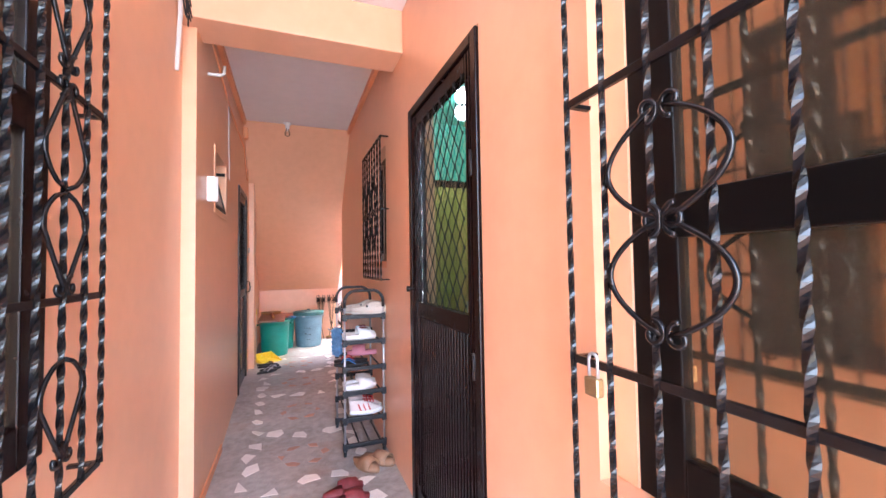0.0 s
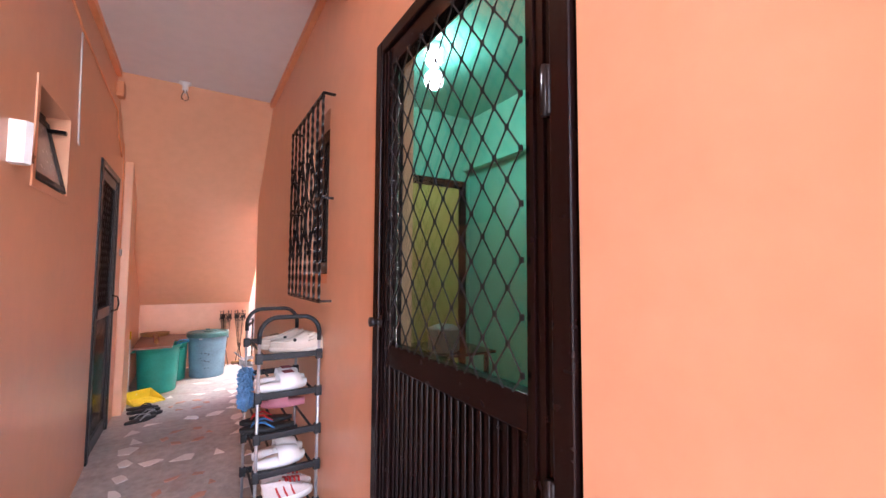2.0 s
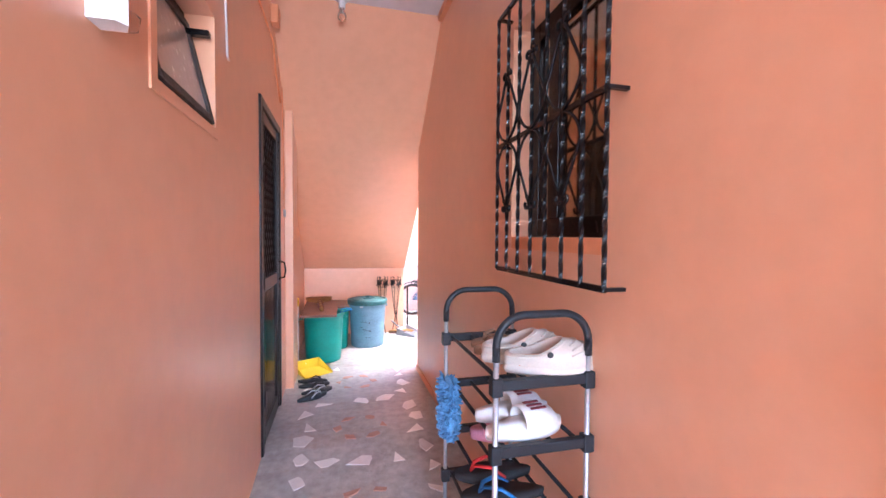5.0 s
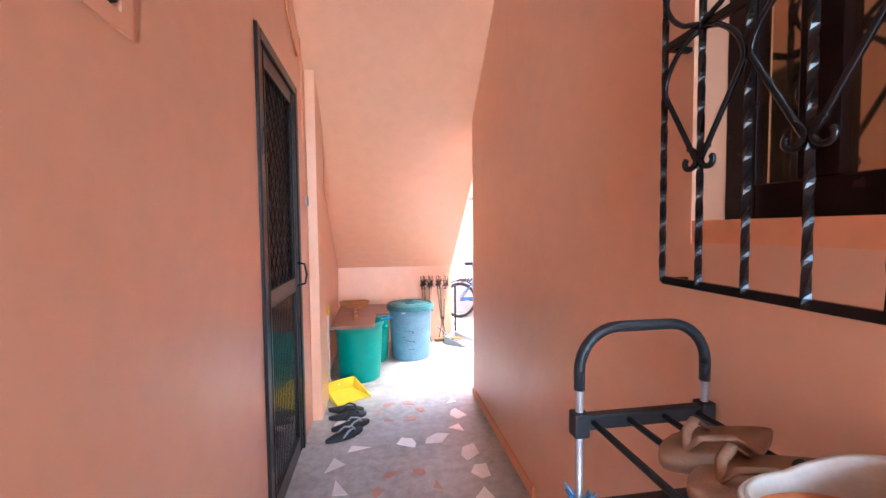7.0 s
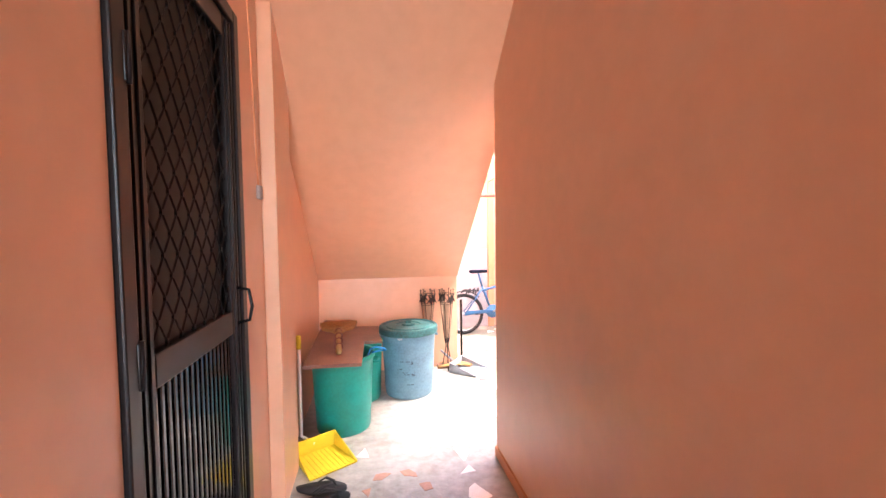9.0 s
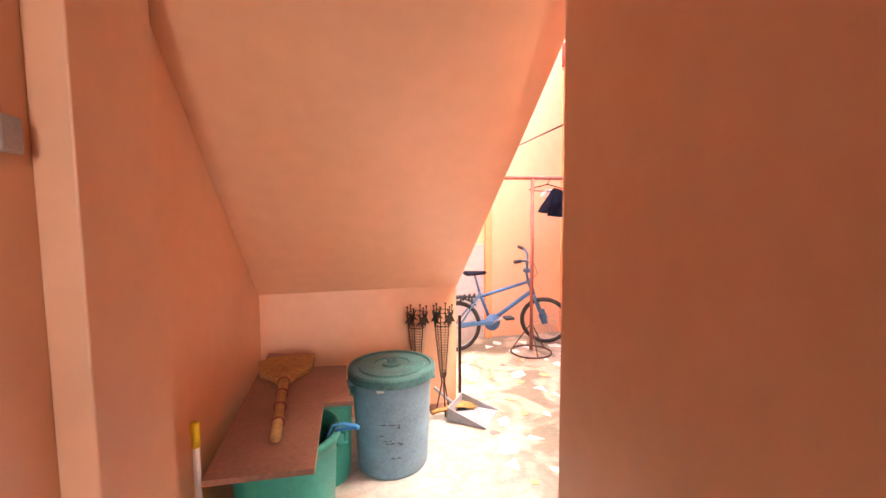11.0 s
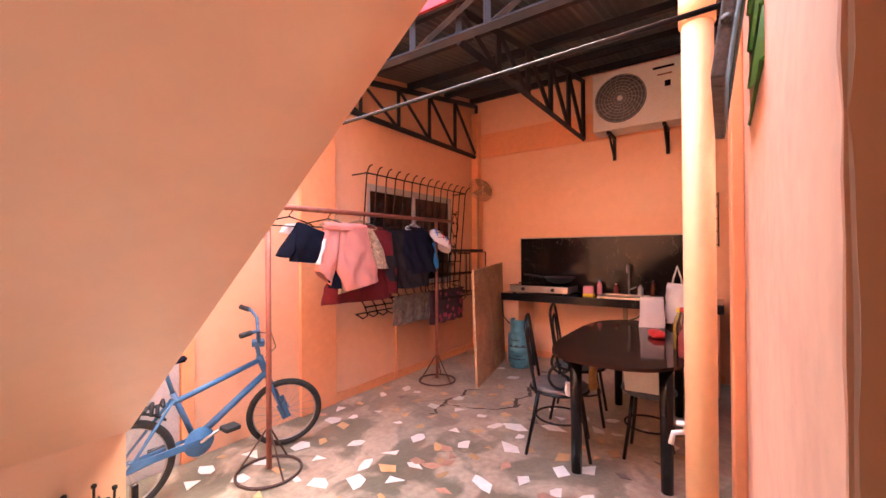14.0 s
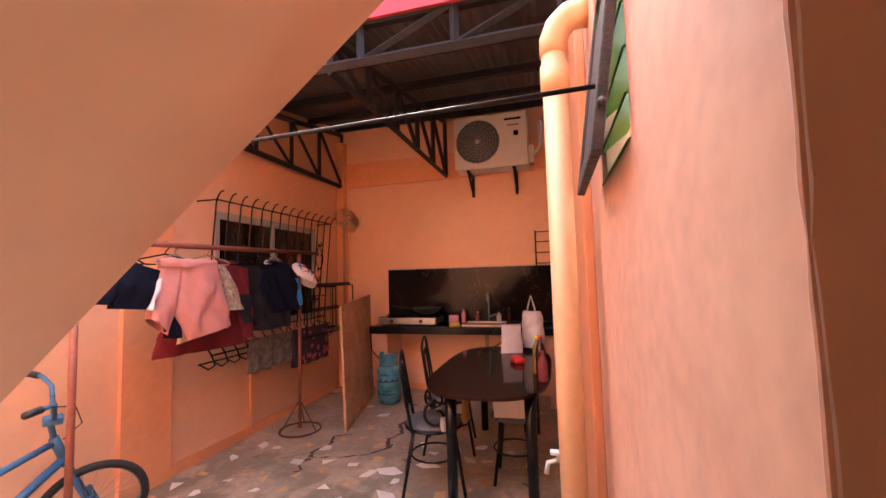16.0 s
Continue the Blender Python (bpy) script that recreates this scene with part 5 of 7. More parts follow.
def wicker_stand(x, y, label):
    """A tall torch-like holder: wire legs, woven cone, ring of ball-tipped prongs and leaf figures."""
    t = thing("wicker_stand", label, "plant stand", "wicker stands", at=pose(x, y, 0))
    bm = B()
    turns = [k / 14 for k in range(14 * 19)]
    tube(bm, [((0.020 + 0.036 * q / 19) * math.cos(2 * math.pi * q), (0.020 + 0.036 * q / 19) * math.sin(2 * math.pi * q), 0.29 + 0.0175 * q) for q in turns], 0.0046, 5)
    part("woven_cone", bm, M_WICKER, t, "pale woven cane cone")
    for k in range(6):
        a = 2 * math.pi * k / 6
        c, s = math.cos(a), math.sin(a)
        bm = B()
        tube(bm, [(0.018 * c, 0.018 * s, 0.26), (0.058 * c, 0.058 * s, 0.63), (0.064 * c, 0.064 * s, 0.745)], 0.0035, 6)
        lathe(bm, [(0.0, -0.008), (0.007, -0.004), (0.007, 0.004), (0.0, 0.008)], 8, (0.064 * c, 0.064 * s, 0.75))
        part("prong", bm, M_DKMETAL, t)
    for k in range(4):
        a = 2 * math.pi * k / 4 + 0.4
        bm = B()
        m = Matrix.Translation((0.064 * math.cos(a), 0.064 * math.sin(a), 0.665)) @ pose(0, 0, 0, 90, 0, math.degrees(a) + 90)
        prism(bm, [(-0.05, -0.03), (-0.015, -0.012), (0.0, -0.055), (0.015, -0.015), (0.05, -0.02), (0.02, 0.01), (0.04, 0.05), (0.0, 0.02), (-0.035, 0.055), (-0.02, 0.01)], -0.002, 0.002, m)
        part("leaf_figure", bm, M_DKMETAL, t, "dark cut metal leaf")
    for k in range(3):
        a = 2 * math.pi * k / 3 + 0.5
        c, s = math.cos(a), math.sin(a)
        part("leg", tube(B(), [(0.02 * c, 0.02 * s, 0.31), (0.010 * c, 0.010 * s, 0.22), (0.03 * c, 0.03 * s, 0.12), (0.055 * c, 0.055 * s, 0.0)], 0.005, 6), M_DKMETAL, t, "", True)
    for z, r in ((0.62, 0.058), (0.71, 0.063)):
        part("ring", tube(B(), arc((0, 0, z), r, 0, 345, 18, (1, 0, 0), (0, 1, 0)), 0.003, 5), M_DKMETAL, t)
    return t


wicker_stand(0.620, 7.715, "dark wire stand with woven cane cone behind the bin")
wicker_stand(0.797, 7.715, "dark wire stand with woven cane cone by the stair's end")

bs = thing("black_post", "thin black steel post stuck at the stair's end", "post")
part("post", box(B(), 0.985, 1.007, 7.99, 8.012, 0, 0.60, 0.003), M_IRON, bs)


def dustpan(m, mt, label, handle):
    t = thing("dustpan", label, "dustpan", at=m)
    bm = B()
    prism(bm, [(-0.12, -0.13), (0.12, -0.13), (0.135, 0.13), (-0.135, 0.13)], 0, 0.006)
    for s in (-1, 1):
        v = [bm.verts.new(p) for p in ((s * 0.12, -0.13, 0), (s * 0.135, 0.13, 0), (s * 0.138, 0.13, 0.012), (s * 0.128, -0.13, 0.09))]
        w = [bm.verts.new((p.co.x - s * 0.006, p.co.y, p.co.z)) for p in v]
        bm.faces.new(v)
        bm.faces.new(list(reversed(w)))
        for i in range(4):
            bm.faces.new((v[i], v[(i + 1) % 4], w[(i + 1) % 4], w[i]))
    box(bm, -0.126, 0.126, -0.136, -0.128, 0, 0.09)
    pn = part("pan", bm, mt, t, "ribbed pan")
    for i in range(9):
        part("rib", box(B(), -0.1 + i * 0.025 - 0.004, -0.1 + i * 0.025 + 0.004, -0.12, 0.12, 0.0055, 0.009), mt, pn)
    v = Vector((0, -0.13, 0.05))
    part("handle", tube(B(), [v] + [Vector(p) for p in handle], 0.011, 10), M_WHITEPLASTIC if mt is M_YPLASTIC else mt, t, "long handle", True)
    if mt is M_YPLASTIC:
        e = Vector(handle[-1])
        part("grip", tube(B(), [e, e + Vector((0, 0, 0.08))], 0.014, 10), M_YPLASTIC, t, "yellow grip", True)
    return t


dustpan(pose(-0.165, 6.36, 0.004, 0, 0, -150), M_YPLASTIC, "bright yellow plastic dustpan with upright handle", [(0.05, -0.21, 0.08), (0.045, -0.225, 0.60)])
dustpan(pose(0.98, 7.62, 0.004, 0, 0, -128), M_GREYPAN, "scratched grey dustpan with ribbed tray", [(0.01, -0.2, 0.10), (0.02, -0.28, 0.16)])
sb = thing("hand_broom", "short worn straw broom lying behind the dustpan", "broom")
bm = B()
for i in range(40):
    f = i / 39 - 0.5
    tube(bm, [(0.84, 7.70 + f * 0.03, 0.05), (0.93, 7.74 + f * 0.09, 0.04), (1.02 + 0.02 * math.sin(i * 4), 7.76 + f * 0.13, 0.012 + 0.02 * abs(math.sin(i * 2)))], 0.004, 4)
part("bristles", bm, M_STRAW, sb)
part("handle", tube(B(), [(0.85, 7.70, 0.05), (0.76, 7.66, 0.055), (0.70, 7.64, 0.05)], 0.014, 8), M_STRAW, sb, "", True)
wb = thing("wooden_block", "small brown wooden block on the floor", "block")
part("block", box(B(), 0.71, 0.93, 7.73, 7.80, 0.0, 0.035, 0.004), M_BROWNBOARD, wb)

# ---- bicycle ----
def wheel(parent, c, yaw=0, turn=Matrix()):
    m = turn @ Matrix.Translation(c) @ pose(0, 0, 0, 0, 0, yaw)
    R = 0.255
    def ring(rad, r, n=48, k=10, fl=1.0):
        bm = B()
        tube(bm, [m @ Vector((rad * math.cos(2 * math.pi * i / n), 0, rad * math.sin(2 * math.pi * i / n))) for i in range(n)], r, k, True)
        return bm
    w = part("wheel", ring(R - 0.038, 0.009), M_RIM, parent, "", True)
    part("tyre", ring(R - 0.021, 0.022), M_TYRE, w, "black knobbly tyre", True)
    bm = B()
    for i in range(20):
        a = 2 * math.pi * i / 20
        o = 0.02 if i % 2 else -0.02
        bar(bm, m @ Vector((0.018 * math.cos(a + 0.9), o, 0.018 * math.sin(a + 0.9))), m @ Vector(((R - 0.042) * math.cos(a), 0, (R - 0.042) * math.sin(a))), 0.0013, 4)
    part("spokes", bm, M_RIM, w)
    bm = B()
    bar(bm, m @ Vector((0, -0.05, 0)), m @ Vector((0, 0.05, 0)), 0.014, 10)
    part("hub", bm, M_RIM, w, "", True)


BY = 8.93
bk = thing("bicycle", "dusty blue child's bicycle leaning by the yard wall", "bicycle")
FW, RW = (2.20, BY, 0.256), (1.235, BY, 0.256)
HT, HB, BBK, ST = Vector((2.005, BY, 0.70)), Vector((2.055, BY, 0.575)), Vector((1.595, BY, 0.285)), Vector((1.475, BY, 0.60))
axis = (HT - HB).normalized()
STEER = Matrix.Translation(HT) @ Matrix.Rotation(radians(-30), 4, axis) @ Matrix.Translation(-HT)   # bars turned to the yard


def steered(bm):
    bmesh.ops.transform(bm, matrix=STEER, verts=bm.verts)
    return bm


wheel(bk, FW, 0, STEER)
wheel(bk, RW)
bm = B()
tube(bm, [HT, HB], 0.022, 12)
tube(bm, [HT + Vector((-0.005, 0, -0.03)), Vector((1.62, BY, 0.575)), ST + Vector((0, 0, -0.06))], 0.017, 12)
tube(bm, [HB, BBK], 0.022, 12)
tube(bm, [ST, BBK], 0.016, 12)
for s in (-1, 1):
    tube(bm, [BBK + Vector((-0.03, s * 0.03, 0)), Vector((RW[0], BY + s * 0.06, RW[2]))], 0.011, 8)
    tube(bm, [ST + Vector((0, s * 0.015, -0.04)), Vector((RW[0], BY + s * 0.06, RW[2]))], 0.009, 8)
part("frame", bm, M_BIKE, bk, "blue painted frame", True)
bm = B()
tube(bm, [HB + Vector((0, 0, 0.02)), HB + Vector((0.015, 0, -0.04))], 0.02, 10)
for s in (-1, 1):
    tube(bm, [HB + Vector((0.012, s * 0.045, -0.03)), Vector((2.13, BY + s * 0.055, 0.40)), Vector((FW[0], BY + s * 0.055, FW[2]))], 0.012, 8)
    lathe_m = Matrix.Translation((FW[0] - 0.012, BY + s * 0.055, FW[2] + 0.03))
    box(bm, -0.03, 0.03, -0.006, 0.006, -0.05, 0.07, 0.005, lathe_m @ pose(0, 0, 0, 0, -25, 0))
part("fork", steered(bm), M_BIKE, bk, "blue fork with dropout guards", True)
bm = B()
tube(bm, [HT, HT + Vector((-0.02, 0, 0.09))], 0.014, 8)
box(bm, 1.955, 2.035, BY - 0.03, BY + 0.03, 0.775, 0.815, 0.008)
part("stem", steered(bm), M_BIKE, bk)
bm = B()
for s in (-1, 1):
    tube(bm, [(1.99, BY, 0.80), (1.995, BY + s * 0.06, 0.83), (1.985, BY + s * 0.13, 0.93), (1.95, BY + s * 0.22, 0.955), (1.90, BY + s * 0.27, 0.96)], 0.011, 8)
bar(bm, (1.988, BY - 0.10, 0.885), (1.988, BY + 0.10, 0.885), 0.009, 8)
part("handlebar", steered(bm), M_BIKE, bk, "", True)
for s in (-1, 1):
    part("grip", steered(tube(B(), [(1.935, BY + s * 0.235, 0.957), (1.88, BY + s * 0.29, 0.963)], 0.017, 10)), M_BLACKRUB, bk, "black rubber grip", True)
part("brake_cable", steered(tube(B(), [(1.95, BY - 0.2, 0.95), (2.06, BY - 0.16, 0.92), (2.10, BY - 0.10, 0.80), (2.04, BY - 0.04, 0.70)], 0.003, 6)), M_BLACKRUB, bk, "", True)
part("seat_post", bar(B(), ST, (1.43, BY, 0.76), 0.012), M_BIKE, bk, "", True)
bm = B()
prism(bm, [(1.32, -0.06), (1.35, -0.072), (1.41, -0.05), (1.50, -0.024), (1.55, -0.018), (1.55, 0.018), (1.50, 0.024), (1.41, 0.05), (1.35, 0.072), (1.32, 0.06)], 0.765, 0.80, Matrix.Translation((0, BY, 0)))
bmesh.ops.bevel(bm, geom=list(bm.edges), offset=0.01, segments=2, affect='EDGES')
part("seat", bm, M_CLNAVY, bk, "dark blue saddle", True)
bm = lathe(B(), [(0.0, -0.006), (0.082, -0.006), (0.085, 0.0), (0.082, 0.006), (0.0, 0.006)], 36)
bmesh.ops.transform(bm, matrix=Matrix.Translation((BBK.x, BY - 0.055, BBK.z)) @ pose(0, 0, 0, 90, 0, 0), verts=bm.verts)
cr = part("chainring", bm, M_BIKE, bk, "blue disc chain guard", True)
part("crank", tube(B(), [(BBK.x, BY - 0.075, BBK.z), (BBK.x + 0.14, BY - 0.08, BBK.z + 0.055)], 0.009, 8), M_RIM, bk, "", True)
part("crank", tube(B(), [(BBK.x, BY + 0.06, BBK.z), (BBK.x - 0.14, BY + 0.07, BBK.z - 0.055)], 0.009, 8), M_RIM, bk, "", True)
for s, dx, dz in ((-1, 0.14, 0.055), (1, -0.14, -0.055)):
    part("pedal", box(B(), BBK.x + dx - 0.045, BBK.x + dx + 0.045, BY + s * 0.14 - 0.045, BY + s * 0.14 + 0.045, BBK.z + dz - 0.014, BBK.z + dz + 0.014, 0.006), M_BLACKRUB, bk, "black pedal")
bm = B()
box(bm, 1.25, 1.60, BY - 0.066, BY - 0.058, 0.262, 0.305, 0.004)
part("chain_guard", bm, M_BIKE, bk)
part("mudguard", tube(B(), arc((RW[0], BY, RW[2]), 0.285, 45, 150, 16), 0.02, 8, flat=0.4), M_BLACKRUB, bk, "black mudguard", True)
bm = B()
for i in range(8):
    tube(bm, [(1.20 + 0.03 * i, BY - 0.05, 0.53 + 0.02 * math.sin(i * 2)), (1.25 + 0.025 * i, BY + 0.0, 0.56 + 0.015 * math.sin(i * 3)), (1.22 + 0.03 * i, BY + 0.05, 0.53)], 0.010, 6)
part("carrier_strap", bm, M_BLACKRUB, bk, "black straps over the rear wheel", True)

# ---- clothes rack and clothes ----
cr_ = thing("clothes_rack", "rust-red steel pipe clothes rack on ring feet", "clothes rack")
P1, P2 = Vector((1.935, 8.70, 0)), Vector((4.02, 8.875, 0))
BZ = 1.70
part("rail", tube(B(), [P1 + Vector((-0.62, -0.05, BZ)), P2 + Vector((0.36, 0.03, BZ + 0.06))], 0.019, 12), M_RUST, cr_, "", True)
for P, zt in ((P1, BZ), (P2, BZ + 0.05)):
    part("post", tube(B(), [P + Vector((0, 0, 0.03)), P + Vector((0, 0, zt))], 0.017, 12), M_RUST, cr_, "", True)
    part("ring_foot", tube(B(), arc(P + Vector((0, 0, 0.012)), 0.195, 0, 360, 40, (1, 0, 0), (0, 1, 0))[:-1], 0.009, 8, True), M_RUSTDK, cr_, "dark rod ring", True)
    for k in range(3):
        a = 2 * math.pi * k / 3 + 0.4
        part("brace", bar(B(), P + Vector((0.195 * math.cos(a), 0.195 * math.sin(a), 0.014)), P + Vector((0, 0, 0.30)), 0.006, 6), M_RUSTDK, cr_)


def rail_at(x):
    f = (x - P1.x) / (P2.x - P1.x)
    return Vector((x, P1.y + f * (P2.y - P1.y), BZ + 0.05 * f))


def hanger(x, mt, label, yaw=20):
    p = rail_at(x)
    h = thing("clothes_hanger", label, "hanger", "hangers on the rail", at=Matrix.Translation(p) @ pose(0, 0, 0, 0, 0, yaw))
    part("hook", tube(B(), arc((0, 0, 0.002), 0.026, 210, -60, 12) + [Vector((0, 0, -0.035)), Vector((0, 0, -0.05))], 0.0032, 6), mt, h, "", True)
    part("shoulder", tube(B(), [(0, 0, -0.05), (0.16, 0, -0.088), (0.195, 0, -0.105), (0.18, 0, -0.115), (-0.18, 0, -0.115), (-0.195, 0, -0.105), (-0.16, 0, -0.088), (0, 0, -0.05)], 0.0050, 6), mt, h, "", True)


def cloth_loft(bm, levels, folds, seed, n=56, sq=0.72, hem=0.0):
    """A hollow hanging tube of cloth. levels: (z, cx, half width, depth, ripple), top to bottom; hem: how far the hem slants."""
    rg = random.Random(seed)
    ph = [rg.uniform(0, 6.28) for _ in range(4)]
    rings = []
    z_top, z_low = levels[0][0], levels[-1][0]
    for z, cx, w, d, rip in levels:
        ring = []
        f = (z - z_top) / (z_low - z_top)
        for j in range(n):
            a = 2 * math.pi * j / n
            c, s = math.cos(a), math.sin(a)
            x = cx + math.copysign(abs(c) ** 0.8, c) * w
            k = noise.noise(Vector((x * 5 + seed * 3.1, z * 2.2 + 0.9 * x, s * 0.6 + seed))) * 1.8 + noise.noise(Vector((x * 17 + z * 9 + seed, z * 4.5 - x * 3, s * 0.8))) * 1.5 + 0.5 * math.sin(folds * x * 4 + 3 * z + ph[0])
            y = math.copysign(abs(s) ** sq, s) * d + rip * 1.5 * k
            ring.append(bm.verts.new((x + rip * 0.4 * math.sin(z * 22 + ph[1] + (c > 0) * 2), y, z + hem * f * (x - cx) + rip * 0.4 * math.sin(3 * a + ph[3]))))
        rings.append(ring)
    for a, b in zip(rings, rings[1:]):
        for j in range(n):
            bm.faces.new((a[j], a[(j + 1) % n], b[(j + 1) % n], b[j]))
    bm.faces.new(rings[0])
    return bm


def smooth_levels(levels, k=7):
    out = []
    for a, b in zip(levels, levels[1:]):
        for i in range(k):
            f = i / k
            g = f * f * (3 - 2 * f)
            out.append(tuple(a[q] + (b[q] - a[q]) * (f if q == 0 else g) for q in range(5)))
    return out + [levels[-1]]


def garment(name, label, category, x, mt, levels, yaw, folds=7, seed=1, dy=0.0, extra=None):
    p = rail_at(x) + Vector((0, dy, 0))
    g = thing(name, label, category, at=Matrix.Translation(p) @ pose(0, 0, 0, 0, 0, yaw))
    part("cloth", cloth_loft(B(), smooth_levels(levels), folds, seed), mt, g, "", True)
    for nm, lv, m2, lab in extra or ():
        part(nm, cloth_loft(B(), smooth_levels(lv), folds, seed), m2, g, lab, True)
    return g


def leg_tube(left, right, depth, seed, dy=0.0, ripple=0.017, n=56, k=30):
    """A hollow, flattened sleeve of cloth between two edge lines of (x, z) points, top to bottom, with slanting folds."""
    def on(line, v):
        v *= len(line) - 1
        i = min(int(v), len(line) - 2)
        f = v - i
        return Vector((line[i][0] + (line[i + 1][0] - line[i][0]) * f, 0, line[i][1] + (line[i + 1][1] - line[i][1]) * f))
    bm = B()
    rings = []
    for j in range(k + 1):
        v = j / k
        a, b = on(left, v), on(right, v)
        mid, half = (a + b) / 2, (b - a) / 2
        d = depth * (0.45 + 0.55 * math.sin(min(1, v * 1.5 + 0.15) * math.pi / 2))
        ring = []
        for i in range(n):
            u = 2 * math.pi * i / n
            c, sn = math.cos(u), math.sin(u)
            p = mid + half * math.copysign(abs(c) ** 0.75, c)
            side = 1 if sn > 0 else -1
            f1 = noise.noise(Vector((p.x * 9 + p.z * 7, p.z * 2.4 - p.x * 2, seed + side * 0.7)))
            f2 = math.sin((p.x * 26 - p.z * 15) + 3 * noise.noise(Vector((p.x * 4, p.z * 4, seed))))
            f3 = noise.noise(Vector((p.x * 24, p.z * 11, seed * 2.0 + side)))
            w = abs(sn) ** 0.5
            ring.append(bm.verts.new((p.x + ripple * 0.35 * f3, dy + math.copysign(abs(sn) ** 0.7, sn) * d + side * ripple * w * (1.6 * f1 + 0.45 * f2 * (0.3 + v) + 0.5 * f3), p.z + ripple * 0.4 * f1 * v)))
        rings.append(ring)
    for p, q in zip(rings, rings[1:]):
        for i in range(n):
            bm.faces.new((p[i], p[(i + 1) % n], q[(i + 1) % n], q[i]))
    return bm


def hung(name, label, category, x, pieces):
    """A garment of cloth pieces (part, left, right, depth, dy, material, label); edges in the rail's plane, from the hook."""
    g = thing(name, label, category, at=Matrix.Translation(rail_at(x)))
    for i, (nm, left, right, depth, dy, mt, lab) in enumerate(pieces):
        part(nm, leg_tube(left, right, depth, i * 3.7 + x * 10, dy), mt, g, lab, True)
    return g


hung("shorts", "navy shorts with a white side panel", "shorts", 2.20, (
    ("cloth", [(-0.03, -0.085), (-0.07, -0.22), (-0.09, -0.355)], [(0.20, -0.155), (0.16, -0.25), (0.10, -0.375)], 0.050, 0.0, M_CLNAVY, ""),
    ("leg", [(-0.03, -0.085), (-0.12, -0.22), (-0.19, -0.315)], [(0.08, -0.11), (-0.01, -0.26), (-0.10, -0.335)], 0.042, 0.01, M_CLNAVY, ""),
    ("panel", [(0.17, -0.20), (0.125, -0.28), (0.085, -0.375)], [(0.205, -0.19), (0.16, -0.28), (0.118, -0.385)], 0.056, -0.004, M_CLWHITE, "white panel"),
    ("cuff", [(-0.10, -0.10), (-0.16, -0.16)], [(-0.02, -0.09), (-0.06, -0.17)], 0.03, 0.03, M_CLWHITE, "white cuff")))
hung("shorts", "salmon pink shorts hung by the waistband", "shorts", 2.58, (
    ("leg", [(-0.195, -0.115), (-0.225, -0.27), (-0.250, -0.445)], [(-0.015, -0.140), (-0.065, -0.33), (-0.120, -0.555)], 0.036, -0.03, M_CLPINK, ""),
    ("leg", [(-0.035, -0.140), (-0.085, -0.43), (0.015, -0.605)], [(0.240, -0.112), (0.305, -0.32), (0.375, -0.555)], 0.040, -0.035, M_CLPINK, ""),
    ("waistband", [(-0.205, -0.080), (-0.200, -0.135)], [(0.245, -0.080), (0.248, -0.130)], 0.040, -0.03, M_CLPINK, "gathered waistband"),
    ("lining", [(-0.135, -0.44), (-0.125, -0.575)], [(-0.030, -0.44), (-0.010, -0.590)], 0.03, -0.005, M_CLNAVY, "dark lining")))
hung("blouse", "beige lace blouse with ruffled edge", "blouse", 2.86, (
    ("cloth", [(-0.06, -0.10), (-0.16, -0.36), (-0.26, -0.645)], [(0.06, -0.11), (0.19, -0.28), (0.16, -0.56)], 0.045, 0.035, M_CLLACE, ""),
    ("ruffle", [(0.0, -0.11), (0.07, -0.25), (0.11, -0.46)], [(0.09, -0.12), (0.21, -0.30), (0.255, -0.46)], 0.055, 0.0, M_CLLACE, "ruffled lace front")))
garment("sweater", "crimson long sleeved top", "sweater", 3.02, M_CLRED, [(-0.08, 0, 0.12, 0.02, 0.003), (-0.15, 0, 0.20, 0.05, 0.008), (-0.42, -0.04, 0.25, 0.06, 0.012), (-0.60, -0.12, 0.34, 0.055, 0.012), (-0.74, -0.13, 0.36, 0.05, 0.010)], -8, 7, 6, 0.08,
        extra=(("sleeve", [(-0.14, 0.17, 0.05, 0.05, 0.006), (-0.45, 0.22, 0.06, 0.05, 0.01), (-0.70, 0.235, 0.06, 0.045, 0.010)], M_CLRED, ""),))
garment("shirt", "charcoal cotton shirt on a hanger", "shirt", 3.34, M_CLCHAR, [(-0.10, 0, 0.12, 0.02, 0.003), (-0.18, 0, 0.17, 0.05, 0.008), (-0.45, 0, 0.17, 0.06, 0.014), (-0.60, 0.0, 0.18, 0.06, 0.014)], -6, 7, 7, 0.05)
garment("shirt", "navy cotton shirt with bright blue side", "shirt", 3.58, M_CLNAVY, [(-0.09, 0, 0.12, 0.02, 0.003), (-0.16, 0, 0.20, 0.05, 0.008), (-0.35, 0.02, 0.22, 0.06, 0.014), (-0.54, 0.05, 0.22, 0.06, 0.014)], -8, 7, 8, -0.02,
        extra=(("side_panel", [(-0.24, 0.23, 0.03, 0.04, 0.004), (-0.50, 0.275, 0.035, 0.045, 0.006)], M_CLBLUE, "bright blue panel"), ("hem", [(-0.50, -0.02, 0.19, 0.05, 0.010), (-0.68, -0.04, 0.20, 0.05, 0.012)], M_CLCHAR, "charcoal hem")))
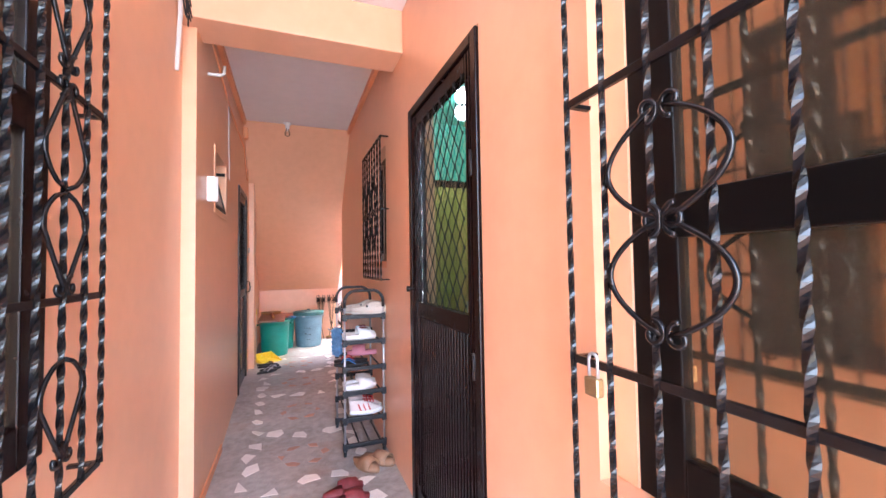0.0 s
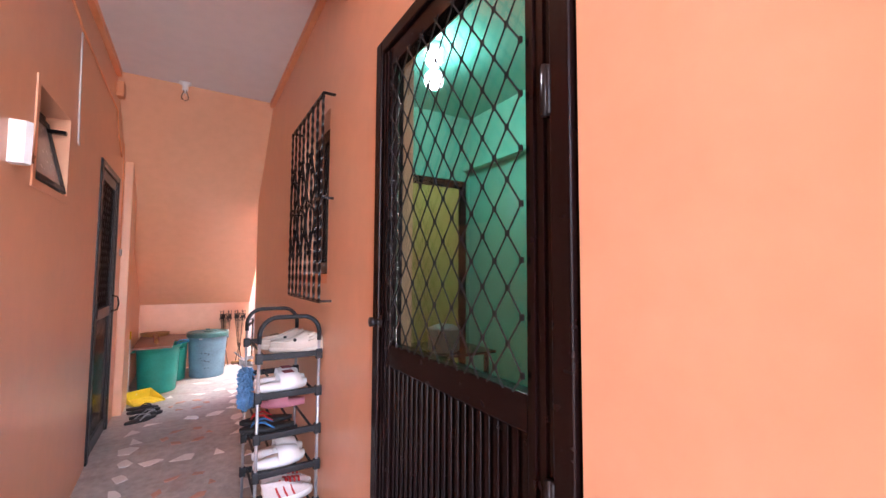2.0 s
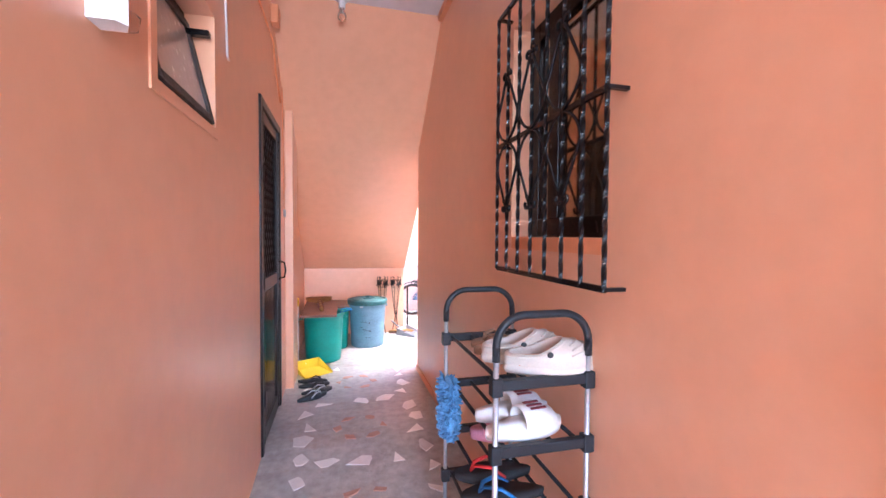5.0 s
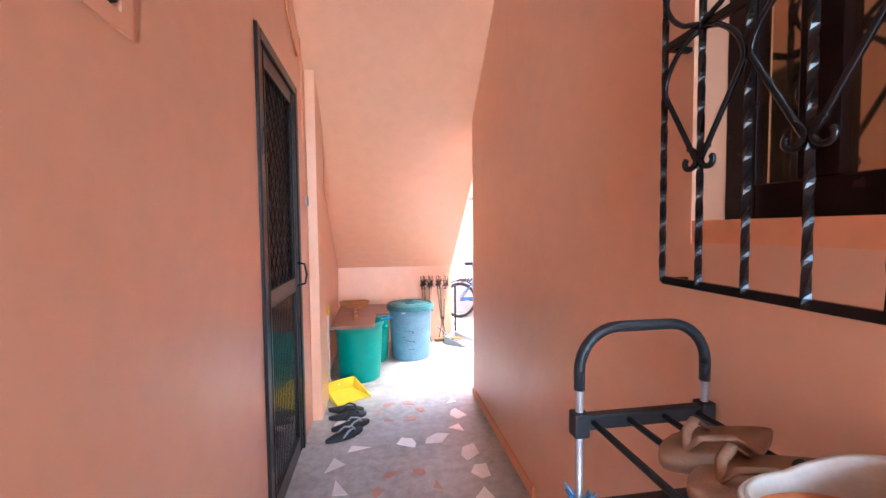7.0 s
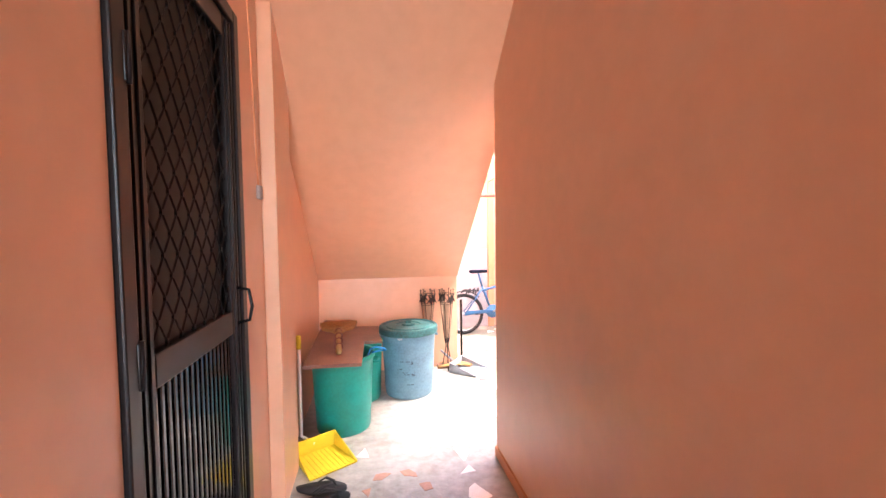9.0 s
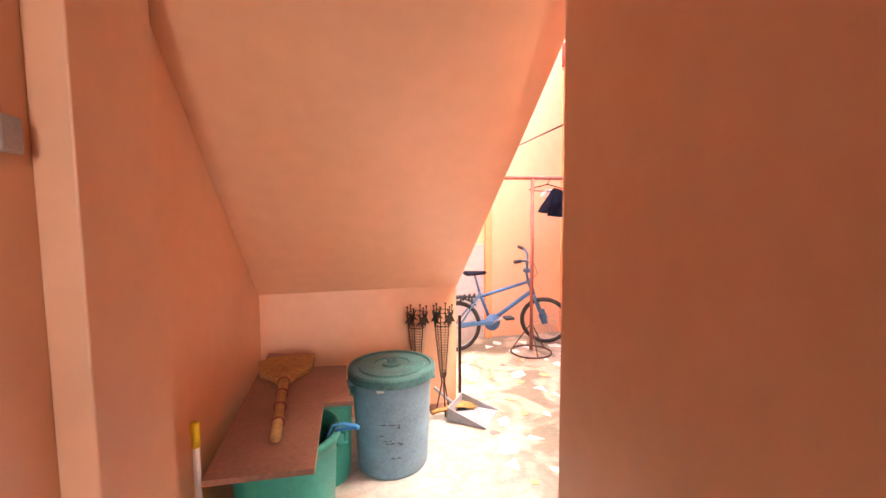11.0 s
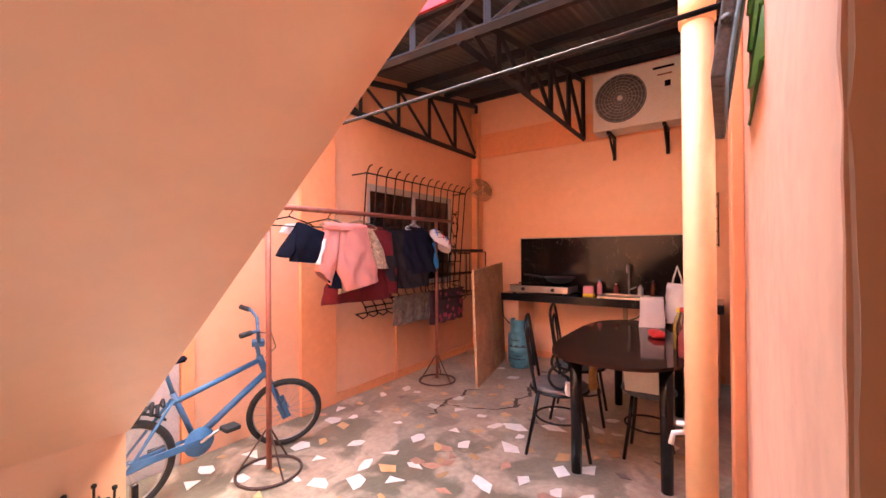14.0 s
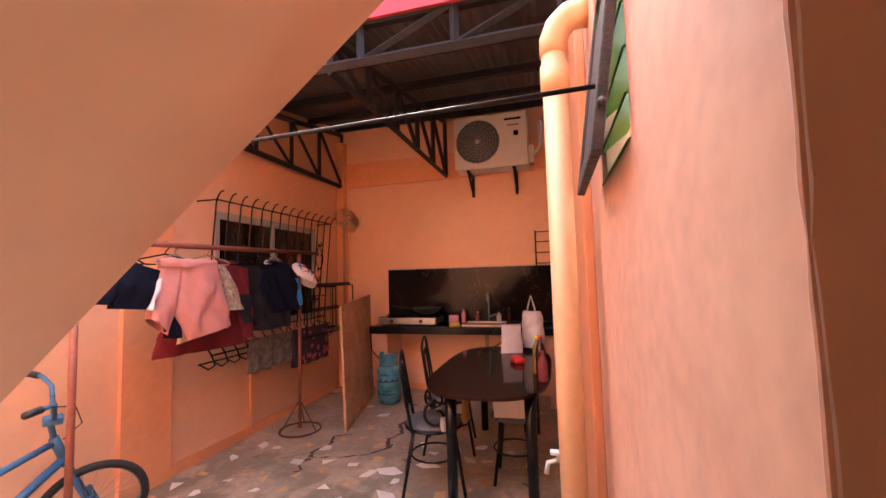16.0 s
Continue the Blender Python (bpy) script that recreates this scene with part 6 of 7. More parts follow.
for x, mt, lab in ((2.10, M_IRON, "black wire hanger on the rail"), (2.45, M_IRON, "black wire hanger on the rail"), (2.52, M_WICKER, "beige plastic hanger on the rail"), (2.80, M_WICKER, "beige plastic hanger on the rail"), (3.0, M_IRON, "black wire hanger on the rail"), (3.36, M_IRON, "black wire hanger on the rail"), (3.58, M_WHITEPLASTIC, "white plastic hanger on the rail"), (3.62, M_GREYRUB, "grey plastic hanger on the rail")):
    hanger(x, mt, lab, random.Random(int(x * 100)).uniform(-14, 26))
hat = thing("cap", "striped white cloth cap hanging at the rail's end", "cap")
hm = Matrix.Translation((3.96, 8.80, 1.50)) @ pose(0, 0, 0, 20, 38, -10)


def cap_point(u, v):
    """A soft flattened cap, u round it, v from crown to brim."""
    r = 0.165 * math.sin(v * math.pi / 2) ** 0.8 * (1 + 0.05 * math.sin(5 * u + 2))
    return hm @ Vector((r * math.cos(u) * 1.05, r * math.sin(u) * 0.62, 0.10 * math.cos(v * math.pi / 2) - 0.03 * math.sin(2 * u) * v))


bm = B()
rings = [[bm.verts.new(cap_point(2 * math.pi * k / 28, 0.08 + 0.92 * q / 8)) for k in range(28)] for q in range(9)]
for a, b in zip(rings, rings[1:]):
    for k in range(28):
        bm.faces.new((a[k], a[(k + 1) % 28], b[(k + 1) % 28], b[k]))
bm.faces.new(rings[0])
part("crown", bm, M_CLWHITE, hat, "", True)
for k in range(9):
    mt = (M_CLBLUE, M_CLCHAR, M_RED, M_CLNAVY)[k % 4]
    off = -0.13 + k * 0.032
    pts = []
    for q in range(13):
        x = -0.15 + 0.30 * q / 12
        rr = math.hypot(x / 1.05, off / 0.62 * 0.62) / 0.165
        if rr < 0.95:
            v = 2 / math.pi * math.asin(min(1, rr) ** 1.25)
            pts.append(cap_point(math.atan2(off / 0.62, x / 1.05) if k % 2 else math.atan2(x / 0.62, off / 1.05), v) + Vector((0, -0.003, 0.002)))
    if len(pts) > 2:
        part("stripe", tube(B(), pts, 0.0055 if k % 3 else 0.009, 5, flat=0.5), mt, hat, "coloured stripe")

# ---- wire shelf with washing, fan, plywood ----
ws = thing("wire_shelf", "black wire shelf frame fixed before the window", "shelf")
for x in (4.12, 4.62, 5.10):
    for y in (8.86, 9.10):
        part("post", bar(B(), (x, y, 0.88), (x, y, 1.40), 0.007, 6), M_IRON, ws)
for x in (4.12, 5.10):
    for z in (0.88, 1.38):
        part("bracket", bar(B(), (x, 9.10, z), (x, NORTH, z), 0.008, 6), M_IRON, ws)
for z in (0.88, 1.14, 1.40):
    for y in (8.86, 9.10):
        part("rail", bar(B(), (4.12, y, z), (5.10, y, z), 0.006, 6), M_IRON, ws)
    for i in range(9):
        x = 4.12 + i * 0.1225
        part("cross_wire", bar(B(), (x, 8.86, z), (x, 9.10, z), 0.004, 5), M_IRON, ws)
for i in range(1, 9):
    part("upright_wire", bar(B(), (4.12 + i * 0.1225, 9.10, 0.88), (4.12 + i * 0.1225, 9.10, 1.40), 0.004, 5), M_IRON, ws)
ty = thing("tray", "shallow dark tray on the wire shelf", "tray")
part("tray", box(box(B(), 4.15, 5.05, 8.87, 9.09, 1.407, 1.415), 4.15, 5.05, 8.87, 8.88, 1.415, 1.435), M_GREYPLASTIC, ty)
dr = thing("drying_rail", "thin dark rail for washing below the window", "clothes rail")
part("rail", bar(B(), (3.36, 8.965, 0.965), (4.72, 8.965, 0.965), 0.008, 8), M_IRON, dr)
for x in (3.40, 4.68):
    part("hanger_rod", bar(B(), (x, 8.965, 0.965), (x, 9.12, 1.0), 0.005, 6), M_IRON, dr)


def towel(name, label, x0, x1, z0, mt, seed):
    t = thing(name, label, "cloth")
    bm = B()
    n, k = 24, 10
    g = {}
    for i in range(n + 1):
        for j in range(k + 1):
            x = x0 + (x1 - x0) * i / n
            z = 0.972 - (0.972 - z0) * j / k
            o = 0.012 * math.sin(i * 0.9 + seed) * j / k + 0.006 * math.sin(i * 2.3 + j * 0.4)
            for s in (0, 1):
                g[i, j, s] = bm.verts.new((x + 0.01 * math.sin(j + seed), 8.952 - 0.002 + o + s * 0.004 - 0.002, z + 0.004 * math.sin(i + seed)))
    for i in range(n):
        for j in range(k):
            for s in (0, 1):
                bm.faces.new((g[i, j, s], g[i + 1, j, s], g[i + 1, j + 1, s], g[i, j + 1, s]))
    for i in range(n):
        bm.faces.new((g[i, k, 0], g[i + 1, k, 0], g[i + 1, k, 1], g[i, k, 1]))
    bmesh.ops.recalc_face_normals(bm, faces=bm.faces)
    part("cloth", bm, mt, t, "", True)
    if mt is M_CLFLOR:
        rf = random.Random(8)
        for k in range(30):
            cx, cz, r = rf.uniform(x0 + 0.04, x1 - 0.04), rf.uniform(z0 + 0.03, 0.95), rf.uniform(0.014, 0.032)
            if k % 3 == 0 or cx > x0 + 0.5 * (x1 - x0):
                bm = prism(B(), [(r * (1 + 0.35 * math.cos(5 * a)) * math.cos(a), r * (1 + 0.35 * math.cos(5 * a)) * math.sin(a)) for a in [2 * math.pi * q / 15 for q in range(15)]], -0.001, 0.001, Matrix.Translation((cx, 8.925, cz)) @ pose(0, 0, 0, 90, 0, 0))
                part("flower_print", bm, M_FLOWER, t, "pink flower print")


towel("towel", "grey knitted cloth hung to dry", 3.41, 3.98, 0.68, M_CLGREY, 1)
towel("towel", "dark floral cloth hung to dry", 4.0, 4.66, 0.60, M_CLFLOR, 2)

fan = thing("pedestal_fan", "dusty beige fan standing in the corner", "fan")
part("pole", bar(B(), (5.36, 9.12, 0.03), (5.36, 9.12, 2.2), 0.016, 10), M_FANBEIGE, fan, "", True)
part("base", lathe(B(), [(0.17, 0), (0.17, 0.02), (0.05, 0.045), (0.02, 0.06)], 24, (5.36, 9.12, 0)), M_FANBEIGE, fan, "", True)
bm = B()
fm = Matrix.Translation((5.34, 9.05, 2.28)) @ pose(0, 0, 0, 68, 12, -38)
for k in range(7):
    tube(bm, [fm @ Vector((0.025 * (k + 1) * math.cos(a), 0.025 * (k + 1) * math.sin(a), 0.05 - 0.0016 * (k + 1) ** 2)) for a in [2 * math.pi * i / 28 for i in range(28)]], 0.0025, 4, True)
for i in range(28):
    a = 2 * math.pi * i / 28
    tube(bm, [fm @ Vector((0.02 * math.cos(a), 0.02 * math.sin(a), 0.05)), fm @ Vector((0.1 * math.cos(a), 0.1 * math.sin(a), 0.03)), fm @ Vector((0.18 * math.cos(a), 0.18 * math.sin(a), -0.03)), fm @ Vector((0.1 * math.cos(a), 0.1 * math.sin(a), -0.07))], 0.0028, 4)
part("cage", bm, M_FANBEIGE, fan, "wire fan cage")
bm = B()
for k in range(3):
    prism(bm, [(0.02, -0.02), (0.15, -0.07), (0.16, 0.03), (0.06, 0.05)], -0.004, 0.004, fm @ pose(0, 0, 0, 0, 0, 120 * k) @ pose(0, 0, 0, 18, 0, 0))
part("blade", bm, M_FANBEIGE, fan)

ply = thing("plywood_sheet", "weathered plywood sheet standing on its edge", "board")
bm = B()
a, b = Vector((4.06, 8.40, 0)), Vector((5.22, 8.66, 0))
up = [Vector((0.10, 0.10, 1.20)), Vector((0.14, 0.10, 1.26))]
nn = Vector((0.218, -0.976, 0)) * 0.012
vs = [bm.verts.new(p) for p in (a - nn, b - nn, b + up[1] - nn, a + up[0] - nn, a + nn, b + nn, b + up[1] + nn, a + up[0] + nn)]
for f in ((3, 2, 1, 0), (4, 5, 6, 7), (0, 1, 5, 4), (1, 2, 6, 5), (2, 3, 7, 6), (3, 0, 4, 7)):
    bm.faces.new([vs[i] for i in f])
part("sheet", bm, M_PLYWOOD, ply)
vs_ = thing("wall_conduit", "thin orange conduit on the yard wall", "pipe")
part("pipe", bar(B(), (3.82, NORTH - 0.014, 0), (3.82, NORTH - 0.014, 0.86), 0.014, 8), M_DEEP, vs_, "", True)

# ---- kitchen counter ----
kc = thing("kitchen_counter", "black granite worktop on orange masonry supports", "counter")
part("worktop", box(B(), 5.04, EAST - 0.003, 6.30, 8.60, 0.83, 0.888, 0.004), M_GRANITE, kc, "black granite slab")
for y0, y1 in ((8.40, 8.56), (6.34, 6.50)):
    part("support", box(B(), 5.10, EAST - 0.015, y0, y1, 0, 0.83), M_WALL, kc, "orange painted masonry")
part("front_edge", box(B(), 5.018, 5.04, 6.30, 8.60, 0.800, 0.8875, 0.006), M_GRANITE, kc, "black granite apron")
bsx = thing("backsplash", "tall black granite backsplash panel", "backsplash")
part("panel", box(B(), EAST - 0.022, EAST - 0.002, 6.42, 8.575, 0.89, 1.575, 0.003), M_GRANITE, bsx)
part("edge", box(B(), EAST - 0.03, EAST - 0.002, 6.42, 8.578, 1.575, 1.585), M_WHITEFRAME, bsx, "pale edge trim")

st = thing("gas_stove", "steel two-burner gas stove on the worktop", "stove")
part("body", box(B(), 5.07, 5.45, 7.77, 8.50, 0.905, 0.985, 0.008), M_STEEL, st)
for y in (7.82, 8.45):
    for x in (5.10, 5.42):
        part("foot", box(B(), x - 0.015, x + 0.015, y - 0.015, y + 0.015, 0.889, 0.906), M_BLACKRUB, st)
part("top_plate", box(B(), 5.065, 5.455, 7.765, 8.505, 0.985, 0.993, 0.003), M_BLACKPANEL, st, "black glass plate")
for y in (7.95, 8.32):
    bm = B()
    for k in range(4):
        a = math.pi / 2 * k + 0.4
        bar(bm, (5.26 + 0.04 * math.cos(a), y + 0.04 * math.sin(a), 1.012), (5.26 + 0.13 * math.cos(a), y + 0.13 * math.sin(a), 1.012), 0.006, 6)
        bar(bm, (5.26 + 0.12 * math.cos(a), y + 0.12 * math.sin(a), 0.993), (5.26 + 0.12 * math.cos(a), y + 0.12 * math.sin(a), 1.012), 0.005, 6)
    tube(bm, arc((5.26, y, 1.008), 0.10, 0, 345, 20, (1, 0, 0), (0, 1, 0)), 0.005, 6)
    part("pan_support", bm, M_IRON, st)
    bm = lathe(B(), [(0.022, 0), (0.022, 0.018), (0.0, 0.02)], 14)
    bmesh.ops.transform(bm, matrix=Matrix.Translation((5.07, y + 0.0, 0.945)) @ pose(0, 0, 0, 0, -90, 0), verts=bm.verts)
    part("knob", bm, M_BLACKRUB, st, "black knob")
wk = thing("wok", "grey frying pan with long handle on the stove", "pan")
part("pan", lathe(B(), [(0.07, 0.0), (0.13, 0.02), (0.18, 0.07), (0.185, 0.075), (0.175, 0.07), (0.12, 0.025), (0.0, 0.012)], 32, (5.26, 7.93, 1.018), True, False), M_STEEL, wk, "", True)
part("handle", bar(B(), (5.22, 8.10, 1.085), (5.13, 8.34, 1.12), 0.013, 8), M_BLACKRUB, wk, "black handle", True)
sk = thing("kitchen_sink", "steel sink set into the worktop", "sink")
bm = B()
for q in ((5.10, 5.12, 6.98, 7.46), (5.46, 5.48, 6.98, 7.46), (5.12, 5.46, 6.98, 7.0), (5.12, 5.46, 7.44, 7.46)):
    box(bm, *q, 0.888, 0.902)
box(bm, 5.12, 5.46, 7.0, 7.44, 0.889, 0.892)
part("rim", bm, M_STEEL, sk)
part("drain", bar(B(), (5.28, 7.2, 0.35), (5.28, 7.2, 0.83), 0.025, 10), M_WICKER, sk, "pale drain pipe", True)
tp = thing("kitchen_tap", "tall curved chrome tap behind the sink", "tap")
part("spout", tube(B(), [(5.50, 7.20, 0.888), (5.50, 7.20, 1.20)] + arc((5.455, 7.20, 1.20), 0.045, 0, 180, 10) + [Vector((5.41, 7.20, 1.15))], 0.011, 10), M_CHROME, tp, "", True)
part("lever", bar(B(), (5.50, 7.20, 0.95), (5.50, 7.12, 0.99), 0.008, 8), M_CHROME, tp, "", True)


def bottle(x, y, z, r, h, mt, cap, label, name="bottle"):
    t = thing(name, label, "bottle")
    part("body", lathe(B(), [(r * 0.9, 0), (r, 0.01), (r, h * 0.28), (r * 0.93, h * 0.36), (r, h * 0.44), (r, h * 0.6), (r * 0.75, h * 0.74), (r * 0.36, h * 0.84), (r * 0.34, h * 0.93), (0, h * 0.93)], 20, (x, y, z), True, False), mt, t, "", True)
    part("cap", lathe(B(), [(r * 0.42, h * 0.90), (r * 0.42, h), (0, h)], 14, (x, y, z), True, False), cap, t, "coloured cap", True)


bottle(5.48, 7.52, 0.889, 0.03, 0.17, M_PINKPL, M_CLBLUE, "pink and blue dish soap bottle by the sink")
bottle(5.48, 6.95, 0.889, 0.025, 0.18, M_SOY, M_BLACKRUB, "dark sauce bottle by the tap")
bottle(5.44, 7.07, 0.889, 0.03, 0.14, M_WHITEFRAME, M_BLACKRUB, "small grey jar by the tap", "jar")
bottle(5.50, 7.34, 0.889, 0.026, 0.13, M_MAROON, M_CLWHITE, "small red bottle by the sink")
sg = thing("sponge", "yellow kitchen sponge on the worktop", "sponge")
part("sponge", box(B(), 5.12, 5.19, 7.50, 7.62, 0.889, 0.92, 0.008), M_YPLASTIC, sg)
cl = thing("soap_packet", "crumpled pink and white packet on the worktop", "packet")
part("packet", box(B(), 5.34, 5.39, 7.56, 7.68, 0.889, 0.99, 0.015), M_PINKPL, cl)

gs = thing("gas_cylinder", "worn teal gas cylinder under the counter", "gas cylinder")
part("body", lathe(B(), [(0.115, 0.03), (0.138, 0.06), (0.142, 0.09), (0.142, 0.20), (0.145, 0.205), (0.145, 0.225), (0.142, 0.23), (0.142, 0.36), (0.134, 0.40), (0.105, 0.43), (0.0, 0.44)], 32, (5.04, 8.36, 0), True, False), M_GAS, gs, "", True)
part("foot_ring", lathe(B(), [(0.115, 0), (0.12, 0.0), (0.12, 0.05), (0.115, 0.05)], 28, (5.04, 8.36, 0), False, False), M_GAS, gs, "", True)
bm = B()
n = 24
for r0, r1 in ((0.106, 0.112),):
    pts = [(radians(30 + 300 * i / n)) for i in range(n + 1)]
    for i in range(n):
        a, b = pts[i], pts[i + 1]
        q = [bm.verts.new((5.04 + r * math.cos(t), 8.36 + r * math.sin(t), z)) for r, t, z in ((r0, a, 0.42), (r0, b, 0.42), (r0, b, 0.575), (r0, a, 0.575), (r1, a, 0.42), (r1, b, 0.42), (r1, b, 0.575), (r1, a, 0.575))]
        bm.faces.new((q[0], q[1], q[2], q[3]))
        bm.faces.new((q[4], q[5], q[6], q[7]))
        bm.faces.new((q[3], q[2], q[6], q[7]))
bmesh.ops.recalc_face_normals(bm, faces=bm.faces)
part("collar", bm, M_GAS, gs, "open steel collar")
for z, a0, a1, hh in ((0.255, 150, 250, 0.035), (0.11, 140, 230, 0.02), (0.15, 170, 215, 0.014), (0.335, 160, 205, 0.018)):
    bm = B()
    vs = []
    for k in range(13):
        an = radians(a0 + (a1 - a0) * k / 12)
        vs.append([bm.verts.new((5.04 + 0.1445 * math.cos(an), 8.36 + 0.1445 * math.sin(an), q)) for q in (z, z + hh * (0.6 + 0.4 * math.sin(k * 1.7)))])
    for p, q in zip(vs, vs[1:]):
        bm.faces.new((p[0], q[0], q[1], p[1]))
    part("worn_print", bm, M_SCUFF, gs, "dark worn print")
part("valve", lathe(B(), [(0.02, 0.46), (0.02, 0.52), (0.03, 0.53), (0.03, 0.56), (0, 0.56)], 12, (5.04, 8.36, 0)), M_BRASS, gs, "", True)
part("hose", tube(B(), [(5.04, 8.36, 0.55), (4.98, 8.46, 0.52), (5.0, 8.56, 0.60), (5.10, 8.63, 0.80)], 0.008, 6), M_BLACKRUB, gs, "black hose", True)
dk = thing("dish_rack", "black wire rack hung on the kitchen wall", "rack")
for z in (1.46, 1.60, 1.73, 1.86, 1.98):
    part("shelf_wire", tube(B(), [(EAST - 0.01, 6.60, z), (EAST - 0.12, 6.60, z), (EAST - 0.12, 6.34, z), (EAST - 0.01, 6.34, z)], 0.006, 6), M_IRON, dk)
for x, y in ((EAST - 0.12, 6.60), (EAST - 0.01, 6.60), (EAST - 0.12, 6.34)):
    part("post", bar(B(), (x, y, 1.44), (x, y, 2.0), 0.007, 6), M_IRON, dk)

# ---- air conditioner ----
ac = thing("air_conditioner", "off-white outdoor air conditioner unit on wall brackets", "air conditioner")
AX, AY0, AY1, AZ0, AZ1 = 5.25, 6.63, 7.525, 2.765, 3.43
part("casing", box(B(), AX, AX + 0.29, AY0, AY1, AZ0, AZ1, 0.015), M_ACWHITE, ac)
FC = (AX, 7.228, 3.10)
bm = lathe(B(), [(0.0, 0.0), (0.262, 0.0), (0.267, 0.004), (0.267, 0.008), (0.0, 0.008)], 40)
bmesh.ops.transform(bm, matrix=Matrix.Translation((AX + 0.002, FC[1], FC[2])) @ pose(0, 0, 0, 0, -90, 0), verts=bm.verts)
gr = part("fan_opening", bm, M_ACDARK, ac, "round dark fan grille", True)
for k in range(8):
    part("guard_ring", tube(B(), [(AX - 0.012, FC[1] + (0.03 + 0.0325 * k) * math.cos(a), FC[2] + (0.03 + 0.0325 * k) * math.sin(a)) for a in [2 * math.pi * i / 36 for i in range(36)]], 0.0035, 4, True), M_GREYPAN, gr)
for i in range(20):
    a = 2 * math.pi * i / 20
    part("guard_spoke", tube(B(), [(AX - 0.013, FC[1] + r * math.cos(a + r * 2.2), FC[2] + r * math.sin(a + r * 2.2)) for r in (0.03, 0.1, 0.17, 0.26)], 0.003, 4), M_GREYPAN, gr)
bm = lathe(B(), [(0.0, 0), (0.028, 0.0), (0.026, 0.008), (0.0, 0.01)], 18)
bmesh.ops.transform(bm, matrix=Matrix.Translation((AX - 0.014, FC[1], FC[2])) @ pose(0, 0, 0, 0, -90, 0), verts=bm.verts)
part("fan_boss", bm, M_ACWHITE, gr, "pale round boss")
for y0, y1, z0, z1, mt in ((6.70, 6.90, 3.325, 3.35, M_CLNAVY), (6.72, 6.86, 3.255, 3.27, M_RUST), (6.735, 6.79, 3.13, 3.19, M_CLNAVY)):
    part("badge", box(B(), AX - 0.002, AX, y0, y1, z0, z1), mt, ac, "small printed badge")
part("side_cover", box(B(), AX + 0.08, AX + 0.25, AY0 - 0.06, AY0, AZ0 + 0.04, AZ0 + 0.26, 0.01), M_ACWHITE, ac)
for y in (6.80, 7.36):
    bm = box(B(), AX + 0.01, EAST - 0.001, y - 0.018, y + 0.018, AZ0 - 0.035, AZ0 - 0.001, 0.003)
    box(bm, EAST - 0.03, EAST - 0.001, y - 0.018, y + 0.018, AZ0 - 0.28, AZ0 - 0.035, 0.003)
    tube(bm, [(AX + 0.05, y, AZ0 - 0.03), (EAST - 0.03, y, AZ0 - 0.25)], 0.014, 4)
    part("bracket", bm, M_GREYFRAME, ac, "grey steel bracket")
part("pipe_lagging", tube(B(), [(AX + 0.16, AY0 - 0.06, AZ0 + 0.15), (AX + 0.16, AY0 - 0.14, AZ0 + 0.25), (AX + 0.2, AY0 - 0.15, AZ0 + 0.45), (AX + 0.33, AY0 - 0.14, AZ0 + 0.62)], 0.025, 8), M_ACWHITE, ac, "white lagged pipe", True)

# ---- roof ----
def roof_z(x):
    return 3.06 + (x - 2.62) * 0.178


rf = tagged(new("yard_roof"), "corrugated steel roof over the yard kitchen", "roof", kind="structure")
bm = B()
n = 150
top = []
for i in range(n + 1):
    y = YEND + 0.02 + (NORTH - YEND + 0.1) * i / n
    w = 0.014 * math.sin(i * math.pi * 2 / 3.0 * 0.95)
    top.append([bm.verts.new((x, y, roof_z(x) + 0.06 + w + o)) for x, o in ((2.60, 0), (EAST + 0.15, 0), (EAST + 0.15, 0.004), (2.60, 0.004))])
for a, b in zip(top, top[1:]):
    bm.faces.new((a[0], b[0], b[1], a[1]))
    bm.faces.new((a[2], b[2], b[3], a[3]))
part("roof_sheet", bm, M_ROOFSHEET, rf, "grey corrugated steel sheets", True)
for x in (2.70, 3.3, 4.05, 4.8, 5.45):
    part("purlin", box(B(), x - 0.025, x + 0.025, YEND + 0.02, NORTH - 0.02, roof_z(x) - 0.03, roof_z(x) + 0.035), M_TRUSS, rf)
part("fascia", box(B(), 2.570, 2.595, YEND + 0.02, NORTH - 0.01, 3.005, 3.25, 0.003), M_FASCIA, rf, "red painted fascia board")


def truss(along, fixed, a0, a1, zb, ztop, n, mt):
    """A light steel truss; along 'x' or 'y', with the other coordinate fixed."""
    t = tagged(new("roof_truss"), "dark painted light steel roof truss", "truss", kind="structure")

    def Q(a, z):
        return Vector((a, fixed, z)) if along == 'x' else Vector((fixed, a, z))

    def member(nm, p, q, r=0.02):
        part(nm, tube(B(), [p, q], r * 1.35, 4), mt, t)
    member("bottom_chord", Q(a0, zb), Q(a1, zb), 0.024)
    member("top_chord", Q(a0, ztop(a0)), Q(a1, ztop(a1)), 0.024)
    for i in range(n + 1):
        a = a0 + (a1 - a0) * i / n
        member("upright", Q(a, zb), Q(a, ztop(a)))
        if i < n:
            b = a0 + (a1 - a0) * (i + 1) / n
            member("diagonal", Q(a, ztop(a)), Q(b, zb), 0.017)
    return t


truss('x', NORTH - 0.06, 2.69, EAST - 0.06, 2.775, lambda a: roof_z(a) - 0.06, 5, M_TRUSS)
truss('x', 7.72, 2.69, EAST - 0.03, 2.80, lambda a: roof_z(a) - 0.06, 5, M_TRUSS)
truss('y', 2.63, YEND + 0.06, NORTH - 0.06, 2.785, lambda a: roof_z(2.63) - 0.02, 5, M_TRUSS)

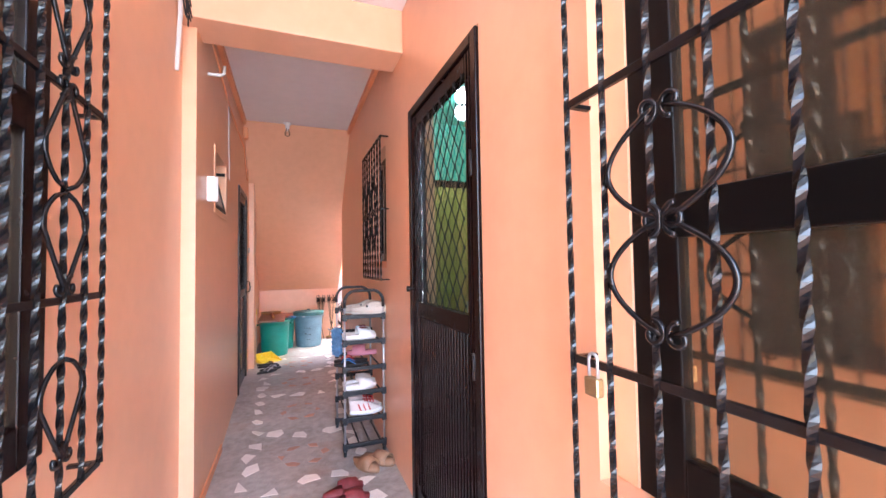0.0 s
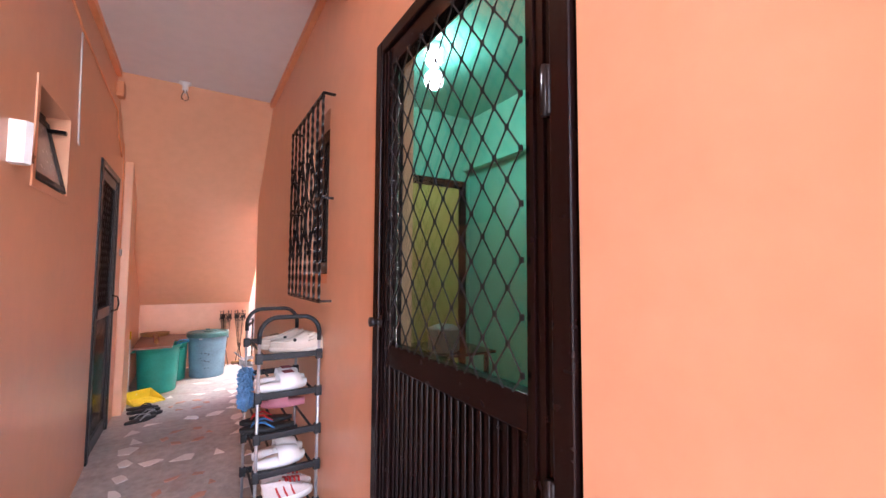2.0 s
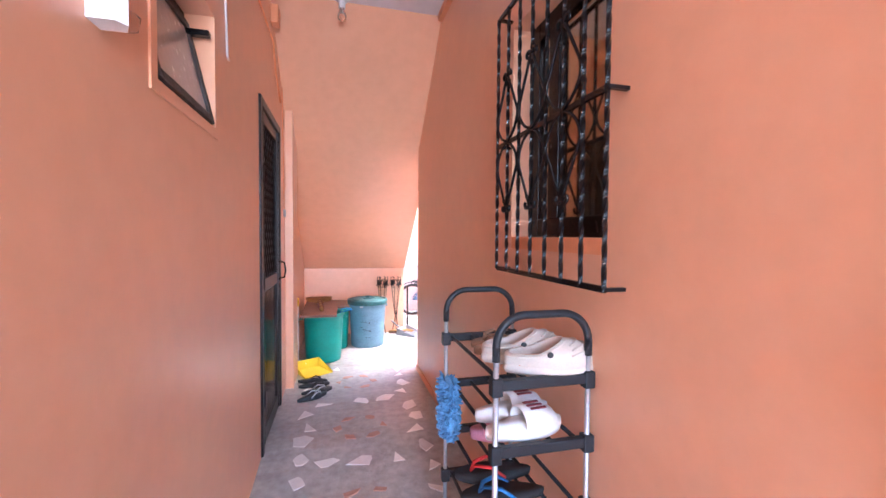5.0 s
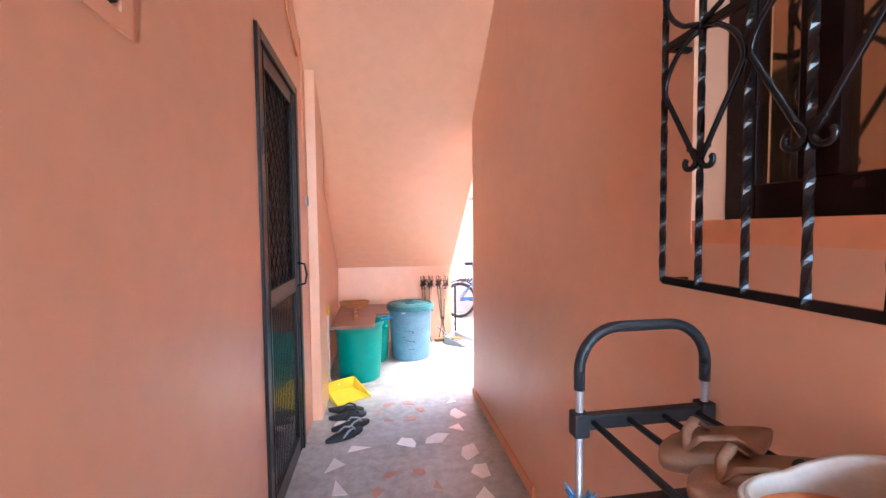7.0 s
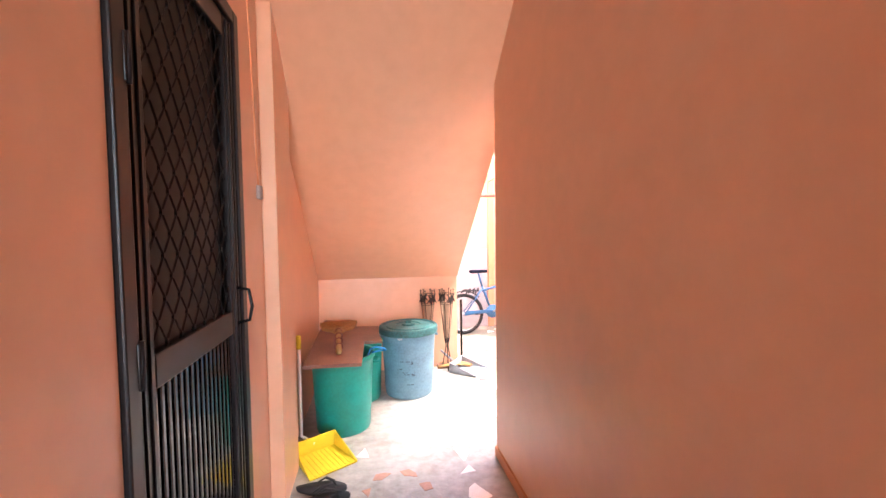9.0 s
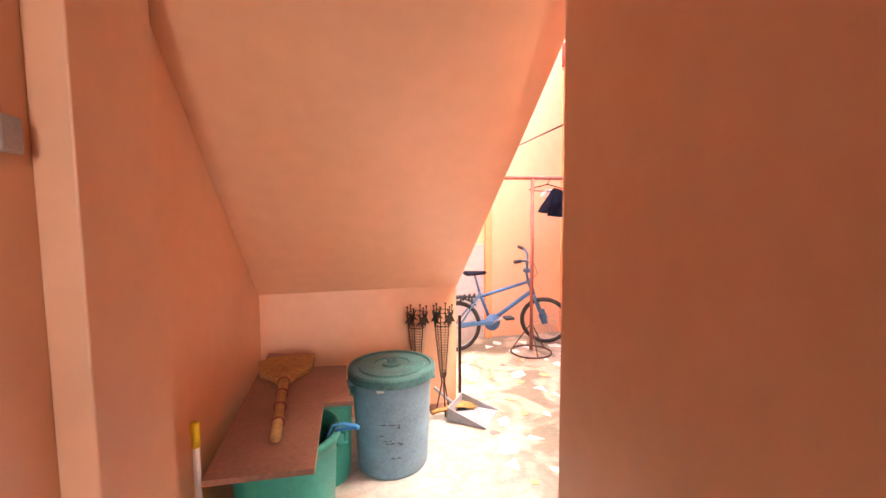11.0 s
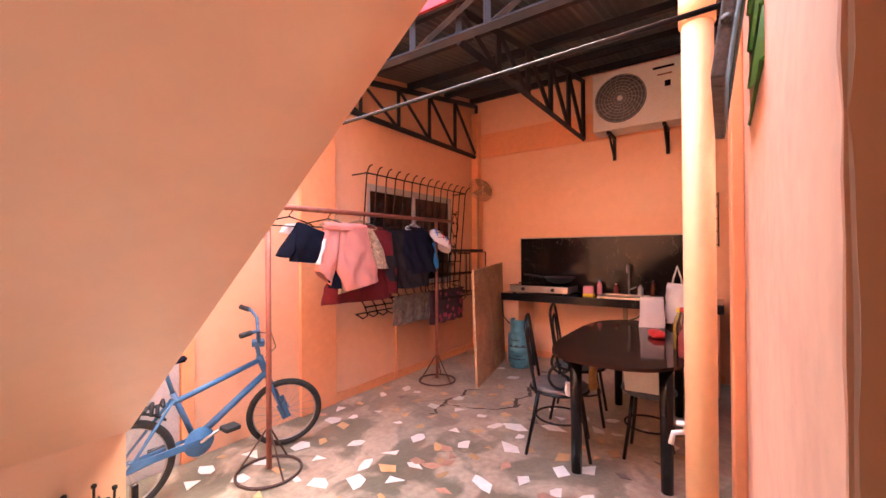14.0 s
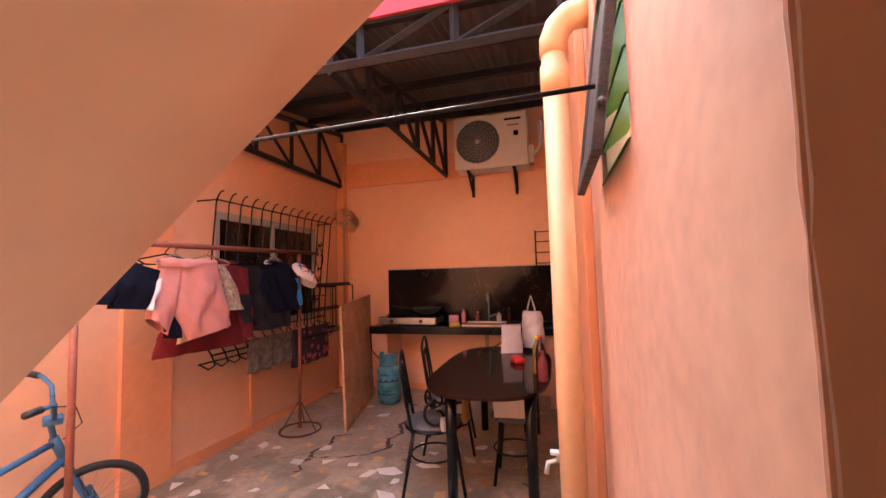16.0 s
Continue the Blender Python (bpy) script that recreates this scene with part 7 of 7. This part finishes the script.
# ---- downpipe, tap, rod ----
dp = thing("downpipe", "orange painted downpipe with elbow at the wall corner", "pipe")
PX, PY = 2.045, YEND + 0.129
part("pipe", bar(B(), (PX, PY, 0.0), (PX, PY, 2.36), 0.047, 24), M_PVC, dp, "", True)
part("socket", bar(B(), (PX, PY, 2.16), (PX, PY, 2.27), 0.054, 24), M_PVC, dp, "", True)
part("elbow", tube(B(), [(PX, PY, 2.31), (PX, PY, 2.37), (PX, PY - 0.02, 2.42), (PX, PY - 0.06, 2.455), (PX, PY - 0.10, 2.46), (PX, YEND, 2.46)], 0.053, 24), M_PVC, dp, "", True)
yt = thing("yard_tap", "white plastic water tap beside the downpipe", "tap")
bm = B()
tube(bm, [(PX + 0.115, YEND + 0.137, 0.0), (PX + 0.115, YEND + 0.137, 0.75)], 0.012, 10)
tube(bm, [(PX + 0.115, YEND + 0.137, 0.745), (PX + 0.11, YEND + 0.185, 0.75), (PX + 0.105, YEND + 0.22, 0.74), (PX + 0.10, YEND + 0.228, 0.70)], 0.0095, 10)
box(bm, PX + 0.085, PX + 0.115, YEND + 0.15, YEND + 0.21, 0.775, 0.79, 0.004)
bar(bm, (PX + 0.10, YEND + 0.18, 0.75), (PX + 0.10, YEND + 0.18, 0.78), 0.008)
part("body", bm, M_PVCWHITE, yt, "", True)
rd = thing("hanging_rod", "thin steel rod spanning the yard overhead", "rod")
part("rod", bar(B(), (1.44, YEND + 0.056, 1.900), (1.68, NORTH, 1.95), 0.006, 10), M_GREYFRAME, rd, "", True)

# ---- table, chairs and table things ----
tbl = thing("dining_table", "dark brown glossy table with rounded ends and black legs", "table")
bm = B()
out = []
for i in range(48):
    a = 2 * math.pi * i / 48
    c, s = math.cos(a), math.sin(a)
    out.append((3.72 + 0.85 * math.copysign(abs(c) ** 0.62, c), 6.88 + 0.43 * math.copysign(abs(s) ** 0.62, s)))
prism(bm, out, 0.735, 0.755)
bmesh.ops.bevel(bm, geom=[e for e in bm.edges if abs(e.verts[0].co.z - e.verts[1].co.z) < 1e-5], offset=0.006, segments=2, affect='EDGES')
part("tabletop", bm, M_TABLE, tbl)
for x, y in ((3.05, 7.08), (3.12, 6.58), (4.40, 7.10), (4.40, 6.62)):
    part("leg", tube(B(), [(x, y, 0.0), (x, y, 0.40), (x, y, 0.735)], [0.033, 0.035, 0.04], 12), M_IRON, tbl, "thick black leg", True)
part("apron", box(B(), 3.12, 4.36, 6.64, 7.06, 0.69, 0.735, 0.005), M_IRON, tbl)


def metal_chair():
    """A black tube chair; its back is along local -y... it faces +y."""
    t = thing("metal_chair", "black tubular metal chair with striped vinyl seat", "chair", "chairs round the table")
    bm = lathe(B(), [(0.0, 0.0), (0.17, 0.0), (0.195, 0.01), (0.20, 0.025), (0.19, 0.04), (0.0, 0.05)], 28, (0, 0, 0.42))
    part("seat", bm, M_SEAT, t, "grey striped vinyl", True)
    part("seat_ring", tube(B(), arc((0, 0, 0.425), 0.20, 0, 360, 32, (1, 0, 0), (0, 1, 0))[:-1], 0.011, 8, True), M_IRON, t, "", True)
    for s in (-1, 1):
        part("leg", tube(B(), [(s * 0.15, 0.14, 0.42), (s * 0.175, 0.17, 0.2), (s * 0.19, 0.20, 0.0)], 0.0115, 8), M_IRON, t, "", True)
        part("leg", tube(B(), [(s * 0.15, -0.14, 0.42), (s * 0.175, -0.18, 0.2), (s * 0.19, -0.22, 0.0)], 0.0115, 8), M_IRON, t, "", True)
    part("backrest", tube(B(), [(-0.155, -0.15, 0.42), (-0.165, -0.185, 0.62), (-0.15, -0.215, 0.82)] + [Vector((0.15 * -math.cos(math.pi * i / 10), -0.222, 0.84 + 0.10 * math.sin(math.pi * i / 10))) for i in range(1, 10)] + [(0.15, -0.215, 0.82), (0.165, -0.185, 0.62), (0.155, -0.15, 0.42)], 0.0115, 8), M_IRON, t, "tall arched tube", True)
    part("back_loop", tube(B(), [(-0.06, -0.18, 0.55), (-0.075, -0.205, 0.72)] + [Vector((-0.07 * math.cos(math.pi * i / 8), -0.212, 0.78 + 0.07 * math.sin(math.pi * i / 8))) for i in range(9)] + [(0.075, -0.205, 0.72), (0.06, -0.18, 0.55)], 0.009, 8), M_IRON, t, "", True)
    for s in (-1, 1):
        part("arm_scroll", tube(B(), scroll((s * 0.19, 0.02, 0.54), 0.10, 90, 1.0, (0, 1, 0), (0, 0, 1)), 0.010, 8), M_IRON, t, "curled arm", True)
    part("stretcher", tube(B(), arc((0, 0, 0.22), 0.165, 0, 360, 28, (1, 0, 0), (0, 1, 0))[:-1], 0.007, 6, True), M_IRON, t, "", True)
    return t


ch = metal_chair()
ch.matrix_basis = pose(3.32, 7.28, 0, 0, 0, 197)
copy_thing(ch, pose(3.96, 7.32, 0, 0, 0, 190))
sl = thing("stool", "black metal stool pushed under the table", "stool", at=pose(3.52, 6.73, 0))
part("seat", lathe(B(), [(0.0, 0.0), (0.16, 0.0), (0.175, 0.012), (0.17, 0.03), (0.0, 0.034)], 28, (0, 0, 0.438)), M_SEAT, sl, "grey vinyl seat", True)
for k in range(4):
    a = math.pi / 4 + math.pi / 2 * k
    part("leg", tube(B(), [(0.12 * math.cos(a), 0.12 * math.sin(a), 0.44), (0.15 * math.cos(a), 0.15 * math.sin(a), 0.22), (0.19 * math.cos(a), 0.19 * math.sin(a), 0.0)], 0.0115, 8), M_IRON, sl, "", True)
part("stretcher", tube(B(), arc((0, 0, 0.22), 0.15, 0, 360, 28, (1, 0, 0), (0, 1, 0))[:-1], 0.007, 6, True), M_IRON, sl, "", True)
cw = thing("white_rag", "crumpled white rag on the chair arm", "cloth")
part("cloth", cloth_loft(B(), [(0.0, 0, 0.03, 0.02, 0.004), (-0.04, 0, 0.05, 0.035, 0.008), (-0.08, 0.01, 0.04, 0.03, 0.008)], 5, 2, 20), M_CLWHITE, cw, "", True)
cw.matrix_basis = pose(3.14, 7.16, 0.53)
br = thing("brown_rag", "brown cloth hanging from the chair", "cloth")
part("cloth", cloth_loft(B(), smooth_levels([(0.0, 0, 0.02, 0.02, 0.003), (-0.08, 0.01, 0.05, 0.03, 0.008), (-0.22, 0.03, 0.045, 0.03, 0.01)]), 5, 9, 20), M_STRAW, br, "", True)
br.matrix_basis = pose(3.34, 7.05, 0.66)

cb = thing("storage_crate", "cream plastic crate on the stool under the table", "crate")
cm = pose(3.50, 6.725, 0.480, 0, 0, 94) @ Matrix.Diagonal((0.68, 0.95, 0.85, 1))
bm = B()
loops = [[bm.verts.new(cm @ Vector((sx * hx, sy * hy, z))) for sx, sy in ((-1, -1), (1, -1), (1, 1), (-1, 1))]
         for hx, hy, z in ((0.195, 0.135, -0.006), (0.21, 0.15, 0.180), (0.224, 0.164, 0.181), (0.224, 0.164, 0.20), (0.202, 0.142, 0.20), (0.187, 0.127, 0.004))]
for p, q in zip(loops, loops[1:]):
    for i in range(4):
        bm.faces.new((p[i], p[(i + 1) % 4], q[(i + 1) % 4], q[i]))
bm.faces.new(loops[0])
bm.faces.new(loops[-1])
bmesh.ops.recalc_face_normals(bm, faces=bm.faces)
part("body", bm, M_CRATE, cb)

bottle(3.40, 6.515, 0.756, 0.036, 0.29, M_SOY, M_RED, "dark soy sauce bottle with red cap on the table")
bottle(3.52, 6.545, 0.756, 0.034, 0.27, M_OIL, M_YPLASTIC, "yellow cooking oil bottle with yellow cap")
bottle(3.30, 6.50, 0.756, 0.032, 0.20, M_MAROON, M_MAROON, "dark red jar on the table", "jar")
rp = thing("snack_packet", "shiny red snack packet on the table", "packet")
bm = box(B(), -0.07, 0.07, -0.045, 0.045, 0, 0.05, 0.018)
part("packet", bm, M_RED, rp, "", True)
rp.matrix_basis = pose(3.86, 6.72, 0.756, 0, 0, 25)
tw = thing("white_towel", "white cloth hung over the chair back", "cloth")
part("cloth", cloth_loft(B(), smooth_levels([(0.0, 0, 0.09, 0.012, 0.003), (-0.12, 0, 0.095, 0.016, 0.006), (-0.26, 0.0, 0.10, 0.02, 0.008)]), 5, 12, 24), M_CLWHITE, tw, "", True)
tw.matrix_basis = pose(4.25, 6.80, 1.016, 0, 0, -70)
cbl = thing("coiled_cable", "coiled black power cable at the table's end", "cable")
pts = [(4.42 + 0.02 * math.sin(k * 0.7), 6.74 + (0.075 - 0.0009 * k) * math.cos(k * 0.42), 0.865 + (0.10 - 0.0012 * k) * math.sin(k * 0.42)) for k in range(40)]
part("coil", tube(B(), [(4.42, 7.02, 0.765), (4.44, 6.94, 0.80), (4.44, 6.86, 0.90)] + pts + [(4.40, 6.68, 0.80), (4.36, 6.62, 0.765)], 0.007, 6), M_BLACKRUB, cbl, "", True)
pb = thing("plastic_bag", "full white plastic carrier bag hanging on the wall rack", "bag")
part("bag", cloth_loft(B(), smooth_levels([(0.06, 0, 0.115, 0.020, 0.004), (0.0, 0, 0.130, 0.05, 0.012), (-0.12, 0, 0.138, 0.075, 0.014), (-0.28, 0, 0.140, 0.08, 0.014), (-0.36, 0, 0.125, 0.06, 0.010)]), 6, 21, 30), M_BAG, pb, "", True)
part("handles", tube(B(), [(-0.06, 0, 0.04), (-0.04, 0, 0.12), (0.0, 0, 0.24), (0.04, 0, 0.12), (0.06, 0, 0.04)], 0.009, 6), M_BAG, pb, "", True)
pb.matrix_basis = pose(4.35, 6.62, 1.08, 0, 0, 60) @ Matrix.Scale(0.8, 4)

# ---- tile chips in the floor, last ----
floor_ob = bpy.data.objects["floor"]
rc = random.Random(11)


def chip_mesh(kind, size):
    k = rc.choice((4, 4, 5, 5, 6, 3)) if kind == 0 else 4
    ang = sorted(2 * math.pi * (i + rc.uniform(-0.28, 0.28)) / k for i in range(k))
    pts = [(size * rc.uniform(0.65, 1.3) * math.cos(a) * 1.2, size * rc.uniform(0.5, 1.0) * math.sin(a)) for a in ang]
    bm = B()
    prism(bm, pts, -0.004, 0.0022)
    me = bpy.data.meshes.new("tile_chip")
    bm.to_mesh(me)
    bm.free()
    return me


chips = {M_CHIPW: [], M_CHIPO: [], M_CHIPR: [], M_CHIPG: []}
for mt, n in ((M_CHIPW, 16), (M_CHIPO, 8), (M_CHIPR, 8), (M_CHIPG, 6)):
    for i in range(n):
        me = chip_mesh(0, 0.070 if mt is M_CHIPW else 0.050)
        me.materials.append(mt)
        chips[mt].append(me)


def chip(x, y, mt, s=1.0, rot=None):
    ob = new("tile_chip", rc.choice(chips[mt]))
    ob.parent = floor_ob
    ob.matrix_basis = pose(x, y, floor_z(y) + rc.uniform(0, 0.0008), math.degrees(math.atan(0.1045)) if 3.95 < y < 4.95 else 0, 0, rc.uniform(0, 360) if rot is None else rot) @ Matrix.Diagonal((s, s, 1, 1))


# corridor: bordered fields, with faded terracotta flowers
for y in (0.8, 1.6, 2.4, 3.20, 4.0, 4.76, 5.62):
    for x in (0.0, 0.22, 0.42):
        chip(x + rc.uniform(-0.03, 0.03), y + rc.uniform(-0.05, 0.05), M_CHIPW, rc.uniform(0.9, 1.1), rc.uniform(-25, 25))
    for j in range(4):
        chip(-0.14 + rc.uniform(-0.03, 0.03), y + 0.11 + j * 0.19, M_CHIPW, rc.uniform(0.85, 1.1), 90 + rc.uniform(-40, 40))
        chip(0.60 + rc.uniform(-0.03, 0.03), y + 0.11 + j * 0.19, M_CHIPW, rc.uniform(0.85, 1.1), 90 + rc.uniform(-40, 40))
    for k in range(6):
        a = 2 * math.pi * k / 6
        chip(0.22 + 0.15 * math.cos(a), y + 0.41 + 0.15 * math.sin(a), M_CHIPR, 0.8, math.degrees(a) + 90)
# a loose row of white chips at the stair
for x, y in ((0.05, 6.42), (0.28, 6.40), (0.50, 6.45), (0.62, 6.75), (0.55, 7.02), (0.34, 6.86)):
    chip(x, y, M_CHIPW, 1.0)
# yard: loose scatter and flowers
placed = []
for i in range(900):
    x, y = rc.uniform(0.15, 5.0), rc.uniform(6.4, 9.2)
    if x < 0.95 or x > 4.0 and rc.random() < 0.75 or y > 8.5 and rc.random() < 0.55:
        continue
    if any((x - a) ** 2 + (y - b) ** 2 < 0.15 ** 2 for a, b in placed):
        continue
    placed.append((x, y))
    chip(x, y, rc.choices((M_CHIPW, M_CHIPO, M_CHIPR, M_CHIPG), (7, 2.2, 0.3, 0.3) if x < 3.0 else (4, 4, 0.3, 0.6))[0], rc.uniform(0.6, 1.2))
    if len(placed) >= 215:
        break
for cx, cy in ((1.86, 7.76), (2.70, 7.95), (2.55, 7.15)):
    for k in range(5):
        a = 2 * math.pi * k / 7 + cx
        chip(cx + 0.13 * math.cos(a), cy + 0.13 * math.sin(a), M_CHIPR, 1.05, math.degrees(a) + 90)
# the cracked slab edge in the yard floor
crk = thing("floor_crack", "dark crack round a patched concrete slab", "crack", kind="structure")
bm = B()
for pts in ([(3.50, 8.42), (3.62, 8.47), (3.75, 8.40), (3.95, 8.45), (4.05, 8.30)], [(3.52, 8.40), (3.56, 8.20), (3.66, 7.98), (3.80, 7.86), (3.92, 7.84)], [(3.80, 7.86), (4.0, 7.92), (4.15, 7.86), (4.35, 7.95), (4.6, 7.9)], [(3.50, 8.42), (3.38, 8.44), (3.30, 8.36), (3.25, 8.40)]):
    fine = []
    for a, b in zip(pts, pts[1:]):
        for i in range(5):
            f = i / 5
            fine.append((a[0] + (b[0] - a[0]) * f + rc.uniform(-0.012, 0.012), a[1] + (b[1] - a[1]) * f + rc.uniform(-0.012, 0.012), 0.0015))
    vs = [(bm.verts.new((x, y - w, z)), bm.verts.new((x, y + w, z))) for (x, y, z), w in ((p, rc.uniform(0.005, 0.030)) for p in fine)]
    for p, q in zip(vs, vs[1:]):
        bm.faces.new((p[0], q[0], q[1], p[1]))
part("crack", bm, M_SOIL, crk)
